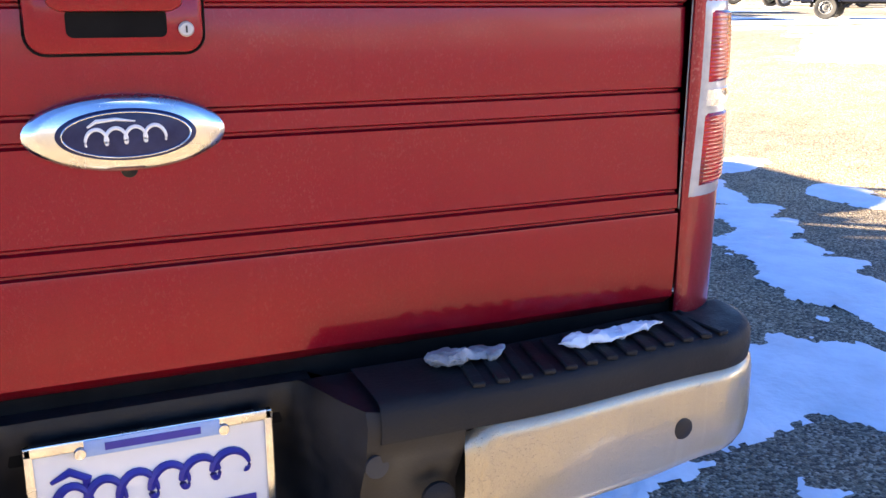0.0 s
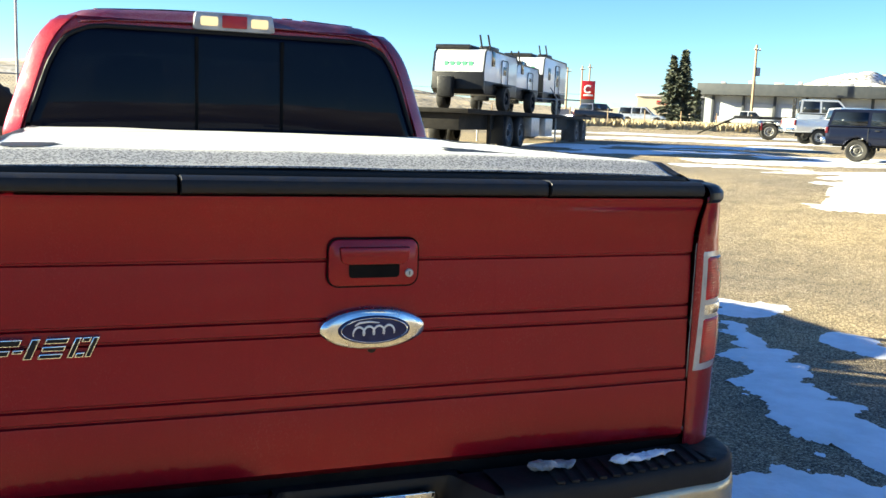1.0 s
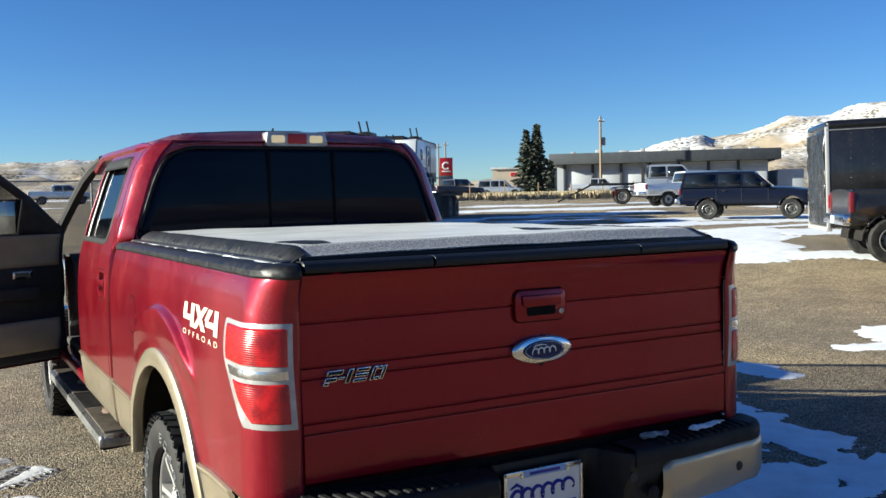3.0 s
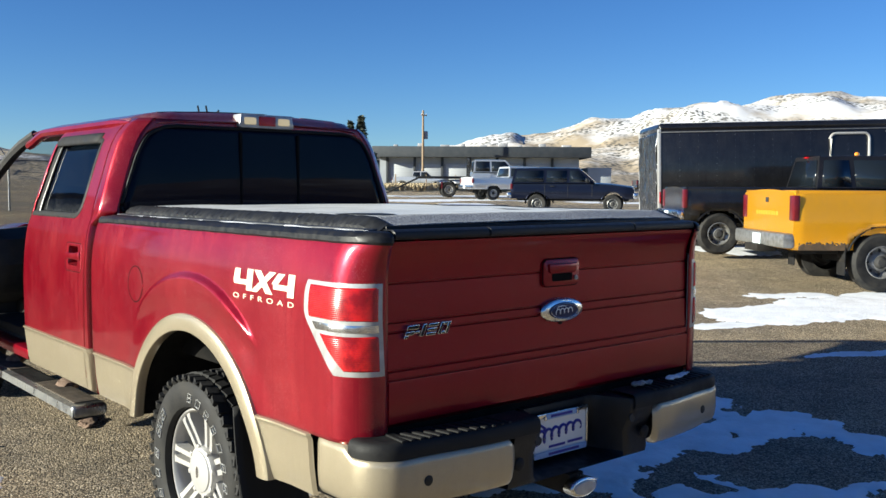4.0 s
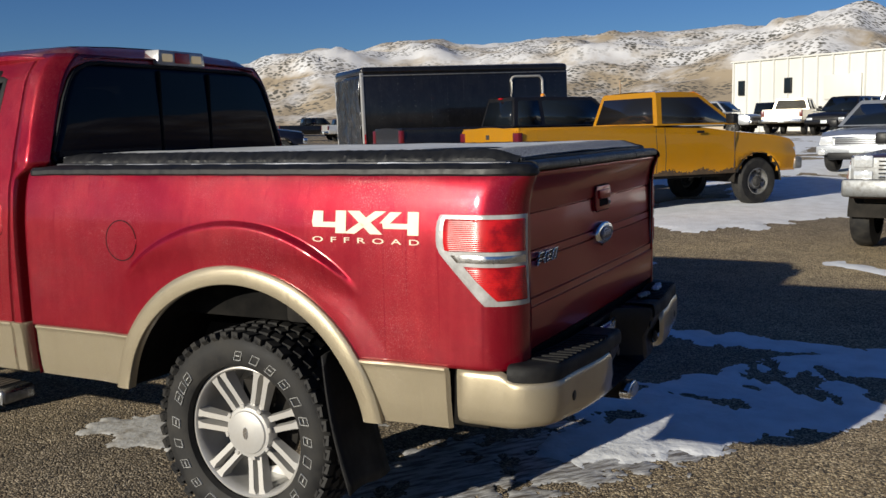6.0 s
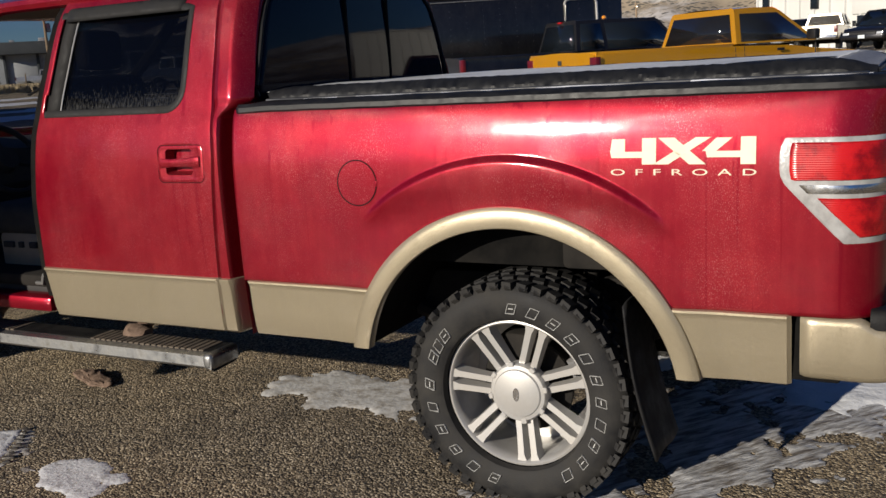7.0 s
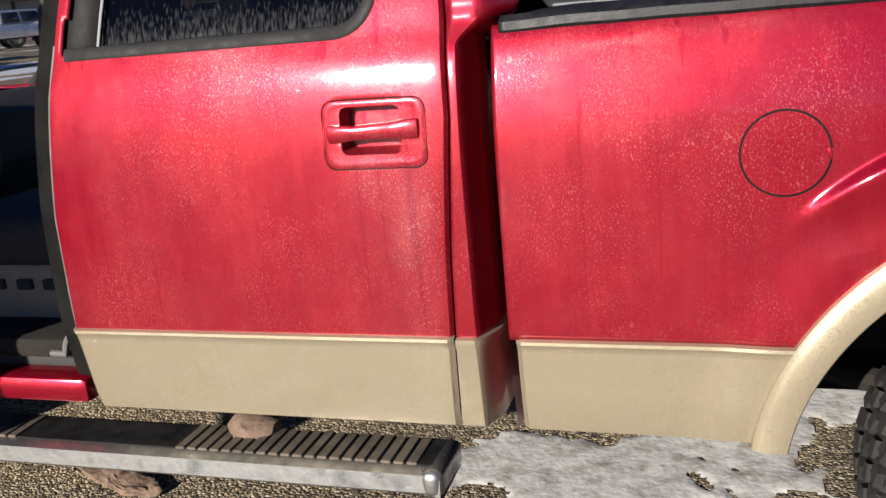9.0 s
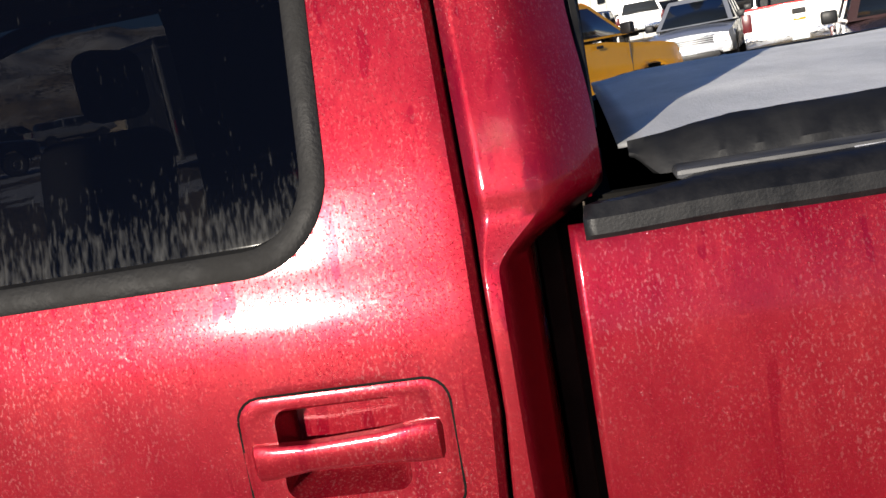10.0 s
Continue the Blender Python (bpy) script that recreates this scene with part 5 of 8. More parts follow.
    visor = sheet(steps(2.50, 3.19, 16), steps(0, 1, 5), lambda y, t: (side * (cab_w(1.80) + 0.006 + 0.035 * t - 0.03 * (1 - smooth_step(0, 0.06, min(y - 2.50, 3.19 - y)))), y, 1.812 - 0.055 * t * t))
    part("window_visor", visor, RUBBER, d, "dark plastic rain visor", solid=0.005)
    # handle: bezel, two finger cups, lever
    hb = bmesh.new()
    outer = rounded(2.362, 2.592, 1.098, 1.243, 0.026)
    inner = rounded(2.370, 2.584, 1.106, 1.235, 0.022)
    for ring_a, ring_b in ((outer, inner),):
        va = [hb.verts.new((side * (cab_w(z) + 0.0022), y, z)) for y, z in ring_a]
        vb = [hb.verts.new((side * (cab_w(z) + 0.005), y, z)) for y, z in ring_b]
        vc = [hb.verts.new((side * (cab_w(z) + 0.0035), 2.481 + (y - 2.481) * 0.93, 1.1715 + (z - 1.1715) * 0.90)) for y, z in ring_b]
        cup = rounded(2.415, 2.552, 1.128, 1.229, 0.016)
        vd = [hb.verts.new((side * (cab_w(z) + 0.003), y, z)) for y, z in cup]
        ve = [hb.verts.new((side * (cab_w(z) - 0.042), 2.483 + (y - 2.483) * 0.86, 1.184 + (z - 1.184) * 0.80)) for y, z in cup]
        groove = tube([(side * (cab_w(z) + 0.0012), y, z) for y, z in outer + outer[:1]], 0.0022, 6)
        rows = [va, vb, vc, vd, ve]
        for p, q in zip(rows, rows[1:]):
            for i in range(len(p)):
                j = (i + 1) % len(p)
                hb.faces.new((p[i], p[j], q[j], q[i]))
        hb.faces.new(ve)
    bmesh.ops.recalc_face_normals(hb, faces=hb.faces)
    hb = part("handle_bezel", hb, RED, d, "red door handle surround")
    # dark tube in place of a cut groove, for its line of shade
    part("handle_shadow_gap", groove, NEAR_BLACK, hb)
    lever = bmesh.new()
    pts = [(2.372, 1.160, 1.198, 0.000), (2.379, 1.158, 1.200, 0.010), (2.40, 1.158, 1.200, 0.013), (2.44, 1.160, 1.194, 0.011), (2.52, 1.160, 1.190, 0.011), (2.556, 1.156, 1.192, 0.013), (2.578, 1.154, 1.194, 0.010), (2.586, 1.157, 1.191, 0.000)]
    rows = []
    for y, z0, z1, o in pts:
        w = cab_w((z0 + z1) / 2)
        rows.append([lever.verts.new((side * (w + o - 0.016), y, z0)), lever.verts.new((side * (w + o - 0.004), y, z0)), lever.verts.new((side * (w + o), y, z0 + 0.006)), lever.verts.new((side * (w + o), y, z1 - 0.006)),
                     lever.verts.new((side * (w + o - 0.004), y, z1)), lever.verts.new((side * (w + o - 0.016), y, z1))])
    for p, q in zip(rows, rows[1:]):
        for i in range(6):
            lever.faces.new((p[i], p[(i + 1) % 6], q[(i + 1) % 6], q[i]))
    lever.faces.new(rows[0])
    lever.faces.new(rows[-1])
    bmesh.ops.recalc_face_normals(lever, faces=lever.faces)
    part("door_handle", lever, RED, hb, "red pull handle")
    return d


for side in (-1, 1):
    rear_door(side)
    # front of the cab: sill, pillars, front fender
    part("sill", box(side * 0.942, side * 0.80, 3.345, 4.62, 0.505, 0.575, 0.02), RED_DARKER, truck)
    part("sill", box(side * 0.915, side * 0.80, Y_SEAM, 3.345, 0.535, 0.575, 0.01), UNDER, truck)
    pillar = sheet(steps(0.56, 1.83, 30), [0, 1], lambda z, u: (side * (cab_w(z) - 0.035 - 0.05 * u), rear_front_y(z) + 0.02, z))
    part("door_pillar", pillar, NEAR_BLACK, truck, solid=0.09)
    part("windshield_pillar", tube([(side * (cab_w(z) - 0.03), table([(1.2, 4.92), (1.38, 4.68), (1.6, 4.34), (1.8, 4.02), (1.9, 3.85)], z), z) for z in steps(1.15, 1.86, 12)], 0.035, 8), DARK, truck, "dark trimmed windshield pillar")
    part("roof_rail", tube([(side * cab_w(1.86), y, 1.858 - 0.07 * smooth_step(3.6, 4.0, y)) for y in steps(2.30, 3.95, 16)], [0.006, 0.020] + [0.028] * 15, 8), RED, truck)

    def front_fender(y, z):
        r = math.hypot(y - FRONT_Y, z - AXLE_Z)
        bul = 0.025 * smooth_step(0.8, 0.7, r)
        return (side * (half_width(min(z, 1.2)) + bul - 0.12 * smooth_step(5.8, 6.15, y) - 0.06 * smooth_step(1.05, 1.22, z)), y, z)

    part("front_fender", sheet(steps(4.64, 6.15, 60), steps(0.55, 1.22, 26), front_fender, lambda y, z: math.hypot(y - FRONT_Y, z - AXLE_Z) > 0.55), RED, truck, solid=0.006)
    part("running_board", sheet([2.392, 2.398] + steps(2.42, 4.53, 60) + [4.555, 4.57], list(range(8)),
         lambda y, k: (side * [0.83, 0.83, 0.845, 0.975, 1.004, 1.008, 0.990, 0.84][int(k)], y, [0.375, 0.41, 0.417, 0.417, 0.407, 0.366, 0.352, 0.360][int(k)] - 0.01 * (min(y - 2.392, 4.57 - y) < 0.01))), BOARD, truck, "worn chrome running board with ribbed black tread")
    part("board_end", box(side * 0.828, side * 1.010, 2.386, 2.440, 0.348, 0.419, 0.022, segments=5), BOARD, truck, "worn chrome end cap")
hood = sheet(steps(-0.84, 0.84, 24), steps(4.80, 6.15, 20), lambda x, y: (x, y, 1.24 - 0.05 * (abs(x) / 0.84) ** 3 - 0.10 * smooth_step(4.7, 6.15, y) ** 2 + 0.02 * (abs(x) < 0.5)))
part("hood", hood, RED, truck, solid=0.006)
part("grille", box(-0.70, 0.70, 6.10, 6.17, 0.72, 1.12, 0.03), CHROME, truck)
part("front_bumper", box(-0.95, 0.95, 6.05, 6.28, 0.46, 0.70, 0.06), CHROME, truck)
part("windshield", sheet(steps(-1, 1, 16), steps(1.20, 1.845, 10), lambda u, z: (u * (cab_w(z) - 0.05), table([(1.2, 4.95), (1.38, 4.71), (1.6, 4.38), (1.85, 3.98)], z) + 0.06 * (1 - u * u), z)), CLEAR_GLASS, truck, "clear windshield", solid=0.005)

# open front door on the left, hinged at its front edge
HINGE, OPEN = Vector((-0.915, 4.63)), radians(62)
ALONG, OUT = Vector((-math.sin(OPEN), -math.cos(OPEN))), Vector((-math.cos(OPEN), math.sin(OPEN)))


def door_at(d, o, z):
    """A point of the open door: d from the hinge, o outward."""
    p = HINGE + ALONG * d + OUT * (o + cab_w(z) - 0.955)
    return (p.x, p.y, z)


def door_top(d):
    return table([(0.0, 1.40), (0.06, 1.44), (0.3, 1.63), (0.55, 1.78), (0.75, 1.83), (1.0, 1.845), (1.13, 1.845)], d)


front_door = part("front_door", sheet(steps(0, 1.20, 40), steps(0.50, 1.385, 20), lambda d, z: door_at(d, 0.0, z)), RED, truck, "open red front door with beige inner trim", solid=0.006)
inner = sheet(steps(0.02, 1.18, 30), steps(0.51, 1.38, 30), lambda d, z: door_at(d, -0.085 - 0.02 * smooth_step(0.9, 0.98, z) * smooth_step(1.2, 1.1, z), z))
part("inner_panel", inner, DARK, front_door, "dark inner door shell", solid=0.004)
part("door_edge", sheet(steps(0.50, 1.385, 20), [0.0, -0.085], lambda z, o: door_at(1.20, o, z)), RED_DARKER, front_door, solid=0.004)
part("door_bottom", sheet(steps(0, 1.20, 20), [0.0, -0.085], lambda d, o: door_at(d, o, 0.50)), RED_DARKER, front_door, solid=0.004)
part("upper_trim", sheet(steps(0.06, 1.08, 24), steps(1.16, 1.375, 8), lambda d, z: door_at(d, -0.098, z)), BEIGE, front_door, "beige upper door trim", solid=0.006)
part("map_pocket", sheet(steps(0.10, 0.74, 18), steps(0.58, 0.80, 8), lambda d, z: door_at(d, -0.115 - 0.03 * smooth_step(0.58, 0.7, z), z)), BEIGE, front_door, "beige map pocket", solid=0.012)
arm = bmesh.new()
sheet(steps(0.25, 1.0, 20), list(range(5)), lambda d, k: door_at(d, [-0.09, -0.15, -0.16, -0.15, -0.09][int(k)], [1.02, 1.02, 1.0, 0.95, 0.93][int(k)]), bm=arm)
part("armrest", arm, DARK, front_door, "dark armrest")
part("inner_handle", sheet(steps(0.28, 0.42, 6), steps(1.085, 1.135, 4), lambda d, z: door_at(d, -0.118, z)), CHROME, front_door, "chrome inner door pull", solid=0.01)
fr = bmesh.new()
tube([door_at(d, -0.03, door_top(d) - 0.02) for d in steps(0.02, 1.18, 24)], 0.03, 8, fr)
tube([door_at(1.18, -0.03, z) for z in steps(1.36, 1.83, 8)], 0.03, 8, fr)
part("window_frame", fr, DARK, front_door, "dark window frame")
part("mirror_trim", sheet(steps(0.04, 0.36, 8), steps(0, 1, 4), lambda d, t: door_at(d, -0.06, 1.37 + (door_top(d) - 1.39) * t)), DARK, front_door, "dark sail panel", solid=0.02)
part("front_door_glass", sheet(steps(0.05, 1.10, 20), steps(0, 1, 8), lambda d, t: door_at(d, -0.035, 1.37 + (door_top(d) - 1.39) * t)), FRONT_GLASS, front_door, "clear side window", solid=0.004)
mirror = bmesh.new()
mm = Matrix.Translation(door_at(0.18, 0.31, 1.45)) @ pose(0, 0, 0, 0, 0, -54)
box(-0.11, 0.11, -0.04, 0.08, -0.11, 0.17, 0.03, mirror, mm, 3)
tube([door_at(0.16, 0.0, 1.40), door_at(0.17, 0.24, 1.40)], 0.025, 8, mirror)
mirror = part("door_mirror", mirror, BLACK_PLASTIC, front_door, "black door mirror")
MIRROR = mat("mirror_glass", (0.75, 0.78, 0.8), 0.02, 1.0)
part("mirror_glass", box(-0.095, 0.095, -0.048, -0.041, -0.095, 0.155, 0.012, None, mm), MIRROR, mirror)

# cabin: floor, dash, wheel, seats, headlining
part("firewall", box(-0.84, 0.84, 4.745, 4.79, 0.56, 1.19, 0.01), DARK, truck)
SEAL_GREY = mat("grey_weatherstrip", (0.085, 0.085, 0.085), 0.55, color2=(0.14, 0.135, 0.13), scale=30)
for side in (-1, 1):
    path = [(side * (cab_w(z) - 0.034), rear_front_y(z) + 0.014, z) for z in steps(1.40, 0.70, 12)]
    foot = rear_front_y(0.70) + 0.014
    path += [(side * 0.905, foot + 0.07 * math.sin(radians(a)), 0.70 - 0.07 * (1 - math.cos(radians(a)))) for a in steps(20, 90, 6)] + [(side * 0.90, foot + 0.12, 0.628)]
    part("weatherstrip", tube(path, 0.009, 8), SEAL_GREY, truck, "grey rubber door weatherstrip")
part("cab_floor", box(-0.86, 0.86, 2.34, 4.90, 0.56, 0.62, 0.02), DARK, truck)
part("dash", sheet(steps(-0.84, 0.84, 16), list(range(6)), lambda x, k: (x, [4.93, 4.52, 4.34, 4.32, 4.42, 4.74][int(k)], [1.20, 1.22, 1.16, 1.00, 0.85, 0.70][int(k)] + 0.03 * math.exp(-((x + 0.4) / 0.2) ** 2) * (k < 3))), DARK, truck, "dark dashboard", solid=0.02)
sw = bmesh.new()
swm = pose(-0.42, 4.16, 1.14, 62)
tube([swm @ Vector((0.19 * math.cos(math.tau * i / 32), 0.19 * math.sin(math.tau * i / 32), 0)) for i in range(33)], 0.016, 8, sw)
for a in (90, 200, 340):
    tube([swm @ Vector((0, 0, -0.02)), swm @ Vector((0.18 * math.cos(radians(a)), 0.18 * math.sin(radians(a)), 0))], 0.018, 6, sw)
lathe([(0.0, -0.03), (0.07, -0.03), (0.06, 0.02), (0.0, 0.025)], 16, swm, sw)
tube([swm @ Vector((0, 0, -0.02)), (-0.42, 4.55, 1.0)], 0.03, 8, sw)
part("steering_wheel", sw, DARK, truck, "dark steering wheel")


def seat(name, x, y, width, rear=False):
    s = part(name, box(x - width / 2, x + width / 2, y, y + 0.52, 0.80, 0.96, 0.05, segments=3), DARK, truck, "dark seat with beige base")
    part("backrest", box(x - width / 2, x + width / 2, -0.07, 0.07, 0.0, 0.62, 0.05, None, pose(0, y + 0.06, 0.92, 10), 3), DARK, s)
    for dx in ((-0.4, 0.4) if rear else (0.0,)):
        part("headrest", box(x + dx - 0.12, x + dx + 0.12, y - 0.13, y - 0.03, 1.56, 1.74, 0.04, segments=3), DARK, s)
    b = part("seat_base", box(x - width / 2 + 0.01, x + width / 2 - 0.01, y + 0.02, y + 0.48, 0.62, 0.82, 0.03), BEIGE, s, "beige seat base")
    if not rear:
        for k, w in enumerate((0.07, 0.03, 0.05, 0.04)):
            part("seat_switch", box(x - width / 2 - 0.004, x - width / 2 + 0.012, y + 0.40 - k * 0.085 - w / 2, y + 0.40 - k * 0.085 + w / 2, 0.745, 0.775, 0.004), DARK, b)


seat("front_seat", -0.46, 3.44, 0.54)
seat("front_seat", 0.46, 3.44, 0.54)
seat("rear_seat", 0.0, 2.46, 1.5, True)
part("headlining", sheet(steps(-0.62, 0.62, 8), steps(2.32, 4.0, 8), lambda x, y: (x, y, roof_z(x, y) - 0.05)), BEIGE, truck)
belt = sheet([0, 1], steps(0.7, 1.5, 8), lambda u, z: (-0.80, 3.22 + 0.045 * u, z))
part("seat_belt", belt, mat("grey_belt", (0.25, 0.25, 0.26), 0.8), truck, solid=0.003)
treads = bmesh.new()
for side in (-1, 1):
    for i in range(70):
        y = 2.452 + i * 0.032
        if y < 3.08 or 3.55 < y < 4.53:
            box(side * 0.850, side * 0.978, y, y + 0.025, 0.416, 0.4235, 0.002, treads, segments=1)
tagged(part("board_tread", treads, DUSTY_MAT, truck, "dusty ribbed step tread", smooth=False), kind="stuff")
for side in (-1, 1):
    part("board_mat", box(side * 0.85, side * 0.976, 2.415, 4.55, 0.412, 0.4195, 0.003, segments=1), RUBBER, truck)
BRACKETS = []
for y in (2.93, 3.9):
    mud = bmesh.new()
    bmesh.ops.create_icosphere(mud, subdivisions=2, radius=0.05, matrix=Matrix.Translation((-0.85, y, 0.425)) @ Matrix.Diagonal((1.2, 1.6, 0.7, 1)))
    tube([(-0.55, y, 0.60), (-0.84, y, 0.41)], 0.03, 8, mud)
    for v in mud.verts:
        v.co += 0.018 * noise.noise_vector(v.co * 22)
    BRACKETS.append(mud)
FROZEN_MUD = mat("frozen_mud", (0.11, 0.07, 0.048), 0.9, color2=(0.22, 0.15, 0.11), scale=30, bump=0.004, bump_scale=60)
for mud in BRACKETS:
    part("board_bracket", mud, FROZEN_MUD, truck, "muddy running board bracket")
for cx, cy, rx, ry, high in ((-0.47, 3.73, 0.055, 0.22, 0.024),):
    bm = bmesh.new()
    bmesh.ops.create_icosphere(bm, subdivisions=4, radius=1.0, matrix=Matrix.Translation((cx, cy, 0.004)) @ pose(0, 0, 0, 0, 0, -20) @ Matrix.Diagonal((rx, ry, high, 1)))
    for v in bm.verts:
        v.co += 0.022 * noise.noise_vector(v.co * 16) + 0.006 * noise.noise_vector(v.co * 60)
    tagged(part("mud_lump", bm, FROZEN_MUD), "lump of frozen reddish mud fallen on the gravel", "mud lump")

# ---- roll-up bed cover, frosted, lying on the bed rails ----
WET = ((-0.69, 0.30, 0.06, 0.20), (0.50, 0.62, 0.09, 0.24))
cover = thing("bed_cover", "frosted black soft roll-up bed cover", "bed cover")


def cover_z(x, y):
    sag = 0.005 * math.sin(y * 4.6 + 0.4) * (1 - (x / 0.8) ** 2) + 0.005 * noise.noise(Vector((x * 3, y * 3, 2)))
    dip = 0.012 * math.exp(-((x - 0.50) / 0.14) ** 2 - ((y - 0.62) / 0.16) ** 2)
    return 1.4365 + 0.004 * (1 - (x / 0.8) ** 2) + sag - dip - 0.026 * smooth_step(0.15, 0.03, y) ** 1.3 - 0.012 * smooth_step(2.02, 2.15, y)


part("cover_sheet", sheet(steps(-0.785, 0.785, 50), [0.135, 0.145] + steps(0.16, 2.155, 60), lambda x, y: (x, y, cover_z(x, y))), FROST, cover, "frosted vinyl sheet", solid=0.004)
part("cover_slope", sheet(steps(-0.785, 0.785, 50), [0.030, 0.036, 0.045, 0.06, 0.08, 0.10, 0.12, 0.135], lambda x, y: (x, y, cover_z(x, y))), SLOPE_FROST, cover, "coarsely frosted rear slope", solid=0.004)
for side in (-1, 1):
    HEM = [(0.768, 0.002), (0.785, 0.004), (0.802, -0.004), (0.818, -0.016), (0.829, -0.028), (0.831, -0.036), (0.824, -0.042), (0.79, -0.044)]

    def roll(y, k):
        x, dz = HEM[int(k)]
        fold = noise.noise(Vector((y * 30 + k * 1.9, k * 0.4, side))) + 0.7 * noise.noise(Vector((y * 66 + k * 2.8, k * 0.6, side + 4)))
        b = 0.0038 * fold * math.sin(math.pi * k / 7)
        top = 1.4375 - 0.024 * smooth_step(0.15, 0.03, y) ** 1.3 - 0.012 * smooth_step(2.02, 2.15, y)
        end = smooth_step(2.145, 2.11, y) * 0.7 + 0.3
        return (side * (0.785 + (x + b - 0.785) * end), y, max(1.394, top + (dz + b) * (end if k > 2 else 1)))

    part("side_hem", sheet(steps(0.032, 2.145, 380), list(range(8)), roll), VINYL, cover, "wrinkled black vinyl hem")
    part("side_rail", box(side * 0.765, side * 0.872, 0.05, 2.105, 1.390, 1.402, 0.006), RAIL_FROST, cover, "frosted black cover rail")
part("tail_bar", box(-0.80, 0.80, 0.024, 0.060, 1.392, 1.412, 0.006), VINYL, cover, "black tail bar")
for side, y0, y1 in ((-1, 0.04, 1.95), (1, 0.1, 1.6)):
    bm = sheet(steps(0, 1, 4), steps(y0, y1, 50), lambda u, y: (side * (0.836 + 0.046 * u), y, 1.4085 + 0.007 * math.sin(math.pi * u) * (0.6 + 0.8 * noise.noise(Vector((y * 5, 0, side))))),
               lambda u, y: noise.noise(Vector((y * 6, u * 2.5, 5))) > -0.30)
    tagged(part("snow_patch", bm, SNOW, None), "thin snow lying on the bed rail", "snow", kind="stuff")
for cx, cy, rx, ry in WET:
    bm = sheet(steps(cx - rx * 1.3, cx + rx * 1.3, 40), steps(cy - ry * 1.3, cy + ry * 1.3, 24), lambda x, y: (x, y, cover_z(x, y) + 0.004),
               lambda x, y: ((x - cx) / rx) ** 2 + ((y - cy) / ry) ** 2 + 0.6 * noise.noise(Vector((x * 12, y * 12, 1))) < 0.85)
    part("thawed_patch", bm, VINYL, cover, "wet thawed black patch")
for clumps, stuff, words in ((((0.60, -0.088, 0.022, 1.6), (0.64, -0.080, 0.028, 1.5), (0.69, -0.070, 0.022, 1.6), (0.73, -0.066, 0.014, 1.5)), SNOW, "melting snow clump on the bumper step"),
                             (((0.40, -0.075, 0.030, 1.4), (0.45, -0.070, 0.024, 1.4)), ICE_DIRTY, "dirty ice crust on the bumper step")):
    ice = bmesh.new()
    for x, y, r, stretch in clumps:
        bmesh.ops.create_icosphere(ice, subdivisions=4, radius=r, matrix=Matrix.Translation((x, y, 0.764)) @ Matrix.Diagonal((stretch, 0.75, 0.28, 1)))
    for v in ice.verts:
        v.co += 0.009 * noise.noise_vector(v.co * 45) + 0.004 * noise.noise_vector(v.co * 130)
    tagged(part("snow_clump", ice, stuff), words, "snow", kind="stuff")

truck.scale = cover.scale = (1.0, 1.0095, 1.0095)

# ---- parked vehicles ----
CAR_GLASS = glass("car_glass", (0.008, 0.011, 0.015), 0.04, 0.90)
STEEL_RIM = mat("steel_rim", (0.30, 0.30, 0.30), 0.4, 0.6, color2=(0.15, 0.145, 0.13), scale=12)
CAR_LAMP = mat("tail_lamp_plastic", (0.12, 0.006, 0.010), 0.3, color2=(0.07, 0.004, 0.008), scale=20)
YELLOW = paint("yellow_paint", (0.78, 0.33, 0.005), (0.82, 0.37, 0.008), (0.42, 0.24, 0.06), 0.45)
NAVY_PAINT = paint("navy_paint", (0.003, 0.004, 0.010), (0.006, 0.008, 0.018), (0.05, 0.05, 0.05), 0.06, coat=0.4, metal=0.2)
BLACK_PAINT = paint("black_paint", (0.006, 0.006, 0.007), (0.015, 0.015, 0.017), (0.10, 0.09, 0.08), 0.30)
WHITE_CAR = paint("white_car_paint", (0.70, 0.70, 0.69), (0.76, 0.76, 0.75), (0.42, 0.38, 0.32), 0.25)
SILVER = paint("silver_paint", (0.36, 0.39, 0.43), (0.5, 0.52, 0.55), (0.3, 0.28, 0.26), 0.3)
TAN_CAR = paint("tan_car_paint", (0.55, 0.48, 0.38), (0.62, 0.55, 0.44), (0.38, 0.33, 0.27), 0.3)
MAROON = paint("maroon_paint", (0.07, 0.035, 0.032), (0.11, 0.06, 0.055), (0.16, 0.13, 0.12), 0.4)
RED_CAR = paint("bright_red_paint", (0.55, 0.012, 0.012), (0.62, 0.02, 0.02), (0.35, 0.25, 0.22), 0.15)
AMBER = mat("amber_lens", (0.75, 0.28, 0.02), 0.2, coat=1.0, color2=(0.6, 0.2, 0.01), scale=30)
HEAD_LENS = mat("headlamp_lens", (0.72, 0.74, 0.75), 0.1, 0.3, color2=(0.5, 0.5, 0.5), scale=50, coat=1.0)
PLATE_MAT = mat("plate_plain", (0.45, 0.55, 0.62), 0.5, color2=(0.7, 0.7, 0.66), scale=12)


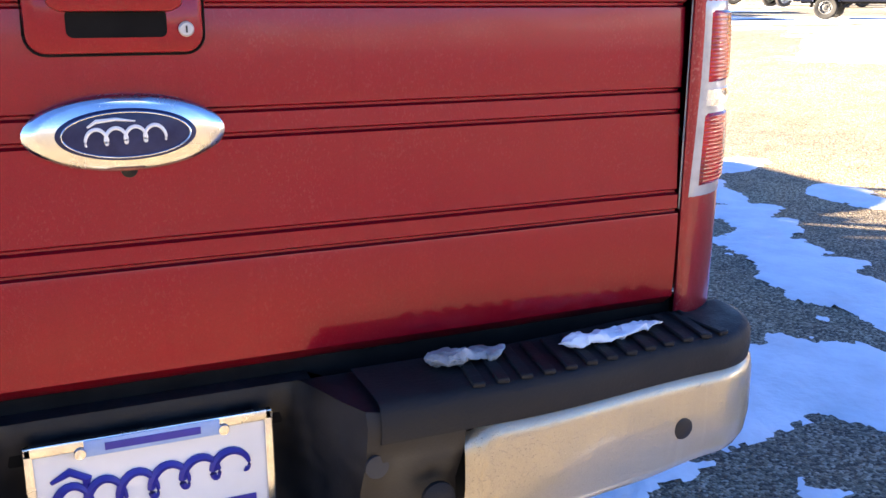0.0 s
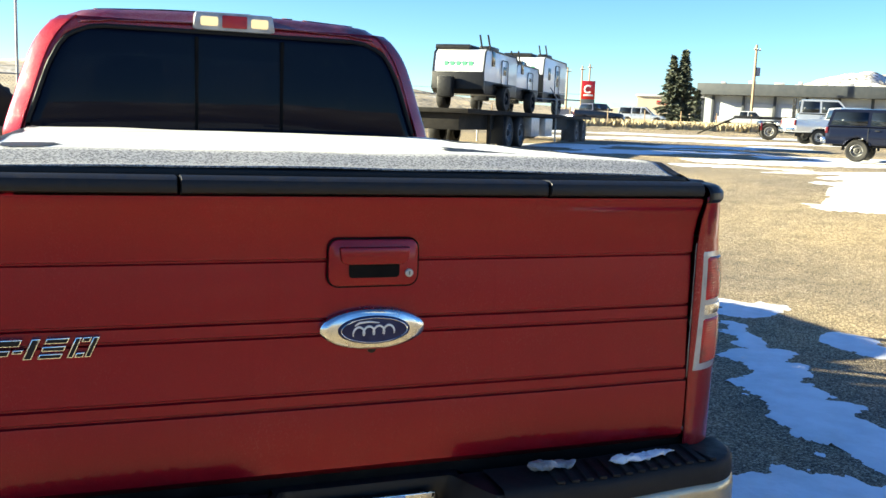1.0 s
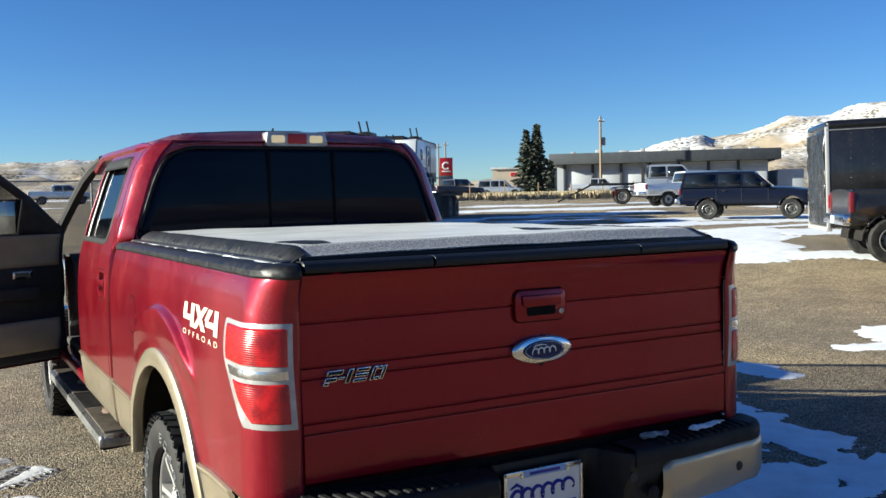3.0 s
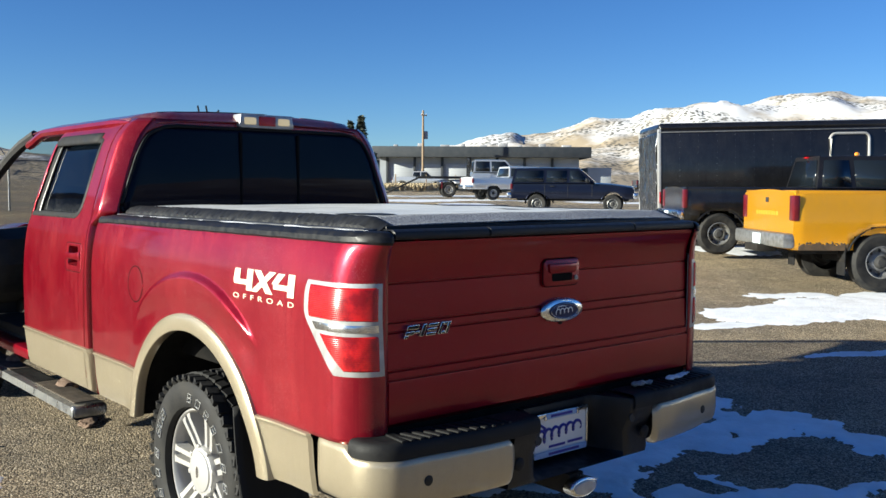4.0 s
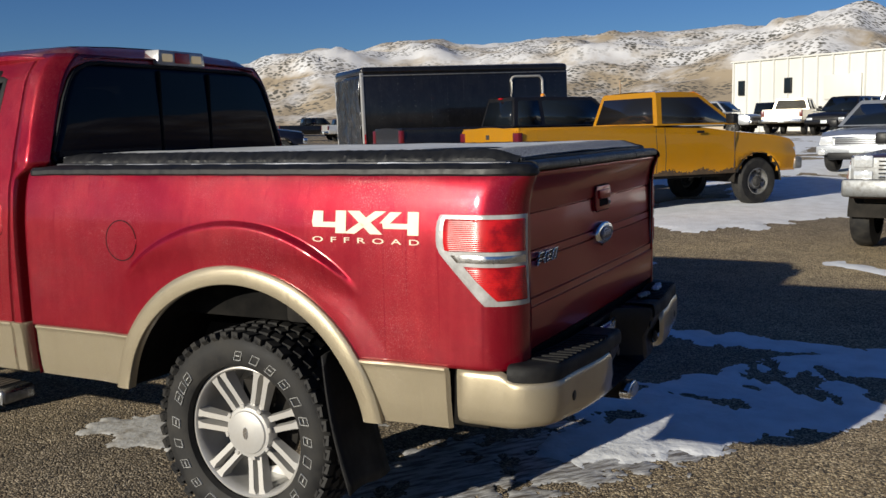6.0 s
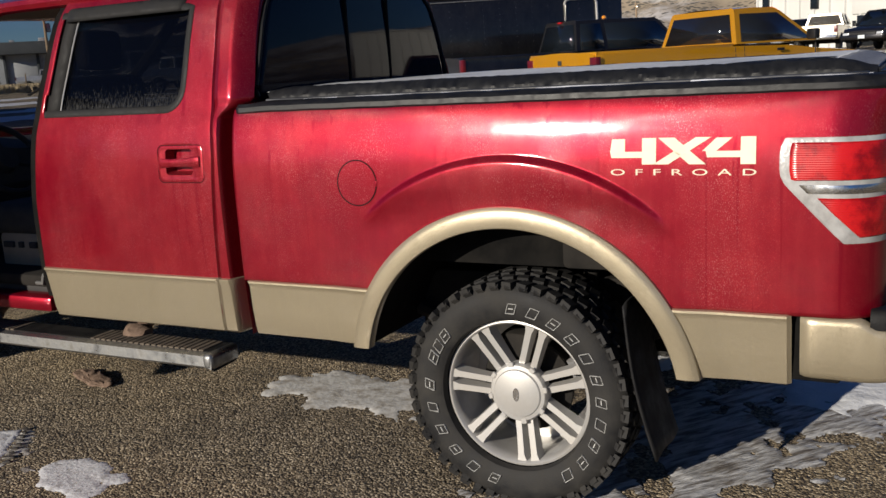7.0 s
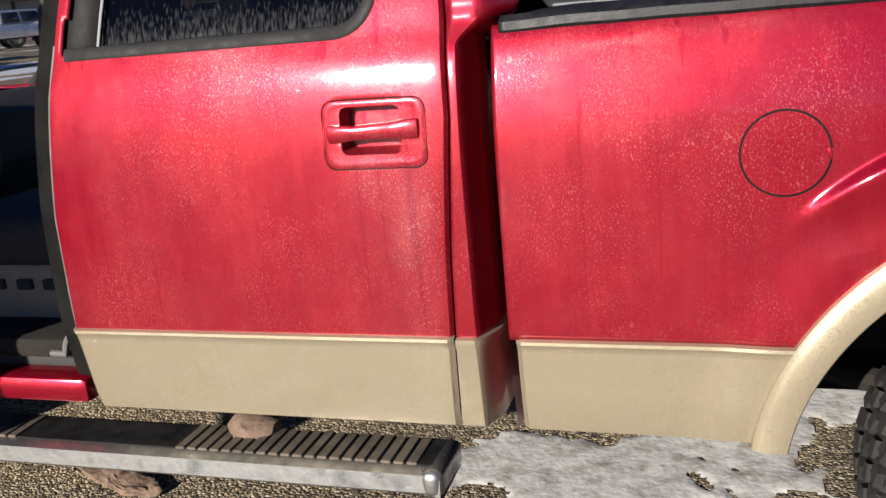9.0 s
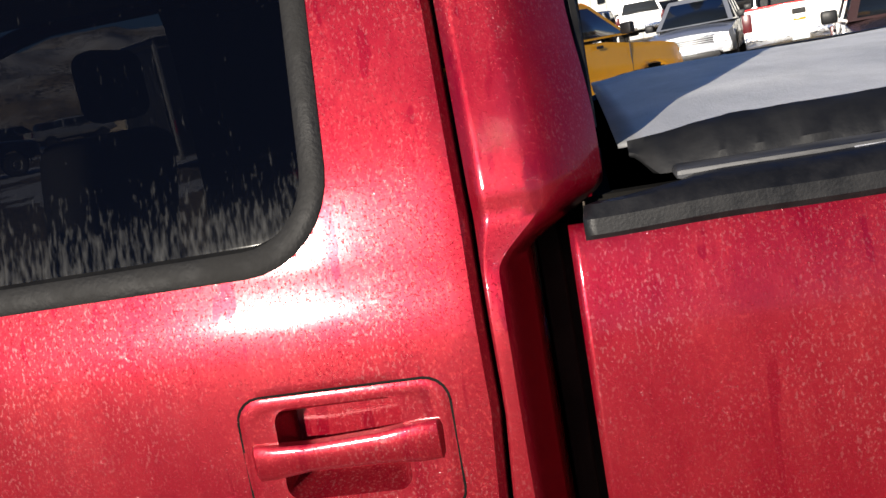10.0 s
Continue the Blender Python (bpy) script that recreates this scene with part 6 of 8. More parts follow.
def road_wheel(parent, x, y, r, rim_mat, width=0.24):
    side = 1 if x > 0 else -1
    m = Matrix.Translation((x, y, r)) @ pose(0, 0, 0, 0, 90 * side, 0)
    h = width / 2
    w = part("wheel", lathe([(r * 0.52, h - 0.02), (r * 0.60, h), (r * 0.88, h + 0.005), (r * 0.97, h - 0.03), (r, h - 0.06), (r, -h + 0.06), (r * 0.95, -h + 0.02), (r * 0.6, -h)], 36, m, caps=False), TYRE, parent, "dusty black tyre")
    part("rim", lathe([(r * 0.55, h - 0.010), (r * 0.52, h - 0.005), (r * 0.49, h - 0.07), (r * 0.38, h - 0.10), (r * 0.28, h - 0.06), (r * 0.22, h - 0.045)], 28, m, caps=False), rim_mat, w)
    part("hub", lathe([(r * 0.23, h - 0.06), (r * 0.22, h - 0.03), (r * 0.15, h - 0.012), (r * 0.13, h + 0.004), (0.0, h + 0.006)], 20, m), DARK, w, "dark hub")
    holes = bmesh.new()
    for k in range(8):
        lathe([(0.0, 0.0), (r * 0.055, 0.0), (r * 0.055, 0.004), (0.0, 0.004)], 8, m @ Matrix.Rotation(math.tau * k / 8, 4, "Z") @ Matrix.Translation((r * 0.40, 0, h - 0.078)), holes)
    tagged(part("rim_hole", holes, DARK, w, smooth=False), kind="stuff")
    return w


def motor_car(name, label, category, m, body_mat, ro, wb, fo, w, r, sill, top, house, bed=None, rim=None, bumper=None, splits=(), two_tone=None, group="", tail=None, grille=False, lights=True):
    """A parked vehicle facing +y with its rear axle at y = 0. top: (y, z) of the body's upper edge; house: (y, z) corners of the cabin,
    rear bottom, rear top, front top, front bottom; bed: (y0, y1) of an open load bed; splits: y of the posts between side windows."""
    car = thing(name, label, category, m, group)
    rim, bumper = rim or STEEL_RIM, bumper or CHROME
    y0, y1 = -ro, wb + fo
    ys = sorted(set([y0, y0 + 0.03, y0 + 0.10] + steps(y0 + 0.16, y1 - 0.25, 46) + [y1 - 0.14, y1 - 0.06, y1]))
    arch = r + 0.075
    mids = 12

    def section(y, k):
        t = table(top, y)
        pinch = 0.06 * smooth_step(y1 - 0.35, y1, y) + 0.03 * smooth_step(y0 + 0.10, y0, y)
        if k <= mids:
            f = k / mids
            z = sill + (t - 0.05 - sill) * f
            ww = w * (0.965 + 0.035 * math.sin(math.pi * min(1, f * 1.15))) - pinch
            return -ww, z
        f = (k - mids) / 4
        return -(w * 0.975 - pinch) * (1 - f) - 0.0, t - 0.05 * (1 - f) ** 2

    def f(y, k):
        if k <= mids + 4:
            x, z = section(y, k)
        else:
            x, z = section(y, 2 * (mids + 4) - k)
            x = -x
        return (x, y, z)

    def keep(y, k):
        kk = k if k < mids + 4 else 2 * (mids + 4) - k
        z = section(y, kk)[1]
        if bed and bed[0] < y < bed[1] and kk > mids + 0.9:
            return False
        return kk > mids or min(math.hypot(y, z - r), math.hypot(y - wb, z - r)) > arch

    body = sheet(ys, list(range(2 * (mids + 4) + 1)), f, keep)
    for ye in (y0, y1):
        ring = [v for v in body.verts if abs(v.co.y - ye) < 1e-5]
        ring.sort(key=lambda v: math.atan2(v.co.z - 0.8, v.co.x))
        body.faces.new(ring)
    bmesh.ops.recalc_face_normals(body, faces=body.faces)
    b = part("body", body, body_mat, car, solid=0.004)
    if bed:
        tub = box(-w + 0.09, w - 0.09, bed[0] + 0.04, bed[1] - 0.02, sill + 0.2, sill + 0.28)
        for s in (-1, 1):
            box(s * (w - 0.05), s * (w - 0.11), bed[0], bed[1], sill + 0.2, table(top, 0) - 0.01, 0.01, tub)
        box(-w + 0.05, w - 0.05, bed[1] - 0.04, bed[1], sill + 0.2, table(top, 0) - 0.01, 0.01, tub)
        box(-w + 0.05, w - 0.05, bed[0] - 0.02, bed[0] + 0.035, sill + 0.2, table(top, 0) - 0.01, 0.01, tub)
        part("bed_liner", tub, body_mat, car)
    for s in (-1, 1):
        for ya in (0, wb):
            a = bmesh.new()
            a0 = math.degrees(math.asin(min(0.9, max(-0.2, (sill - r) / (arch + 0.01)))))
            tube([(s * (w - 0.012), ya + (arch + 0.008) * math.cos(radians(q)), r + (arch + 0.008) * math.sin(radians(q))) for q in steps(a0, 180 - a0, 24)], 0.015, 6, a)
            part("arch_trim", a, body_mat if not two_tone else two_tone, car)
            well = sheet(steps(0, math.pi, 14), [0.25, w - 0.02], lambda q, x: (s * x, ya + (arch + 0.03) * math.cos(q), r + (arch + 0.03) * math.sin(q)))
            part("wheel_well", well, UNDER, car)
            road_wheel(car, s * (w - 0.13), ya, r, rim)
    under = box(-w + 0.2, w - 0.2, y0 + 0.2, y1 - 0.2, sill - 0.06, sill + 0.05, 0.02)
    part("underside", under, UNDER, car)
    # cabin: four slanted sides and a roof, glass set proud of them
    (ya, za), (yb, zb), (yc, zc), (yd, zd) = house
    hw = lambda z: w * 0.93 - (z - za) * 0.33
    cab = sheet(steps(0, 1, 12), list(range(9)), lambda t, k: (
        [-1, -1, -0.97, -0.6, 0, 0.6, 0.97, 1, 1][int(k)] * hw([za, zb - 0.07, zb - 0.015, zb, zb, zb, zb - 0.015, zb - 0.07, za][int(k)]),
        (ya + (yd - ya) * t) if k in (0, 8) else (ya + (yb - ya) * min(1, ([0, .85, .97, 1, 1, 1, .97, .85, 0][int(k)])) + ((yd + (yc - yd) * ([0, .85, .97, 1, 1, 1, .97, .85, 0][int(k)])) - (ya + (yb - ya) * ([0, .85, .97, 1, 1, 1, .97, .85, 0][int(k)]))) * t),
        [za, zb - 0.07, zb - 0.015, zb + 0.005, zb + 0.02, zb + 0.005, zb - 0.015, zb - 0.07, za][int(k)] + (0 if k in (0, 8) else 0.015 * math.sin(math.pi * t))))
    for t in (0.0, 1.0):
        yy = (ya, yb) if t == 0 else (yd, yc)
        ring = [cab.verts.new((x * hw(z), yy[0] + (yy[1] - yy[0]) * (z - za) / (zb - za), z)) for x, z in ((-1, za), (1, za), (1, zb - 0.03), (0.95, zb), (-0.95, zb), (-1, zb - 0.03))]
        cab.faces.new(ring)
    bmesh.ops.recalc_face_normals(cab, faces=cab.faces)
    c = part("cabin", cab, body_mat, car)

    def pane(name, pts):
        bm = bmesh.new()
        bm.faces.new([bm.verts.new(p) for p in pts])
        part(name, bm, CAR_GLASS, c, solid=0.012)

    z_lo, z_hi = za + 0.03, zb - 0.09
    at_y = lambda base, up, z: base + (up - base) * (z - za) / (zb - za)
    posts = [None, *splits, None]
    for s in (-1, 1):
        for i in range(len(posts) - 1):
            def edge(p, first, z):
                if p is None:
                    return at_y(ya, yb, z) + 0.09 if first else at_y(yd, yc, z) - 0.10
                return p + (0.05 if first else -0.05)
            p, q = posts[i], posts[i + 1]
            pane("side_window", [(s * (hw(z_lo) + 0.004), edge(p, True, z_lo), z_lo), (s * (hw(z_lo) + 0.004), edge(q, False, z_lo), z_lo),
                                 (s * (hw(z_hi) + 0.004), edge(q, False, z_hi), z_hi), (s * (hw(z_hi) + 0.004), edge(p, True, z_hi), z_hi)])
        part("door_handle", box(s * (w + 0.0), s * (w + 0.02), (ya + yd) / 2 - 0.08, (ya + yd) / 2 + 0.06, za - 0.13, za - 0.09, 0.008), BLACK_PLASTIC, car)
        part("door_mirror", box(s * (w + 0.01), s * (w + 0.20), yd - 0.32, yd - 0.20, za + 0.01, za + 0.17, 0.03), BLACK_PLASTIC, car)
        for p in (*splits, edge(None, False, za)):
            part("door_seam", box(s * (w - 0.01), s * (w + 0.0035), p - 0.006, p + 0.006, sill + 0.08, za - 0.02), DARK, car)
    for base, up, d, nm in ((ya, yb, -0.006, "rear_window"), (yd, yc, 0.006, "windshield")):
        pane(nm, [(-hw(z_lo) + 0.10, at_y(base, up, z_lo) + d, z_lo), (hw(z_lo) - 0.10, at_y(base, up, z_lo) + d, z_lo), (hw(z_hi) - 0.10, at_y(base, up, z_hi) + d, z_hi), (-hw(z_hi) + 0.10, at_y(base, up, z_hi) + d, z_hi)])
    zb0 = sill + 0.02
    part("rear_bumper", box(-w * 0.97, w * 0.97, y0 - 0.14, y0 + 0.03, zb0, zb0 + 0.20, 0.035), bumper, car)
    part("front_bumper", box(-w * 0.97, w * 0.97, y1 - 0.04, y1 + 0.13, zb0, zb0 + 0.20, 0.035), bumper, car)
    tz = tail or (table(top, y0) - 0.48, table(top, y0) - 0.10)
    fz = table(top, y1) - 0.06
    for s in (-1, 1):
        part("tail_lamp", box(s * (w - 0.17), s * (w + 0.004), y0 - 0.012, y0 + 0.07, tz[0], tz[1], 0.015), CAR_LAMP, car)
        part("headlamp", box(s * (w - 0.36), s * (w - 0.08), y1 - 0.05, y1 + 0.012, fz - 0.22, fz - 0.02, 0.015), HEAD_LENS, car)
    part("number_plate", box(-0.15, 0.15, y1 + 0.13, y1 + 0.138, zb0 + 0.03, zb0 + 0.18, 0.003), PLATE_MAT, car, "plain plate")
    part("number_plate", box(-0.15, 0.15, y0 - 0.152, y0 - 0.142, zb0 + 0.02, zb0 + 0.17, 0.003), PLATE_MAT, car, "plain plate")
    g = part("grille", box(-w + 0.40, w - 0.40, y1 - 0.03, y1 + 0.008, fz - 0.26, fz - 0.02, 0.01), DARK, car)
    for i in range(6):
        z = fz - 0.24 + i * 0.04
        part("grille_bar", box(-w + 0.41, w - 0.41, y1 + 0.004, y1 + 0.016, z, z + 0.014, 0.003), CHROME if grille else bumper, g)
    return car


def heading(x, y, hx, hy):
    """Pose of a vehicle whose rear axle middle is at x, y and whose nose points along hx, hy."""
    return pose(x, y, ground_height(x, y), 0, 0, math.degrees(math.atan2(-hx, hy)))


PICKUP_TOP = [(-1.3, 1.30), (0.95, 1.30), (2.4, 1.27), (2.75, 1.22), (3.3, 1.19), (4.1, 1.12), (4.25, 1.05)]
HX, HY = 0.752, -0.659
LX, LY = -HY, HX

# yellow pickup: regular cab, long bed
YH = Vector((0.775, -0.632)).normalized()
yx, yy = 9.94 + 0.86 * -YH.y, 3.28 + 0.86 * YH.x
yellow = motor_car("pickup_truck", "yellow older single-cab pickup with rusty dirt along its sills", "pickup truck", heading(yx, yy, YH.x, YH.y), YELLOW, 1.20, 3.34, 0.86, 0.98, 0.40, 0.56,
                   [(-1.20, 1.37), (1.28, 1.37), (2.35, 1.34), (2.9, 1.27), (3.65, 1.21), (4.10, 1.13), (4.2, 1.03)], [(1.32, 1.35), (1.42, 1.885), (2.20, 1.885), (2.92, 1.31)], bed=(-1.16, 1.25), tail=(0.95, 1.29), bumper=STEEL_RIM, two_tone=RUBBER)
part("tailgate_latch", box(-0.05, 0.05, -1.213, -1.202, 1.19, 1.26, 0.004), DARK, yellow, "black square latch")
tg = bmesh.new()
for k in range(9):
    box(-0.42 + k * 0.095, -0.36 + k * 0.095, -1.206, -1.201, 1.01, 1.07, 0.002, tg, segments=1)
tagged(part("tailgate_bar", tg, mat("yellow_shadow", (0.55, 0.25, 0.01), 0.5), yellow, "raised plain bars on the tailgate", smooth=False), kind="stuff")
for s in (-1, 1):
    part("sill_dirt", sheet(steps(-1.13, 2.9, 300), steps(0.555, 0.74, 24), lambda y, z: (s * (0.98 * (0.965 + 0.035 * math.sin(math.pi * min(1, max(0, (z - 0.56) / 0.76 * 1.15)))) + 0.004), y, z),
         lambda y, z: (y < -0.45 or 0.46 < y < 2.87) and z < 0.62 + 0.05 * noise.noise(Vector((y * 3, s, 2))) + 0.05 * noise.noise(Vector((y * 30, z * 40, 2))) + 0.03 * (y < 0)), mat("road_dirt", (0.10, 0.062, 0.032), 0.9, color2=(0.05, 0.034, 0.02), scale=12), yellow, "dark grime along the sill", solid=0.003)
    for y in (1.27, 1.44):
        part("door_seam", sheet([y - 0.005, y + 0.005], steps(0.58, 1.31, 16), lambda q, z: (s * (0.98 * (0.965 + 0.035 * math.sin(math.pi * min(1, (z - 0.56) / 0.76 * 1.15))) + 0.0025), q, z)), DARK, yellow, solid=0.002)
    part("mud_flap", box(s * 0.72, s * 0.96, -0.50, -0.485, 0.22, 0.66, 0.004), RUBBER, yellow)
part("tow_hitch", box(-0.25, 0.25, -1.43, -1.15, 0.50, 0.60, 0.01), UNDER, yellow)

# black extended-cab pickup beside the trailer
bx, by = 11.40, 6.93
black = motor_car("pickup_truck", "black extended-cab pickup parked beside the enclosed trailer", "pickup truck", heading(bx, by, HX, HY) @ Matrix.Scale(0.81, 4), BLACK_PAINT, 0.73, 4.55, 0.92, 0.97, 0.43, 0.70,
                  [(-0.80, 1.40), (2.0, 1.40), (4.6, 1.38), (4.75, 1.34), (4.95, 1.28), (5.2, 1.18), (5.47, 1.06)], [(2.00, 1.38), (2.12, 2.05), (4.15, 2.06), (4.75, 1.36)], bed=(-0.68, 1.94), splits=(2.75,), tail=(0.96, 1.34))
part("cab_lamp", box(-0.09, 0.09, 2.08, 2.13, 2.01, 2.045, 0.008), RED_LENS, black)
part("roof_marker", lathe([(0.05, 0), (0.05, 0.04), (0.03, 0.06), (0.0, 0.065)], 12, pose(0.4, 3.0, 2.075)), AMBER, black)

# dark sport-utility with silver flares
suv_h = Vector((0.60, -0.80)).normalized()
motor_car("sport_utility", "dark blue older sport-utility with steel bumper on the snow", "car", heading(22.33, 20.98, suv_h.x, suv_h.y), NAVY_PAINT, 0.95, 2.67, 0.75, 0.86, 0.345, 0.52,
          [(-0.95, 1.10), (2.2, 1.10), (2.6, 1.08), (3.35, 0.98), (3.42, 0.88)], [(-0.93, 1.08), (-0.80, 1.62), (1.45, 1.64), (2.05, 1.08)], splits=(0.28, 1.10), rim=STEEL_RIM, tail=(0.86, 1.06))

# white crew pickup and black flatbed with a silver cab and lowered ramps
wh = Vector((0.93, -0.36)).normalized()
motor_car("pickup_truck", "white dual-wheel crew-cab pickup", "pickup truck", heading(33.9, 35.9, wh.x, wh.y), WHITE_CAR, 1.25, 3.9, 0.95, 1.0, 0.40, 0.62,
          PICKUP_TOP[:-2] + [(4.6, 1.16), (4.85, 1.06)], [(0.98, 1.30), (1.08, 1.90), (2.9, 1.92), (3.45, 1.30)], bed=(-1.2, 0.93), splits=(2.0,), tail=(0.95, 1.22), rim=ALLOY)
flat_h = Vector((0.80, -0.60)).normalized()
flatbed = motor_car("flatbed_truck", "silver crew-cab truck with black flatbed and lowered ramps", "truck", heading(36.6, 42.4, flat_h.x, flat_h.y) @ Matrix.Scale(1.16, 4), SILVER, 0.4, 4.2, 0.95, 1.0, 0.42, 0.70,
                    [(-0.4, 0.95), (1.15, 0.98), (1.3, 1.38), (3.1, 1.36), (3.6, 1.28), (4.9, 1.22), (5.15, 1.1)], [(1.35, 1.38), (1.42, 2.05), (3.1, 2.05), (3.7, 1.36)], splits=(2.3,), rim=ALLOY)
deck = box(-1.15, 1.15, -1.7, 1.2, 1.02, 1.14, 0.02)
part("deck", deck, BLACK_PLASTIC, flatbed, "black steel deck")
rack = bmesh.new()
for x in (-0.7, -0.35, 0.35, 0.7):
    tube([(x, 1.15, 1.1), (x, 1.15, 1.95), (x * 0.9, 1.15, 2.10)], 0.035, 8, rack)
for z in (1.5, 1.8, 2.1):
    tube([(-0.66, 1.15, z), (0.66, 1.15, z)], 0.03, 8, rack)
part("headache_rack", rack, BLACK_PLASTIC, flatbed, "black tube headache rack")
for s in (-1, 1):
    part("ramp", box(s * 0.4, s * 0.95, -3.6, -1.65, -0.02, 0.06, 0.01, None, Matrix.Translation((0, -1.65, 1.02)) @ pose(0, 0, 0, 26) @ Matrix.Translation((0, 1.65, 0))), UNDER, flatbed, "steel loading ramp")

# enclosed black trailer
TX, TY = 12.3, 8.6
trailer = thing("enclosed_trailer", "long black enclosed trailer with silver trim and crumpled rear door", "trailer", heading(TX + 0.94 * LX, TY + 0.94 * LY, HX, HY) @ pose(0, 0, -0.03, 1.4) @ Matrix.Scale(0.75, 4))
part("body", box(-1.25, 1.25, 0.05, 6.25, 0.42, 2.80, 0.05), BLACK_PAINT, trailer)
part("roof_cap", box(-1.262, 1.262, 0.0, 6.27, 2.74, 2.97, 0.11, segments=5), BLACK_PAINT, trailer, "black rounded roof edge")
for s in (-1, 1):
    part("trim_strip", box(s * 1.25, s * 1.272, 0.0, 6.25, 2.725, 2.75, 0.004), STEEL_RIM, trailer, "thin silver trim strip")
part("roof_skin", box(-1.12, 1.12, 0.12, 6.10, 2.965, 2.985, 0.01), SNOW_DIRTY, trailer, "pale roof skin")
crump = mat("crumpled_foil", (0.16, 0.16, 0.165), 0.2, 0.8, color2=(0.03, 0.03, 0.035), scale=2.5, stretch=(1, 1, 0.4), bump=0.04, bump_scale=4, rough2=0.35)
part("rear_door", sheet(steps(-1.1, 1.1, 60), steps(0.5, 2.7, 50), lambda x, z: (x, 0.005 - 0.09 * abs(noise.noise(Vector((x * 3.5 + z * 0.8, z * 1.3, 0)))) - 0.03 * abs(noise.noise(Vector((x * 9, z * 4, 3)))), z)), crump, trailer, "crumpled dark rear ramp door", solid=0.01)
for s in (-1, 1):
    part("corner_trim", box(s * 1.16, s * 1.268, -0.01, 0.07, 0.42, 2.82, 0.012), ALLOY, trailer, "silver corner post")
    part("side_lamp", box(s * 1.255, s * 1.275, 0.02, 0.06, 0.9, 1.2, 0.006), RED_LENS, trailer)
    for k in range(12):
        y = 0.55 + k * 0.48
        rv = bmesh.new()
        for j in range(15):
            bmesh.ops.create_icosphere(rv, subdivisions=1, radius=0.006, matrix=Matrix.Translation((s * 1.252, y, 0.55 + j * 0.15)))
        tagged(part("rivet_row", rv, STEEL_RIM, trailer), kind="stuff")
    frame_pts = rounded(4.42, 5.42, 1.0, 2.62, 0.14)
    fb = bmesh.new()
    tube([(s * 1.262, y, z) for y, z in frame_pts + frame_pts[:1]], 0.035, 8, fb)
    part("door_frame", fb, ALLOY, trailer, "silver side door frame")
    for y in (2.6, 3.45):
        road_wheel(trailer, s * 1.08, y, 0.36, STEEL_RIM)
    part("fender", box(s * 0.95, s * 1.28, 2.1, 3.95, 0.74, 0.80, 0.02), ALLOY, trailer)
part("rear_sill", box(-1.25, 1.25, -0.03, 0.1, 0.34, 0.45, 0.01), ALLOY, trailer)
part("tongue", box(-0.06, 0.06, 6.5, 7.8, 0.42, 0.52, 0.01), UNDER, trailer)
part("jack_stand", box(-0.05, 0.05, 7.2, 7.3, 0.0, 0.9, 0.01), UNDER, trailer)

# old maroon sport-utility facing the lot
OLD_CHROME = mat("dull_chrome", (0.30, 0.31, 0.32), 0.42, 0.85, color2=(0.16, 0.155, 0.15), scale=14, detail=8, rough2=0.6)
jim_h = Vector((-0.98, 0.2)).normalized()
gm = motor_car("sport_utility", "faded maroon older sport-utility with chrome grille and fog lamps", "car", heading(8.35 + 2.75 * 0.98 - 0.15, -2.0 - 2.75 * 0.2 + 0.43, jim_h.x, jim_h.y), MAROON, 1.1, 2.70, 0.72, 1.0, 0.385, 0.62,
               [(-1.1, 1.18), (1.3, 1.18), (1.6, 1.17), (3.3, 1.13), (3.42, 1.08)], [(-1.08, 1.16), (-1.0, 1.80), (0.8, 1.82), (1.30, 1.16)], splits=(0.1,), grille=True, bumper=OLD_CHROME)
part("grille_frame", box(-0.90, 0.90, 3.40, 3.435, 0.72, 1.08, 0.015), OLD_CHROME, gm, "dull chrome grille frame")
for s in (-1, 1):
    for z in (0.80, 0.97):
        part("headlamp", box(s * 0.66, s * 0.86, 3.43, 3.455, z, z + 0.13, 0.012), HEAD_LENS, gm)
    for i in range(7):
        part("grille_bar", box(s * 0.04, s * 0.60, 3.43, 3.452, 0.76 + i * 0.045, 0.775 + i * 0.045, 0.003), DARK, gm)
    part("fog_lamp", box(s * 0.36, s * 0.50, 3.52, 3.60, 0.80, 0.93, 0.03), HEAD_LENS, gm)
part("grille_mark", box(-0.10, 0.10, 3.452, 3.462, 0.88, 0.97, 0.01), RED_LENS, gm, "plain red mark")

# silver crossover and white pickup with a red toolbox
eq_h = Vector((-0.97, 0.24)).normalized()
crossover = motor_car("crossover", "silver crossover with dark grille", "car", heading(22.0, -1.2, eq_h.x, eq_h.y), SILVER, 0.9, 2.75, 0.85, 0.90, 0.36, 0.40,
          [(-0.9, 1.05), (2.0, 1.03), (2.5, 1.00), (3.3, 0.93), (3.6, 0.84)], [(-0.85, 1.02), (-0.35, 1.62), (1.3, 1.66), (2.35, 1.02)], splits=(0.3, 1.1), bumper=SILVER, rim=ALLOY)
part("lower_grille", box(-0.62, 0.62, 3.70, 3.742, 0.30, 0.46, 0.03), BLACK_PLASTIC, crossover, "black lower air intake")
part("grille_surround", box(-0.56, 0.56, 3.60, 3.628, 0.765, 0.800, 0.01), CHROME, crossover)
for s in (-1, 1):
    part("fog_lamp", box(s * 0.66, s * 0.82, 3.68, 3.735, 0.40, 0.52, 0.02), HEAD_LENS, crossover)
wp_h = Vector((0.97, -0.24)).normalized()
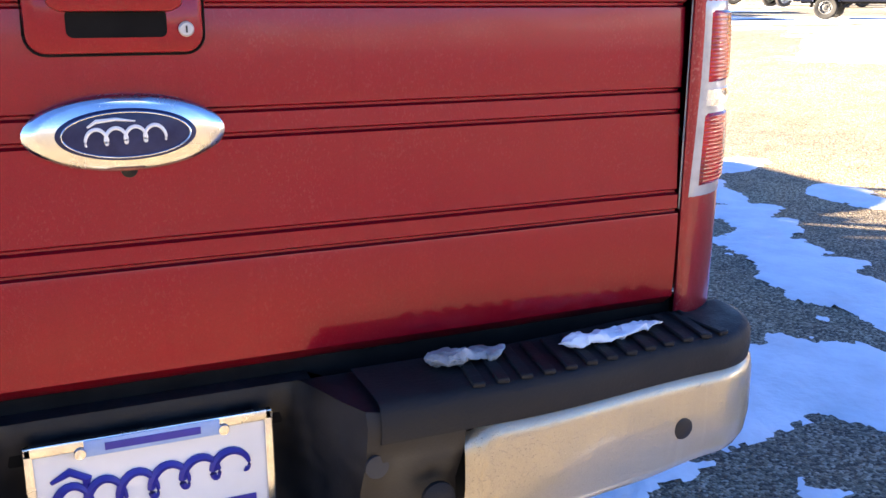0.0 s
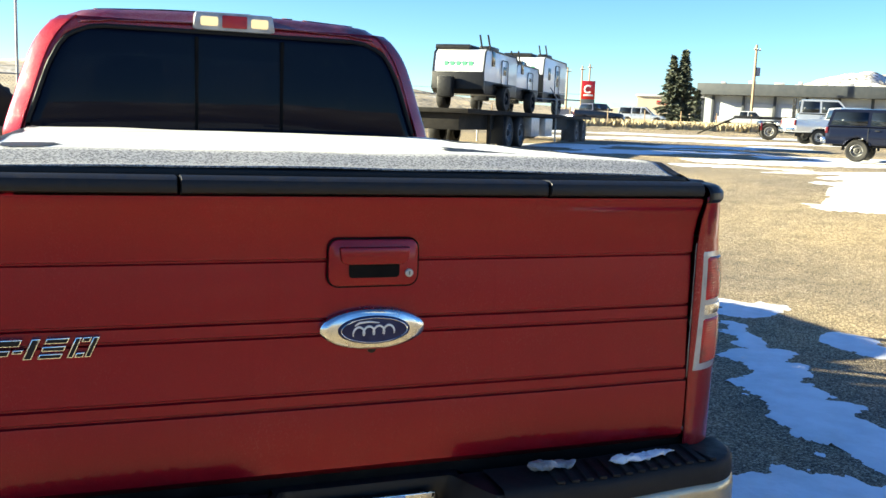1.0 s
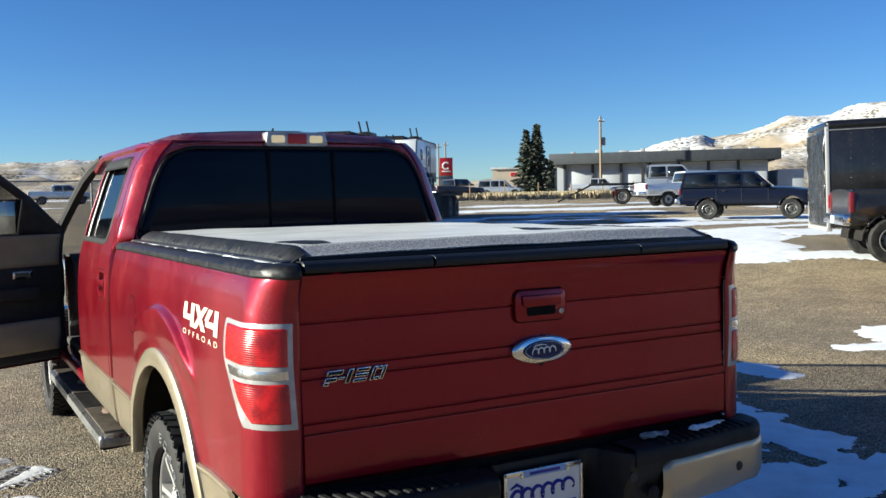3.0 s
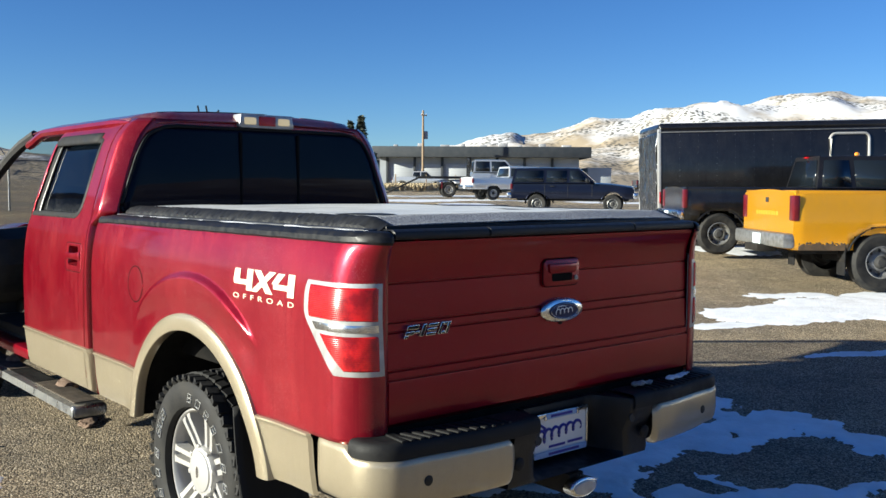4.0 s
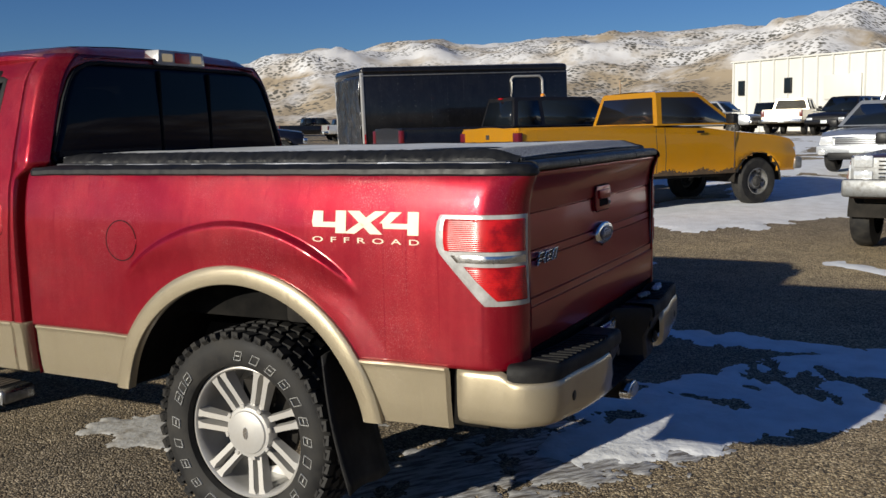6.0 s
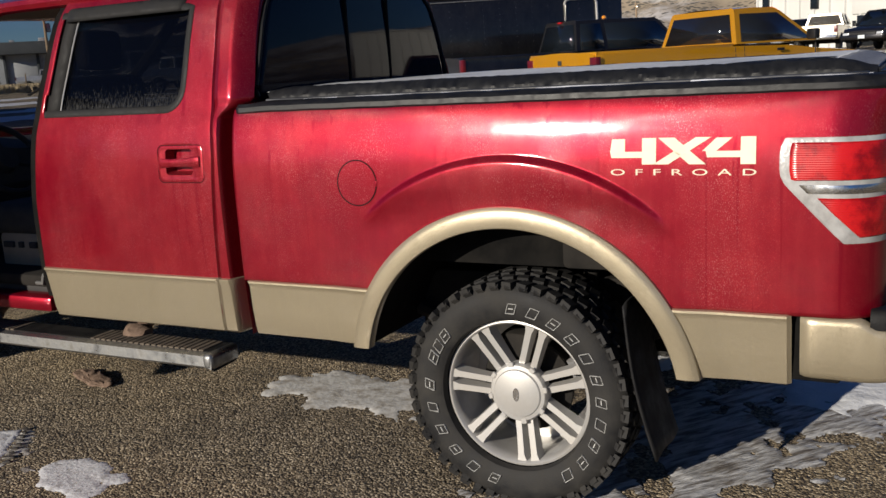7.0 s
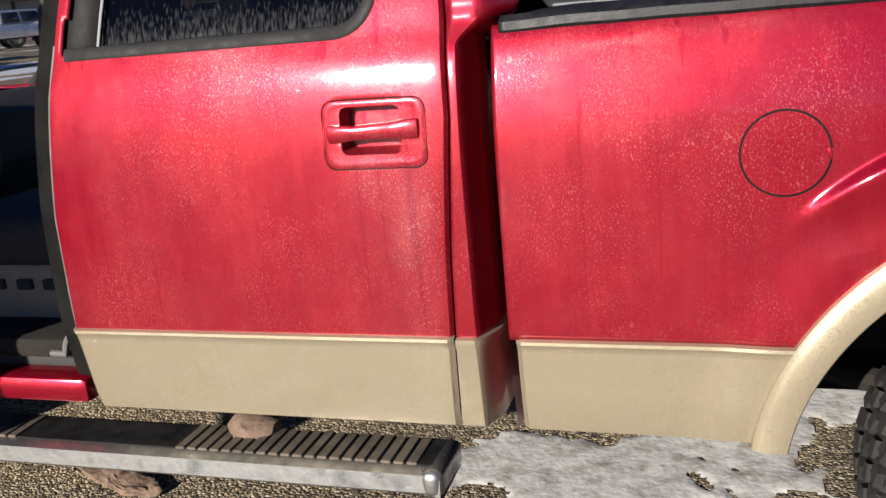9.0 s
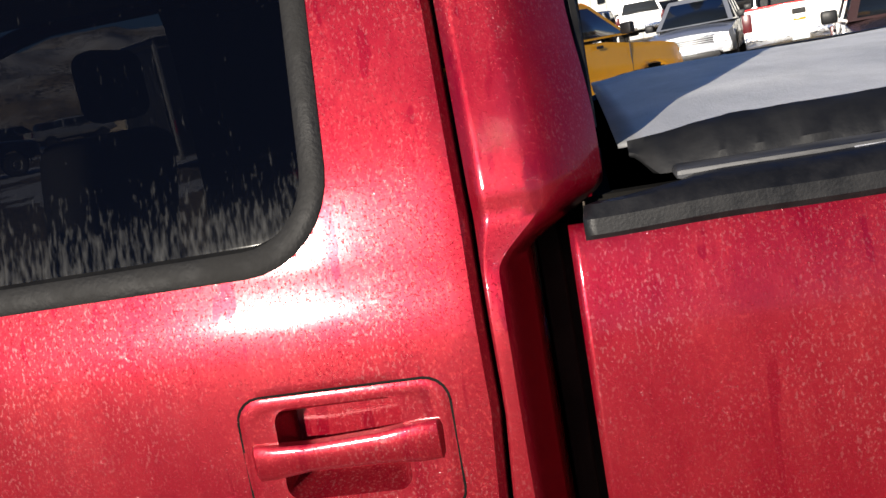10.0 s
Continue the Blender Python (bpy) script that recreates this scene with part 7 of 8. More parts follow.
wp = motor_car("pickup_truck", "white pickup with red bed box", "pickup truck", heading(17.5, -2.35, wp_h.x, wp_h.y), WHITE_CAR, 1.15, 3.6, 0.95, 1.0, 0.40, 0.60,
               PICKUP_TOP[:-2] + [(4.3, 1.16), (4.55, 1.06)], [(0.98, 1.30), (1.08, 1.88), (2.6, 1.90), (3.2, 1.30)], bed=(-1.1, 0.93), splits=(1.9,), tail=(0.90, 1.24))
part("bed_box", box(-0.95, 0.95, -0.9, 0.85, 1.24, 1.335, 0.02), RED_CAR, wp, "red bed box lid")
part("tailgate_latch", box(-0.12, 0.12, -1.165, -1.15, 1.10, 1.20, 0.01), DARK, wp)
part("tailgate_mark", box(-0.11, 0.11, -1.162, -1.15, 0.98, 1.03, 0.008), AMBER, wp, "plain gold mark")
ladder = bmesh.new()
for x in (-0.8, 0.8):
    for y in (-0.8, 0.8):
        tube([(x, y, 1.35), (x, y, 2.05)], 0.03, 8, ladder)
    tube([(x, -0.9, 2.05), (x, 2.4, 2.05)], 0.03, 8, ladder)
part("ladder_rack", ladder, BLACK_PLASTIC, wp, "black ladder rack")

# row of cars before the white building, and more behind the trailer
rows = (
    ("pickup", SILVER, 49.6, 10.0, -0.3, -0.95, "silver crew-cab pickup parked by the white building"),
    ("pickup", TAN_CAR, 47.2, 4.1, 1.0, -0.1, "tan extended-cab pickup parked tail outward"),
    ("suv", BLACK_PAINT, 46.7, 0.65, -0.93, 0.36, "black sport-utility parked nose outward"),
    ("suv", NAVY_PAINT, 55.5, 5.8, 0.05, -1.0, "dark sport-utility parked by the white building"),
    ("pickup", WHITE_CAR, 39.5, -1.1, 1.0, -0.1, "white crew-cab pickup parked tail outward"),
    ("suv", BLACK_PAINT, 49.5, -3.0, 0.05, 1.0, "black sport-utility parked sideways by the white building"),
    ("pickup", WHITE_CAR, 51.0, -5.4, 1.0, -0.1, "white pickup parked by the white building"),
    ("suv", BLACK_PAINT, 55.0, -8.5, 1.0, -0.1, "black sport-utility in the far row"),
    ("pickup", BLACK_PAINT, 60.0, 44.0, 0.75, -0.66, "dark pickup in the far row"),
    ("suv", MAROON, 62.0, 40.0, 0.75, -0.66, "maroon sport-utility in the far row"),
    ("pickup", WHITE_CAR, 58.0, 38.0, 0.75, -0.66, "white pickup in the far row"),
    ("suv", SILVER, 50.0, 79.0, 0.75, -0.66, "silver sport-utility by the grey building"),
    ("pickup", WHITE_CAR, 60.5, 77.0, 0.75, -0.66, "white pickup by the grey building"),
    ("pickup", NAVY_PAINT, 38.0, 68.0, 0.9, 0.2, "blue-grey pickup near the red sign"),
    ("pickup", WHITE_CAR, 8.0, 95.0, 1.0, 0.0, "white pickup beyond the fence"),
)
for kind, paint_mat, x, y, hx, hy, label in rows:
    if kind == "pickup":
        motor_car("pickup_truck", label, "pickup truck", heading(x, y, hx, hy), paint_mat, 1.2, 3.6, 0.95, 1.0, 0.40, 0.60,
                  PICKUP_TOP[:-2] + [(4.3, 1.16), (4.55, 1.06)], [(0.98, 1.30), (1.08, 1.88), (2.6, 1.90), (3.2, 1.30)], bed=(-1.15, 0.93), splits=(1.9,), tail=(0.92, 1.24), group="cars in the lot")
    else:
        motor_car("sport_utility", label, "car", heading(x, y, hx, hy), paint_mat, 1.0, 2.9, 0.85, 0.98, 0.39, 0.50,
                  [(-1.0, 1.15), (2.1, 1.14), (2.6, 1.12), (3.5, 1.04), (3.75, 0.9)], [(-0.98, 1.12), (-0.85, 1.82), (1.6, 1.84), (2.4, 1.12)], splits=(0.35, 1.25), group="cars in the lot", bumper=paint_mat)

# ---- flatbed semi-trailer carrying three small campers ----
TH = Vector((0.65, 0.76)).normalized()
hauler_m = heading(9.3, 23.3, TH.x, TH.y)
hauler = thing("flatbed_trailer", "long black flatbed semi-trailer loaded with campers", "trailer", hauler_m)
part("deck", box(-1.25, 1.25, -3.0, 13.0, 0.98, 1.10, 0.02), UNDER, hauler, "dark steel deck")
part("frame_rail", box(-0.95, 0.95, -2.8, 12.8, 0.55, 0.98, 0.03), UNDER, hauler)
for y in (1.0, 2.3, 10.5, 11.8):
    for s in (-1, 1):
        road_wheel(hauler, s * 1.05, y, 0.48, STEEL_RIM, 0.3)
for y in (0.2, 9.7):
    part("mud_flap", box(0.75, 1.25, y, y + 0.02, 0.15, 0.95, 0.004), RUBBER, hauler)
for y in (3.4, 5.2):
    part("tool_box", box(0.9, 1.24, y, y + 1.0, 0.35, 0.95, 0.02), ALLOY, hauler, "silver tool box")
part("landing_leg", box(1.0, 1.1, -0.6, -0.5, 0.02, 0.98, 0.01), UNDER, hauler)
CAMPER = mat("camper_skin", (0.74, 0.75, 0.75), 0.35, color2=(0.66, 0.66, 0.65), scale=2, coat=0.4)
GREEN = mat("green_mark", (0.08, 0.45, 0.18), 0.5)


def camper(y, length, high, label):
    c = thing("camper", label, "camper", hauler_m @ Matrix.Translation((-0.25, y, 1.10)), "campers on the flatbed")
    side = [(0.0, 0.62), (0.20, 0.50), (length - 0.1, 0.50), (length, 0.7), (length, high - 0.2), (length - 0.15, high - 0.02), (0.35, high), (0.16, high - 0.10), (0.05, high - 0.6)]
    part("shell", prism(side, "x", -0.78, 0.78, bevel=0.03), CAMPER, c, "white camper shell")
    part("front_guard", prism([(-0.02, 0.60), (0.2, 0.46), (0.2, 0.5), (0.075, high - 0.66), (0.005, high - 0.66)], "x", -0.80, 0.80, bevel=0.01), BLACK_PLASTIC, c, "black front stone guard")
    part("lower_skirt", box(0.77, 0.795, 0.1, length - 0.1, 0.46, 0.85, 0.01), BLACK_PLASTIC, c)
    edge = bmesh.new()
    for s in (-1, 1):
        tube([(s * 0.785, p[0], p[1]) for p in side[4:]] + [(s * 0.785, side[0][0], side[0][1])], 0.025, 6, edge)
    part("corner_trim", edge, BLACK_PLASTIC, c)
    door = part("entry_door", prism(rounded(length * 0.50, length * 0.50 + 0.66, 0.62, high - 0.22, 0.08), "x", 0.77, 0.80, bevel=0.006), CAMPER, c, "white entry door")
    ring = bmesh.new()
    rp = rounded(length * 0.50, length * 0.50 + 0.66, 0.62, high - 0.22, 0.08)
    tube([(0.802, a, b) for a, b in rp + rp[:1]], 0.016, 6, ring)
    part("door_trim", ring, BLACK_PLASTIC, door)
    part("door_window", box(0.798, 0.81, length * 0.50 + 0.18, length * 0.50 + 0.48, 1.1, high - 0.40, 0.01), CAR_GLASS, door)
    part("side_window", box(0.78, 0.80, length * 0.22, length * 0.22 + 0.32, 1.3, 1.75, 0.01), CAR_GLASS, c)
    for s in (-1, 1):
        road_wheel(c, s * 0.95, length * 0.42, 0.38, BLACK_PLASTIC, 0.26)
        part("fender", box(s * 0.76, s * 1.10, length * 0.42 - 0.5, length * 0.42 + 0.5, 0.74, 0.80, 0.02), BLACK_PLASTIC, c)
    part("gas_box", box(-0.5, -0.05, -0.35, -0.05, 0.35, 0.95, 0.04), BLACK_PLASTIC, c)
    for k in range(3):
        part("roof_box", box(-0.7 + k * 0.48, -0.32 + k * 0.48, 0.5 + 0.3 * k, 1.4 + 0.3 * k, high - 0.01, high + 0.16, 0.05), BLACK_PLASTIC, c, "black roof gear")
    for x in (0.45, 0.7):
        part("roof_fork", tube([(x, 0.9, high), (x - 0.05, 0.75, high + 0.45)], 0.03, 6), BLACK_PLASTIC, c)
    part("awning", tube([(-0.80, 0.32, high + 0.06), (0.25, 0.32, high + 0.06)], 0.08, 10), BLACK_PLASTIC, c)
    marks = bmesh.new()
    for k in range(5):
        box(-0.46 + k * 0.19, -0.33 + k * 0.19, -0.002, 0.008, high - 0.52, high - 0.36, 0.004, marks, pose(0, 0.075, 0, 0), 1)
    tagged(part("front_bar", marks, GREEN, c, "plain green bars", smooth=False), kind="stuff")


camper(0.3, 3.6, 1.76, "small white camper with black stone guard and green bars")
camper(4.6, 3.2, 1.62, "small white camper with black roof rack")
camper(8.4, 4.0, 2.12, "tall white camper with side door")

# ---- buildings ----
GREY_WALL = mat("grey_wall", (0.42, 0.45, 0.48), 0.8, color2=(0.34, 0.36, 0.38), scale=0.6, bump=0.01, bump_scale=8)
DARK_FASCIA = mat("dark_fascia", (0.035, 0.042, 0.05), 0.6, color2=(0.06, 0.065, 0.07), scale=1.2)
WHITE_WALL = mat("white_metal_wall", (0.62, 0.62, 0.59), 0.5, color2=(0.54, 0.54, 0.51), scale=0.4, stretch=(1, 1, 0.2))
BEIGE_WALL = mat("beige_wall", (0.55, 0.46, 0.34), 0.8, color2=(0.45, 0.38, 0.3), scale=0.5)
ROOF_GREY = mat("roof_grey", (0.25, 0.25, 0.26), 0.8, color2=(0.5, 0.5, 0.52), scale=0.5)


def facade_pose(x0, y0, x1, y1):
    """Frame with x along the front from (x0, y0) to (x1, y1), y into the building."""
    d = Vector((x1 - x0, y1 - y0)).normalized()
    return pose(x0, y0, min(ground_height(x0, y0), ground_height(x1, y1)) - 0.1, 0, 0, math.degrees(math.atan2(d.y, d.x))), math.hypot(x1 - x0, y1 - y0)


bm_, length = facade_pose(64.0, 85.9, 81.8, 70.3)
long_b = thing("workshop_building", "long low grey workshop with dark roof band and bay doors", "building", bm_)
part("wall", box(0, length, 0, 14, 0, 4.3), GREY_WALL, long_b)
part("roof_band", box(-0.8, length + 1.2, -1.6, 15, 3.9, 5.15, 0.03), DARK_FASCIA, long_b, "dark overhanging roof band")
for k in range(7):
    x = 1.0 + k * (length - 2.5) / 6.5
    part("bay_door", box(x + 0.3, x + 3.0, -0.06, 0.02, 0.1, 3.1, 0.03), mat("bay_door", (0.5, 0.52, 0.54), 0.6, color2=(0.42, 0.44, 0.46), scale=1.5, stretch=(0.2, 0.2, 4)) if k == 0 else bpy.data.materials["bay_door"], long_b, "pale bay door")
    part("pilaster", box(x - 0.25, x + 0.05, -0.3, 0.02, 0, 4.2, 0.02), DARK_FASCIA, long_b)
for k in range(9):
    x = 1.5 + k * (length - 3) / 8 + 0.5 * math.sin(k * 7.0)
    part("roof_vent", box(x, x + 0.5 + 0.3 * (k % 3), 2.0, 2.9, 5.14, 5.5 + 0.15 * (k % 2), 0.03), ROOF_GREY, long_b, "small roof vent")
part("annex", box(length + 1.2, length + 4.0, 1, 10, 0, 2.8, 0.02), GREY_WALL, long_b)

bm_, length = facade_pose(73.5, 10.9, 49.7, -30.3)
white_b = thing("warehouse", "white metal-clad warehouse with narrow dark windows", "building", bm_)
part("wall", box(0, length, 0, 25, 0, 5.6), WHITE_WALL, white_b)
rib_mesh = None
for k in range(int(length / 1.24)):
    if rib_mesh is None:
        rib = part("wall_rib", prism([(-0.12, 0.01), (-0.05, -0.14), (0.05, -0.14), (0.12, 0.01)], "z", 0, 5.57), WHITE_WALL, white_b, smooth=False)
        rib_mesh = rib.data
    else:
        rib = new("wall_rib", rib_mesh)
        rib.parent = white_b
    rib.location = (0.12 + k * 1.24, 0, 0)
part("roof_edge", box(-0.1, length, -0.18, 25, 5.57, 5.70, 0.02), WHITE_WALL, white_b)
for x in (0.65, 4.85, 13.20, 16.45, 20.4, 24.3, 32.6):
    w_ = part("window", box(x, x + 0.62, -0.17, 0.02, 3.02, 4.16, 0.02), BLACK_PLASTIC, white_b, "narrow dark window")
    part("pane", box(x + 0.06, x + 0.56, -0.185, -0.165, 3.08, 4.10), CAR_GLASS, w_)
part("shop_front", box(8.6, 12.2, -0.17, 0.02, 0.2, 2.30, 0.02), CAR_GLASS, white_b, "dark glazed shop front")
part("panel", box(8.2, 11.1, -0.16, 0.02, 2.40, 4.16, 0.02), WHITE_WALL, white_b, "flat panel over the shop front")

bm_, length = facade_pose(82.0, 128.0, 97.0, 118.0)
shed = thing("store_building", "low beige store with pale end wall", "building", bm_)
part("wall", box(0, 9.5, 0, 10, 0, 4.2), BEIGE_WALL, shed)
part("wall", box(9.5, 15, 0, 10, 0, 4.3), DARK_FASCIA, shed)
part("roof", box(-0.3, 15.3, -0.3, 10.5, 4.2, 4.5, 0.03), ROOF_GREY, shed)
part("front_sign", box(3, 5.5, -0.1, 0.02, 3.0, 3.6, 0.02), RED_CAR, shed, "plain red sign")
bm_, length = facade_pose(92.0, 47.0, 125.0, 26.0)
shed2 = thing("store_building", "orange-roofed low store far behind the trailer", "building", bm_)
part("wall", box(0, 34, 0, 10, 0, 2.8), BEIGE_WALL, shed2)
part("roof", box(-0.3, 34.3, -0.3, 10.5, 2.8, 3.3, 0.05), mat("orange_roof", (0.5, 0.16, 0.07), 0.7, color2=(0.4, 0.13, 0.06), scale=1), shed2, "orange roof")
bm_, length = facade_pose(84.0, 26.5, 88.0, 13.0)
shed3 = thing("store_building", "low tan store beside the warehouse", "building", bm_)
part("wall", box(0, 14, 0, 10, 0, 2.0), BEIGE_WALL, shed3)
part("roof", box(-0.3, 14.3, -0.3, 10.5, 2.0, 2.3, 0.05), ROOF_GREY, shed3, "grey roof edge")

# red and black pylon sign, utility poles, lamp post
sign = thing("pylon_sign", "red pylon sign with pale mark over black base", "sign", pose(58.7, 102.9, ground_height(57, 103), 0, 0, -28))
part("base", box(-0.85, 0.85, -0.15, 0.15, 0.0, 2.7, 0.02), DARK_FASCIA, sign)
part("panel", box(-0.85, 0.85, -0.16, 0.16, 2.7, 5.0, 0.03), RED_CAR, sign)
markb = bmesh.new()
tube([(0.45 * math.cos(radians(a)), -0.18, 3.95 + 0.42 * math.sin(radians(a))) for a in steps(50, 310, 20)], 0.11, 8, markb)
box(-0.6, 0.6, -0.2, -0.16, 3.1, 3.3, 0.01, markb)
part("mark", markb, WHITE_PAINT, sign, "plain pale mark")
WOOD = mat("pole_wood", (0.30, 0.21, 0.13), 0.85, color2=(0.2, 0.15, 0.1), scale=3, stretch=(4, 4, 0.3), bump=0.01, bump_scale=10)


def utility_pole(x, y, h, arms=1, box_on=False):
    p = thing("utility_pole", "weathered wooden utility pole", "pole", pose(x, y, ground_height(x, y), 0, 0, 20), "utility poles")
    part("mast", tube([(0, 0, -0.2), (0, 0, h)], [0.17, 0.11], 10), WOOD, p)
    for k in range(arms):
        part("cross_arm", box(-0.6, 0.6, -0.16, -0.06, h - 0.6 - k * 0.9, h - 0.48 - k * 0.9, 0.01), WOOD, p)
        for xx in (-0.52, 0.0, 0.52):
            part("insulator", lathe([(0.05, 0), (0.06, 0.05), (0.03, 0.14), (0.0, 0.15)], 8, pose(xx, -0.11, h - 0.48 - k * 0.9)), HEAD_LENS, p)
    if box_on:
        part("transformer", lathe([(0.0, 0.0), (0.26, 0.0), (0.26, 0.8), (0.2, 0.88), (0.0, 0.9)], 16, pose(0.40, -0.1, h - 3.2)), ROOF_GREY, p)
    return p


utility_pole(64.6, 78.6, 8.8, 1, True)
utility_pole(70.0, 125.0, 8.0, 1)
utility_pole(73.0, 128.0, 8.5, 1)
utility_pole(60.5, 112.0, 7.0, 1)
utility_pole(98.0, 34.0, 7.0, 1)
utility_pole(110.0, 30.0, 6.5, 1)
utility_pole(118.0, 40.0, 6.5, 1)
lamp_post = thing("lamp_post", "tall grey steel lamp post behind the fence", "lamp post", pose(-3.4, 37.6, ground_height(0, 37)))
part("mast", tube([(0, 0, -0.1), (0, 0, 11.0)], [0.055, 0.04], 10), ROOF_GREY, lamp_post)
part("lamp_head", box(-0.15, 0.15, -0.6, 0.1, 10.95, 11.1, 0.03), ROOF_GREY, lamp_post)

# chain-link fence ahead of the truck
fence = thing("chain_link_fence", "grey chain-link fence with barbed wire arms", "fence")
GALV = mat("galvanised", (0.32, 0.33, 0.34), 0.5, 0.6, color2=(0.2, 0.2, 0.2), scale=8)
fy = 28.5
for k in range(14):
    x = -24.0 + k * 3.05 - 0.6
    g = ground_height(x, fy)
    p = part("post", tube([(x, fy, g - 0.1), (x, fy, g + 1.62)], 0.035, 8), GALV, fence)
    part("barb_arm", tube([(x, fy, g + 1.6), (x - 0.28, fy, g + 2.0)], 0.02, 6), GALV, p)
g = ground_height(0, fy)
part("top_rail", tube([(-25, fy, g + 1.58), (16, fy, g + 1.58)], 0.025, 6), GALV, fence)
part("barb_wire", tube([(-25, fy - 0.0, g + 1.8), (16, fy, g + 1.8)], 0.006, 4), GALV, fence)
mesh_wire = bmesh.new()
for k in range(360):
    x = -25 + k * 0.115
    for s in (-1, 1):
        a, b = Vector((x, fy, g + 0.03)), Vector((x + s * 1.5, fy, g + 1.56))
        t = 0.004
        vs = [mesh_wire.verts.new(a + Vector((-t, 0, 0))), mesh_wire.verts.new(a + Vector((t, 0, 0))), mesh_wire.verts.new(b + Vector((t, 0, 0))), mesh_wire.verts.new(b + Vector((-t, 0, 0)))]
        mesh_wire.faces.new(vs)
tagged(part("wire_mesh", mesh_wire, GALV, fence, smooth=False), kind="stuff")

# ---- conifers ----
NEEDLES = mat("needles", (0.055, 0.07, 0.05), 0.7, color2=(0.115, 0.125, 0.09), scale=3, detail=8)
BARK = mat("bark", (0.10, 0.07, 0.05), 0.9, color2=(0.06, 0.045, 0.035), scale=6, stretch=(3, 3, 0.5))


def conifer(x, y, h, spread, seed):
    rnd = random.Random(seed)
    t = thing("conifer", "tall dark green spruce", "tree", pose(x, y, ground_height(x, y)), "spruces by the workshop")
    part("trunk", tube([(0, 0, -0.1), (0, 0, h * 0.5), (0, 0, h)], [0.2, 0.12, 0.02], 8), BARK, t)
    crown = bmesh.new()
    limbs = bmesh.new()
    z = 0.35
    while z < h - 0.1:
        f = 1 - z / h
        reach = spread * (f ** 0.95) * (0.75 + 0.25 * rnd.random())
        for k in range(7 + int(5 * f)):
            a = rnd.random() * math.tau
            L = reach * (0.6 + 0.5 * rnd.random())
            d = Vector((math.cos(a), math.sin(a), 0))
            tip = Vector((0, 0, z)) + d * L + Vector((0, 0, -0.18 * L + 0.1 * rnd.random()))
            tube([(0, 0, z), tip], [0.02, 0.006], 4, limbs, cap=False)
            for j in range(12):
                q = 0.12 + 0.95 * j / 12
                c = Vector((0, 0, z)).lerp(tip, min(q, 1.0)) + Vector((rnd.uniform(-.1, .1), rnd.uniform(-.1, .1), rnd.uniform(-.10, .05)))
                s = 0.26 + 0.16 * rnd.random()
                u = (d + Vector((rnd.uniform(-.9, .9), rnd.uniform(-.9, .9), rnd.uniform(-.6, .3)))).normalized() * s
                w = u.cross(Vector((rnd.uniform(-1, 1), rnd.uniform(-1, 1), 1))).normalized() * s * 0.45
                crown.faces.new([crown.verts.new(c - u * 0.4), crown.verts.new(c + w), crown.verts.new(c + u), crown.verts.new(c - w)])
        z += 0.16 + 0.10 * f
    tagged(part("limbs", limbs, BARK, t), kind="stuff")
    tagged(part("crown", crown, NEEDLES, t, smooth=False), kind="stuff")


conifer(52.9, 76.2, 7.0, 2.2, 4)
conifer(53.8, 75.6, 7.5, 2.3, 9)
conifer(57.6, 78.5, 3.9, 0.7, 12)

# dry grass along the far edge of the lot
STRAW = mat("straw", (0.46, 0.38, 0.24), 0.9, color2=(0.34, 0.27, 0.17), scale=0.8)
field = sheet(steps(24, 70, 90), steps(56, 80, 50), lambda x, y: (x, y, ground_height(x, y) + 0.02 + 0.10 * abs(noise.noise(Vector((x * 0.9, y * 0.9, 4))))),
              lambda x, y: 62.5 - 0.10 * (x - 30) + 1.2 * noise.noise(Vector((x * 0.3, 0, 2))) < y < 76 - 0.05 * (x - 30) + 1.5 * noise.noise(Vector((x * 0.3, 5, 2))))
tagged(part("straw_field", field, STRAW), "matted straw-coloured grass by the lot's edge", "grass", kind="stuff")
rnd = random.Random(5)
grass = bmesh.new()
for k in range(26000):
    u, v = rnd.random(), rnd.random()
    x, y = 30 + 34 * u + 3 * v, 64 - 4 * u + 10 * v * (1 - 0.3 * u)
    if noise.noise(Vector((x * 0.35, y * 0.35, 0))) < -0.25:
        continue
    g = ground_height(x, y)
    h = 0.35 + 0.40 * rnd.random()
    a = rnd.random() * math.pi
    dx, dy = 0.15 * math.cos(a), 0.15 * math.sin(a)
    lx, ly = rnd.uniform(-.2, .2), rnd.uniform(-.2, .2)
    grass.faces.new([grass.verts.new((x - dx, y - dy, g)), grass.verts.new((x + dx, y + dy, g)), grass.verts.new((x + lx, y + ly, g + h))])
tagged(part("dry_grass", grass, STRAW, smooth=False), "tall dry straw-coloured grass by the lot's edge", "grass", kind="stuff")
for k in range(12):
    x, y = 28 + k * 3.2, 64.5 - k * 0.35
    tagged(part("fence_post", tube([(x, y, ground_height(x, y) - 0.1), (x, y, ground_height(x, y) + 1.5)], 0.05, 6), WOOD), "weathered wooden fence post in dry grass", "post", "fence posts")

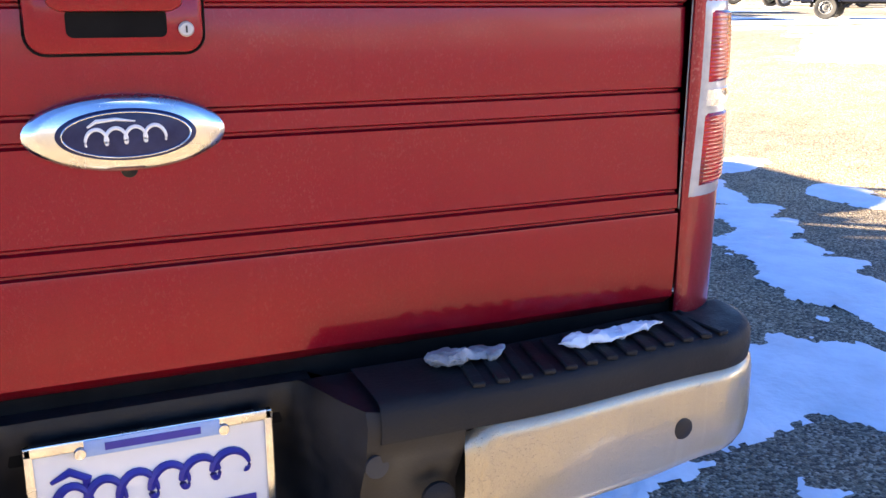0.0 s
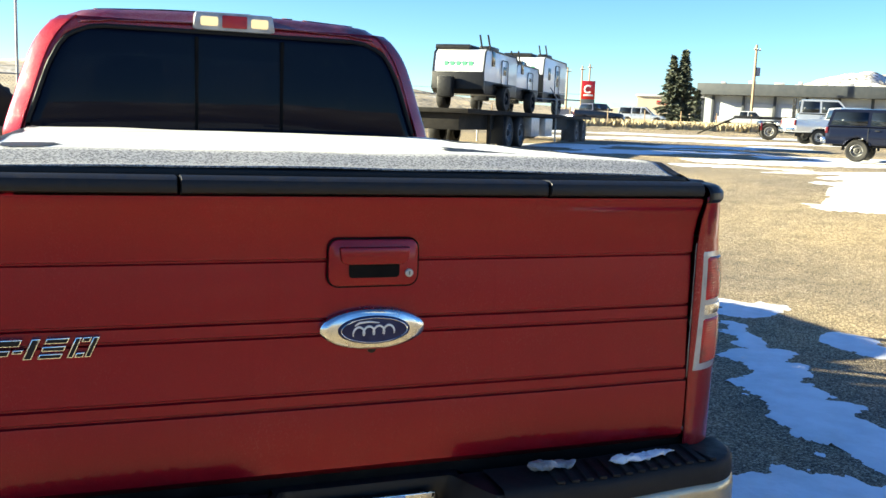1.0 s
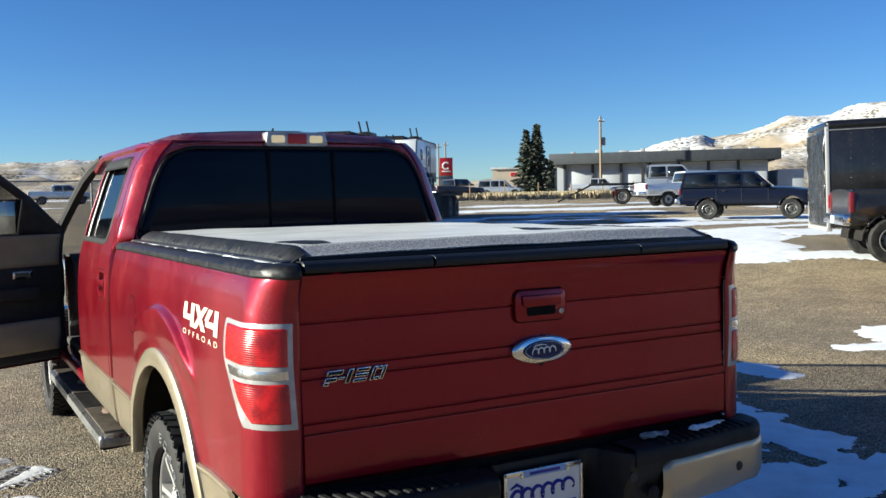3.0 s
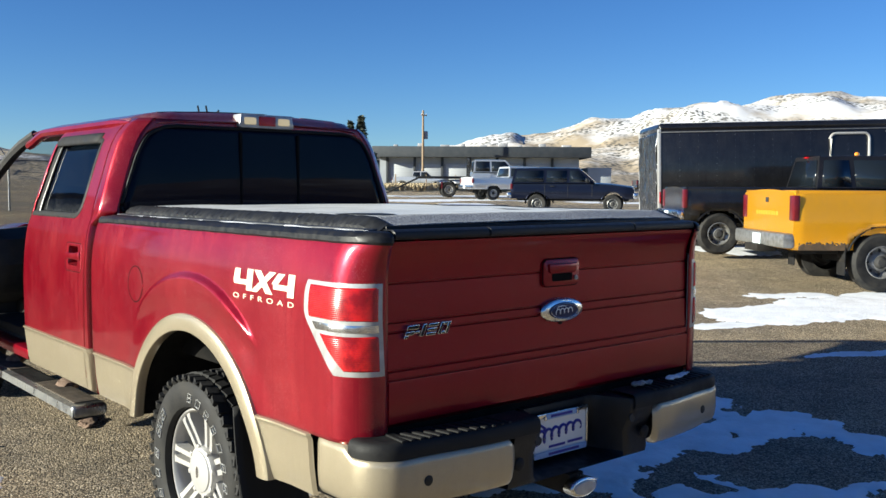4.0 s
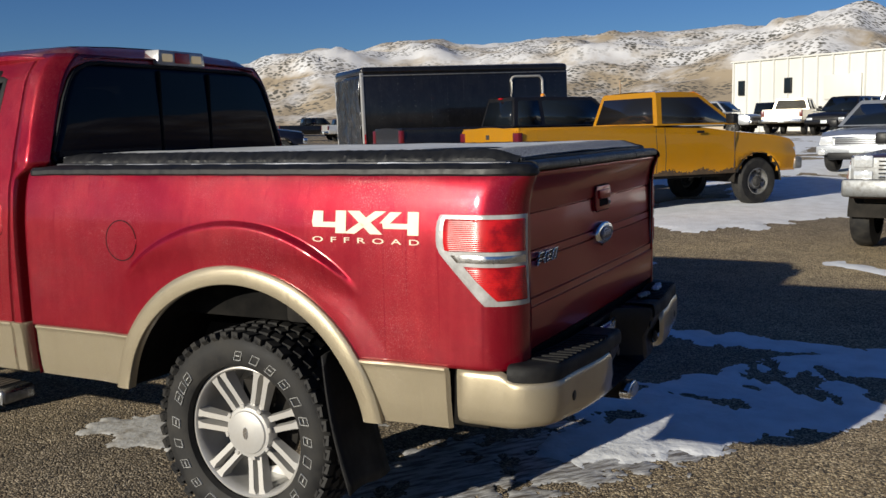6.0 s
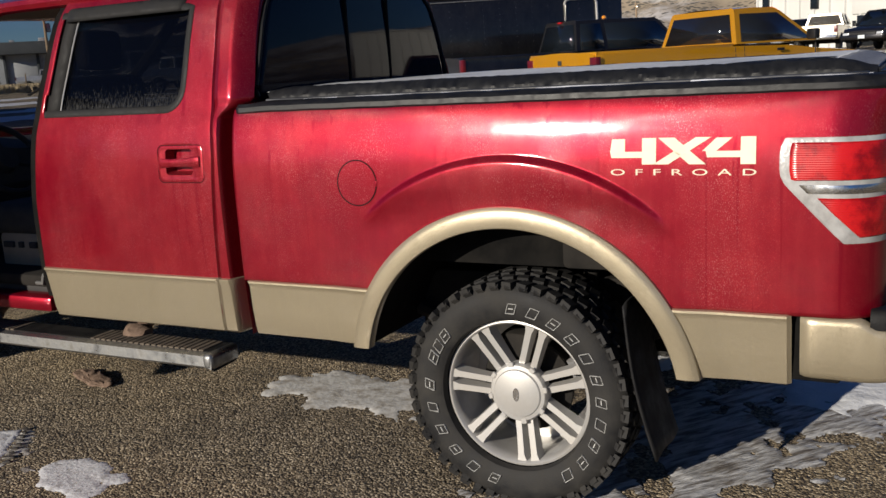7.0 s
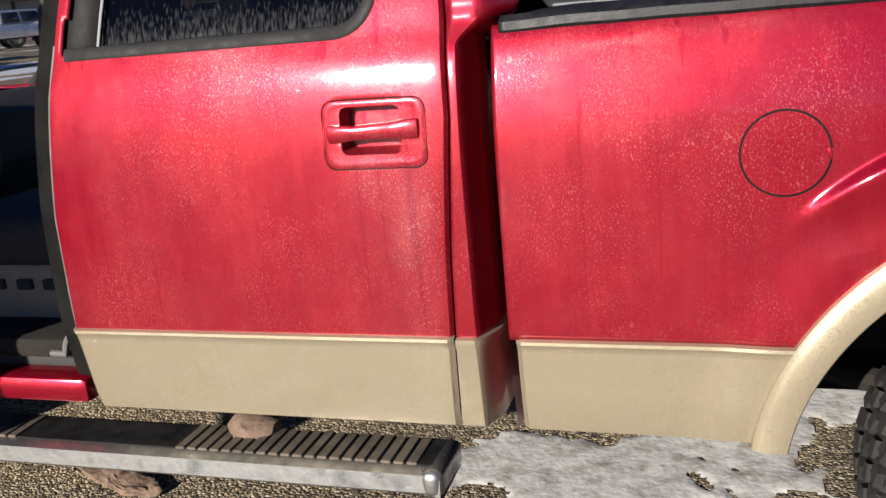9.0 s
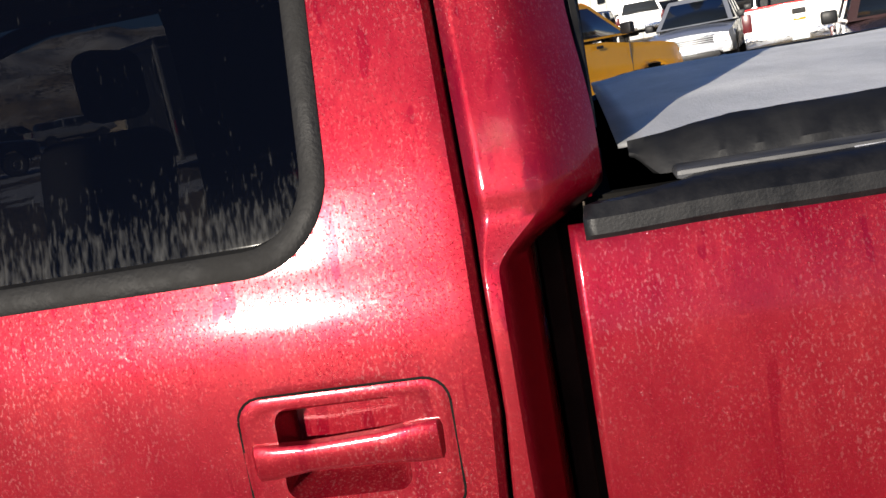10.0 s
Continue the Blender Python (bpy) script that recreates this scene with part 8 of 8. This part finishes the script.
# ---- hills and mountains round the valley ----
CREST = [(-180, 2.2), (-120.3, 2.6), (-60.3, 2.2), (-30.3, 1.9), (-1.3, 1.95), (5.7, 2.1), (11.2, 2.4), (15.7, 1.9), (21.7, 1.1), (29.7, 0.8),
         (35.7, 1.5), (40.7, 2.24), (44.7, 3.02), (46.7, 3.32), (49.1, 3.82), (50.7, 3.62), (54.7, 4.32), (57, 4.62), (59, 4.92), (60.7, 4.97),
         (62.2, 4.82), (63.9, 4.67), (65.7, 4.72), (68.1, 4.97), (70.2, 5.12), (71.7, 4.92), (74.7, 5.17), (76.7, 5.02), (79.7, 5.22), (83.7, 5.32),
         (89.7, 5.62), (99.7, 5.41), (119.7, 4.5), (149.7, 3), (180, 2.2)]
hill_mat = bpy.data.materials.new("snowy_hill")
hill_mat.use_nodes = True
n, l = hill_mat.node_tree.nodes, hill_mat.node_tree.links
p = n["Principled BSDF"]
p.inputs["Roughness"].default_value = 0.9
tc = n.new("ShaderNodeTexCoord")
big, small, dots = n.new("ShaderNodeTexNoise"), n.new("ShaderNodeTexNoise"), n.new("ShaderNodeTexVoronoi")
big.inputs["Scale"].default_value, big.inputs["Detail"].default_value, big.inputs["Roughness"].default_value = 0.006, 8, 0.62
small.inputs["Scale"].default_value, small.inputs["Detail"].default_value, small.inputs["Roughness"].default_value = 0.035, 8, 0.7
dots.inputs["Scale"].default_value = 0.10
for t in (big, small, dots):
    l.new(tc.outputs["Object"], t.inputs["Vector"])
sep = n.new("ShaderNodeSeparateXYZ")
l.new(tc.outputs["Object"], sep.inputs[0])
low = n.new("ShaderNodeMapRange")
low.inputs["From Min"].default_value, low.inputs["From Max"].default_value = 30.0, 170.0
low.inputs["To Min"].default_value, low.inputs["To Max"].default_value = 0.14, -0.05
l.new(sep.outputs[2], low.inputs["Value"])
add = n.new("ShaderNodeMath")
l.new(big.outputs["Fac"], add.inputs[0])
l.new(low.outputs[0], add.inputs[1])
r1 = n.new("ShaderNodeMapRange")
r1.inputs["From Min"].default_value, r1.inputs["From Max"].default_value = 0.42, 0.60
l.new(add.outputs[0], r1.inputs["Value"])
mix1 = n.new("ShaderNodeMix")
mix1.data_type = "RGBA"
mix1.inputs["A"].default_value, mix1.inputs["B"].default_value = (0.74, 0.73, 0.73, 1), (0.40, 0.32, 0.22, 1)
l.new(r1.outputs[0], mix1.inputs["Factor"])
r2 = n.new("ShaderNodeMapRange")
r2.inputs["From Min"].default_value, r2.inputs["From Max"].default_value = 0.515, 0.60
l.new(small.outputs["Fac"], r2.inputs["Value"])
mix2 = n.new("ShaderNodeMix")
mix2.data_type = "RGBA"
mix2.inputs["B"].default_value = (0.09, 0.085, 0.07, 1)
l.new(mix1.outputs["Result"], mix2.inputs["A"])
brush, spot, both = n.new("ShaderNodeTexNoise"), n.new("ShaderNodeMapRange"), n.new("ShaderNodeMath")
brush.inputs["Scale"].default_value, brush.inputs["Detail"].default_value = 0.009, 6
l.new(tc.outputs["Object"], brush.inputs["Vector"])
r2.inputs["From Min"].default_value, r2.inputs["From Max"].default_value = 0.40, 0.54
l.new(brush.outputs["Fac"], r2.inputs["Value"])
wob = n.new("ShaderNodeMath")
wob.operation = "MULTIPLY_ADD"
wob.inputs[1].default_value, wob.inputs[2].default_value = -0.55, 0.30
l.new(small.outputs["Fac"], wob.inputs[0])
dist = n.new("ShaderNodeMath")
l.new(dots.outputs["Distance"], dist.inputs[0])
l.new(wob.outputs[0], dist.inputs[1])
spot.inputs["From Min"].default_value, spot.inputs["From Max"].default_value = 0.54, 0.36
l.new(dist.outputs[0], spot.inputs["Value"])
both.operation = "MULTIPLY"
l.new(spot.outputs[0], both.inputs[0])
l.new(r2.outputs[0], both.inputs[1])
l.new(both.outputs[0], mix2.inputs["Factor"])
l.new(mix2.outputs["Result"], p.inputs["Base Color"])


def hill(az, v):
    """A point of the mountain ring: v from the foot to the crest and down behind."""
    crest = math.tan(radians(sum(table(CREST, az + k * 0.45) for k in range(-3, 4)) / 7)) * 2600
    d = 1100 + 1500 * v
    x, y = d * math.sin(radians(az)), d * math.cos(radians(az))
    q = Vector((x, y, 0)) * 0.0040
    ridge = noise.hetero_terrain(q * 0.8, 1.0, 2.1, 5, 0.6)
    rough = noise.fractal(q * 2.3, 0.85, 2.1, 6)
    rise = smooth_step(0.0, 1.0, v) ** 1.1 if v <= 1 else 1.0
    mid = math.sin(math.pi * min(v, 1.0)) ** 0.8
    z = crest * rise * (1 + 0.24 * (ridge - 0.6) * mid) + 15 * rough * mid * min(1.0, crest / 120) + 1.2 * noise.noise(Vector((az * 0.8, v * 3, 1))) * rise
    if v > 1:
        z *= 1 - (v - 1) * 3
    return (x, y, z - 4 * (1 - rise))


hills = part("backdrop", sheet(steps(-180, 0, 120) + steps(0, 110, 320)[1:] + steps(110, 180, 60)[1:], steps(0, 1, 34) + [1.08, 1.2], hill), hill_mat)
tagged(hills, "snowy sagebrush mountains round the valley", "mountains", kind="structure")
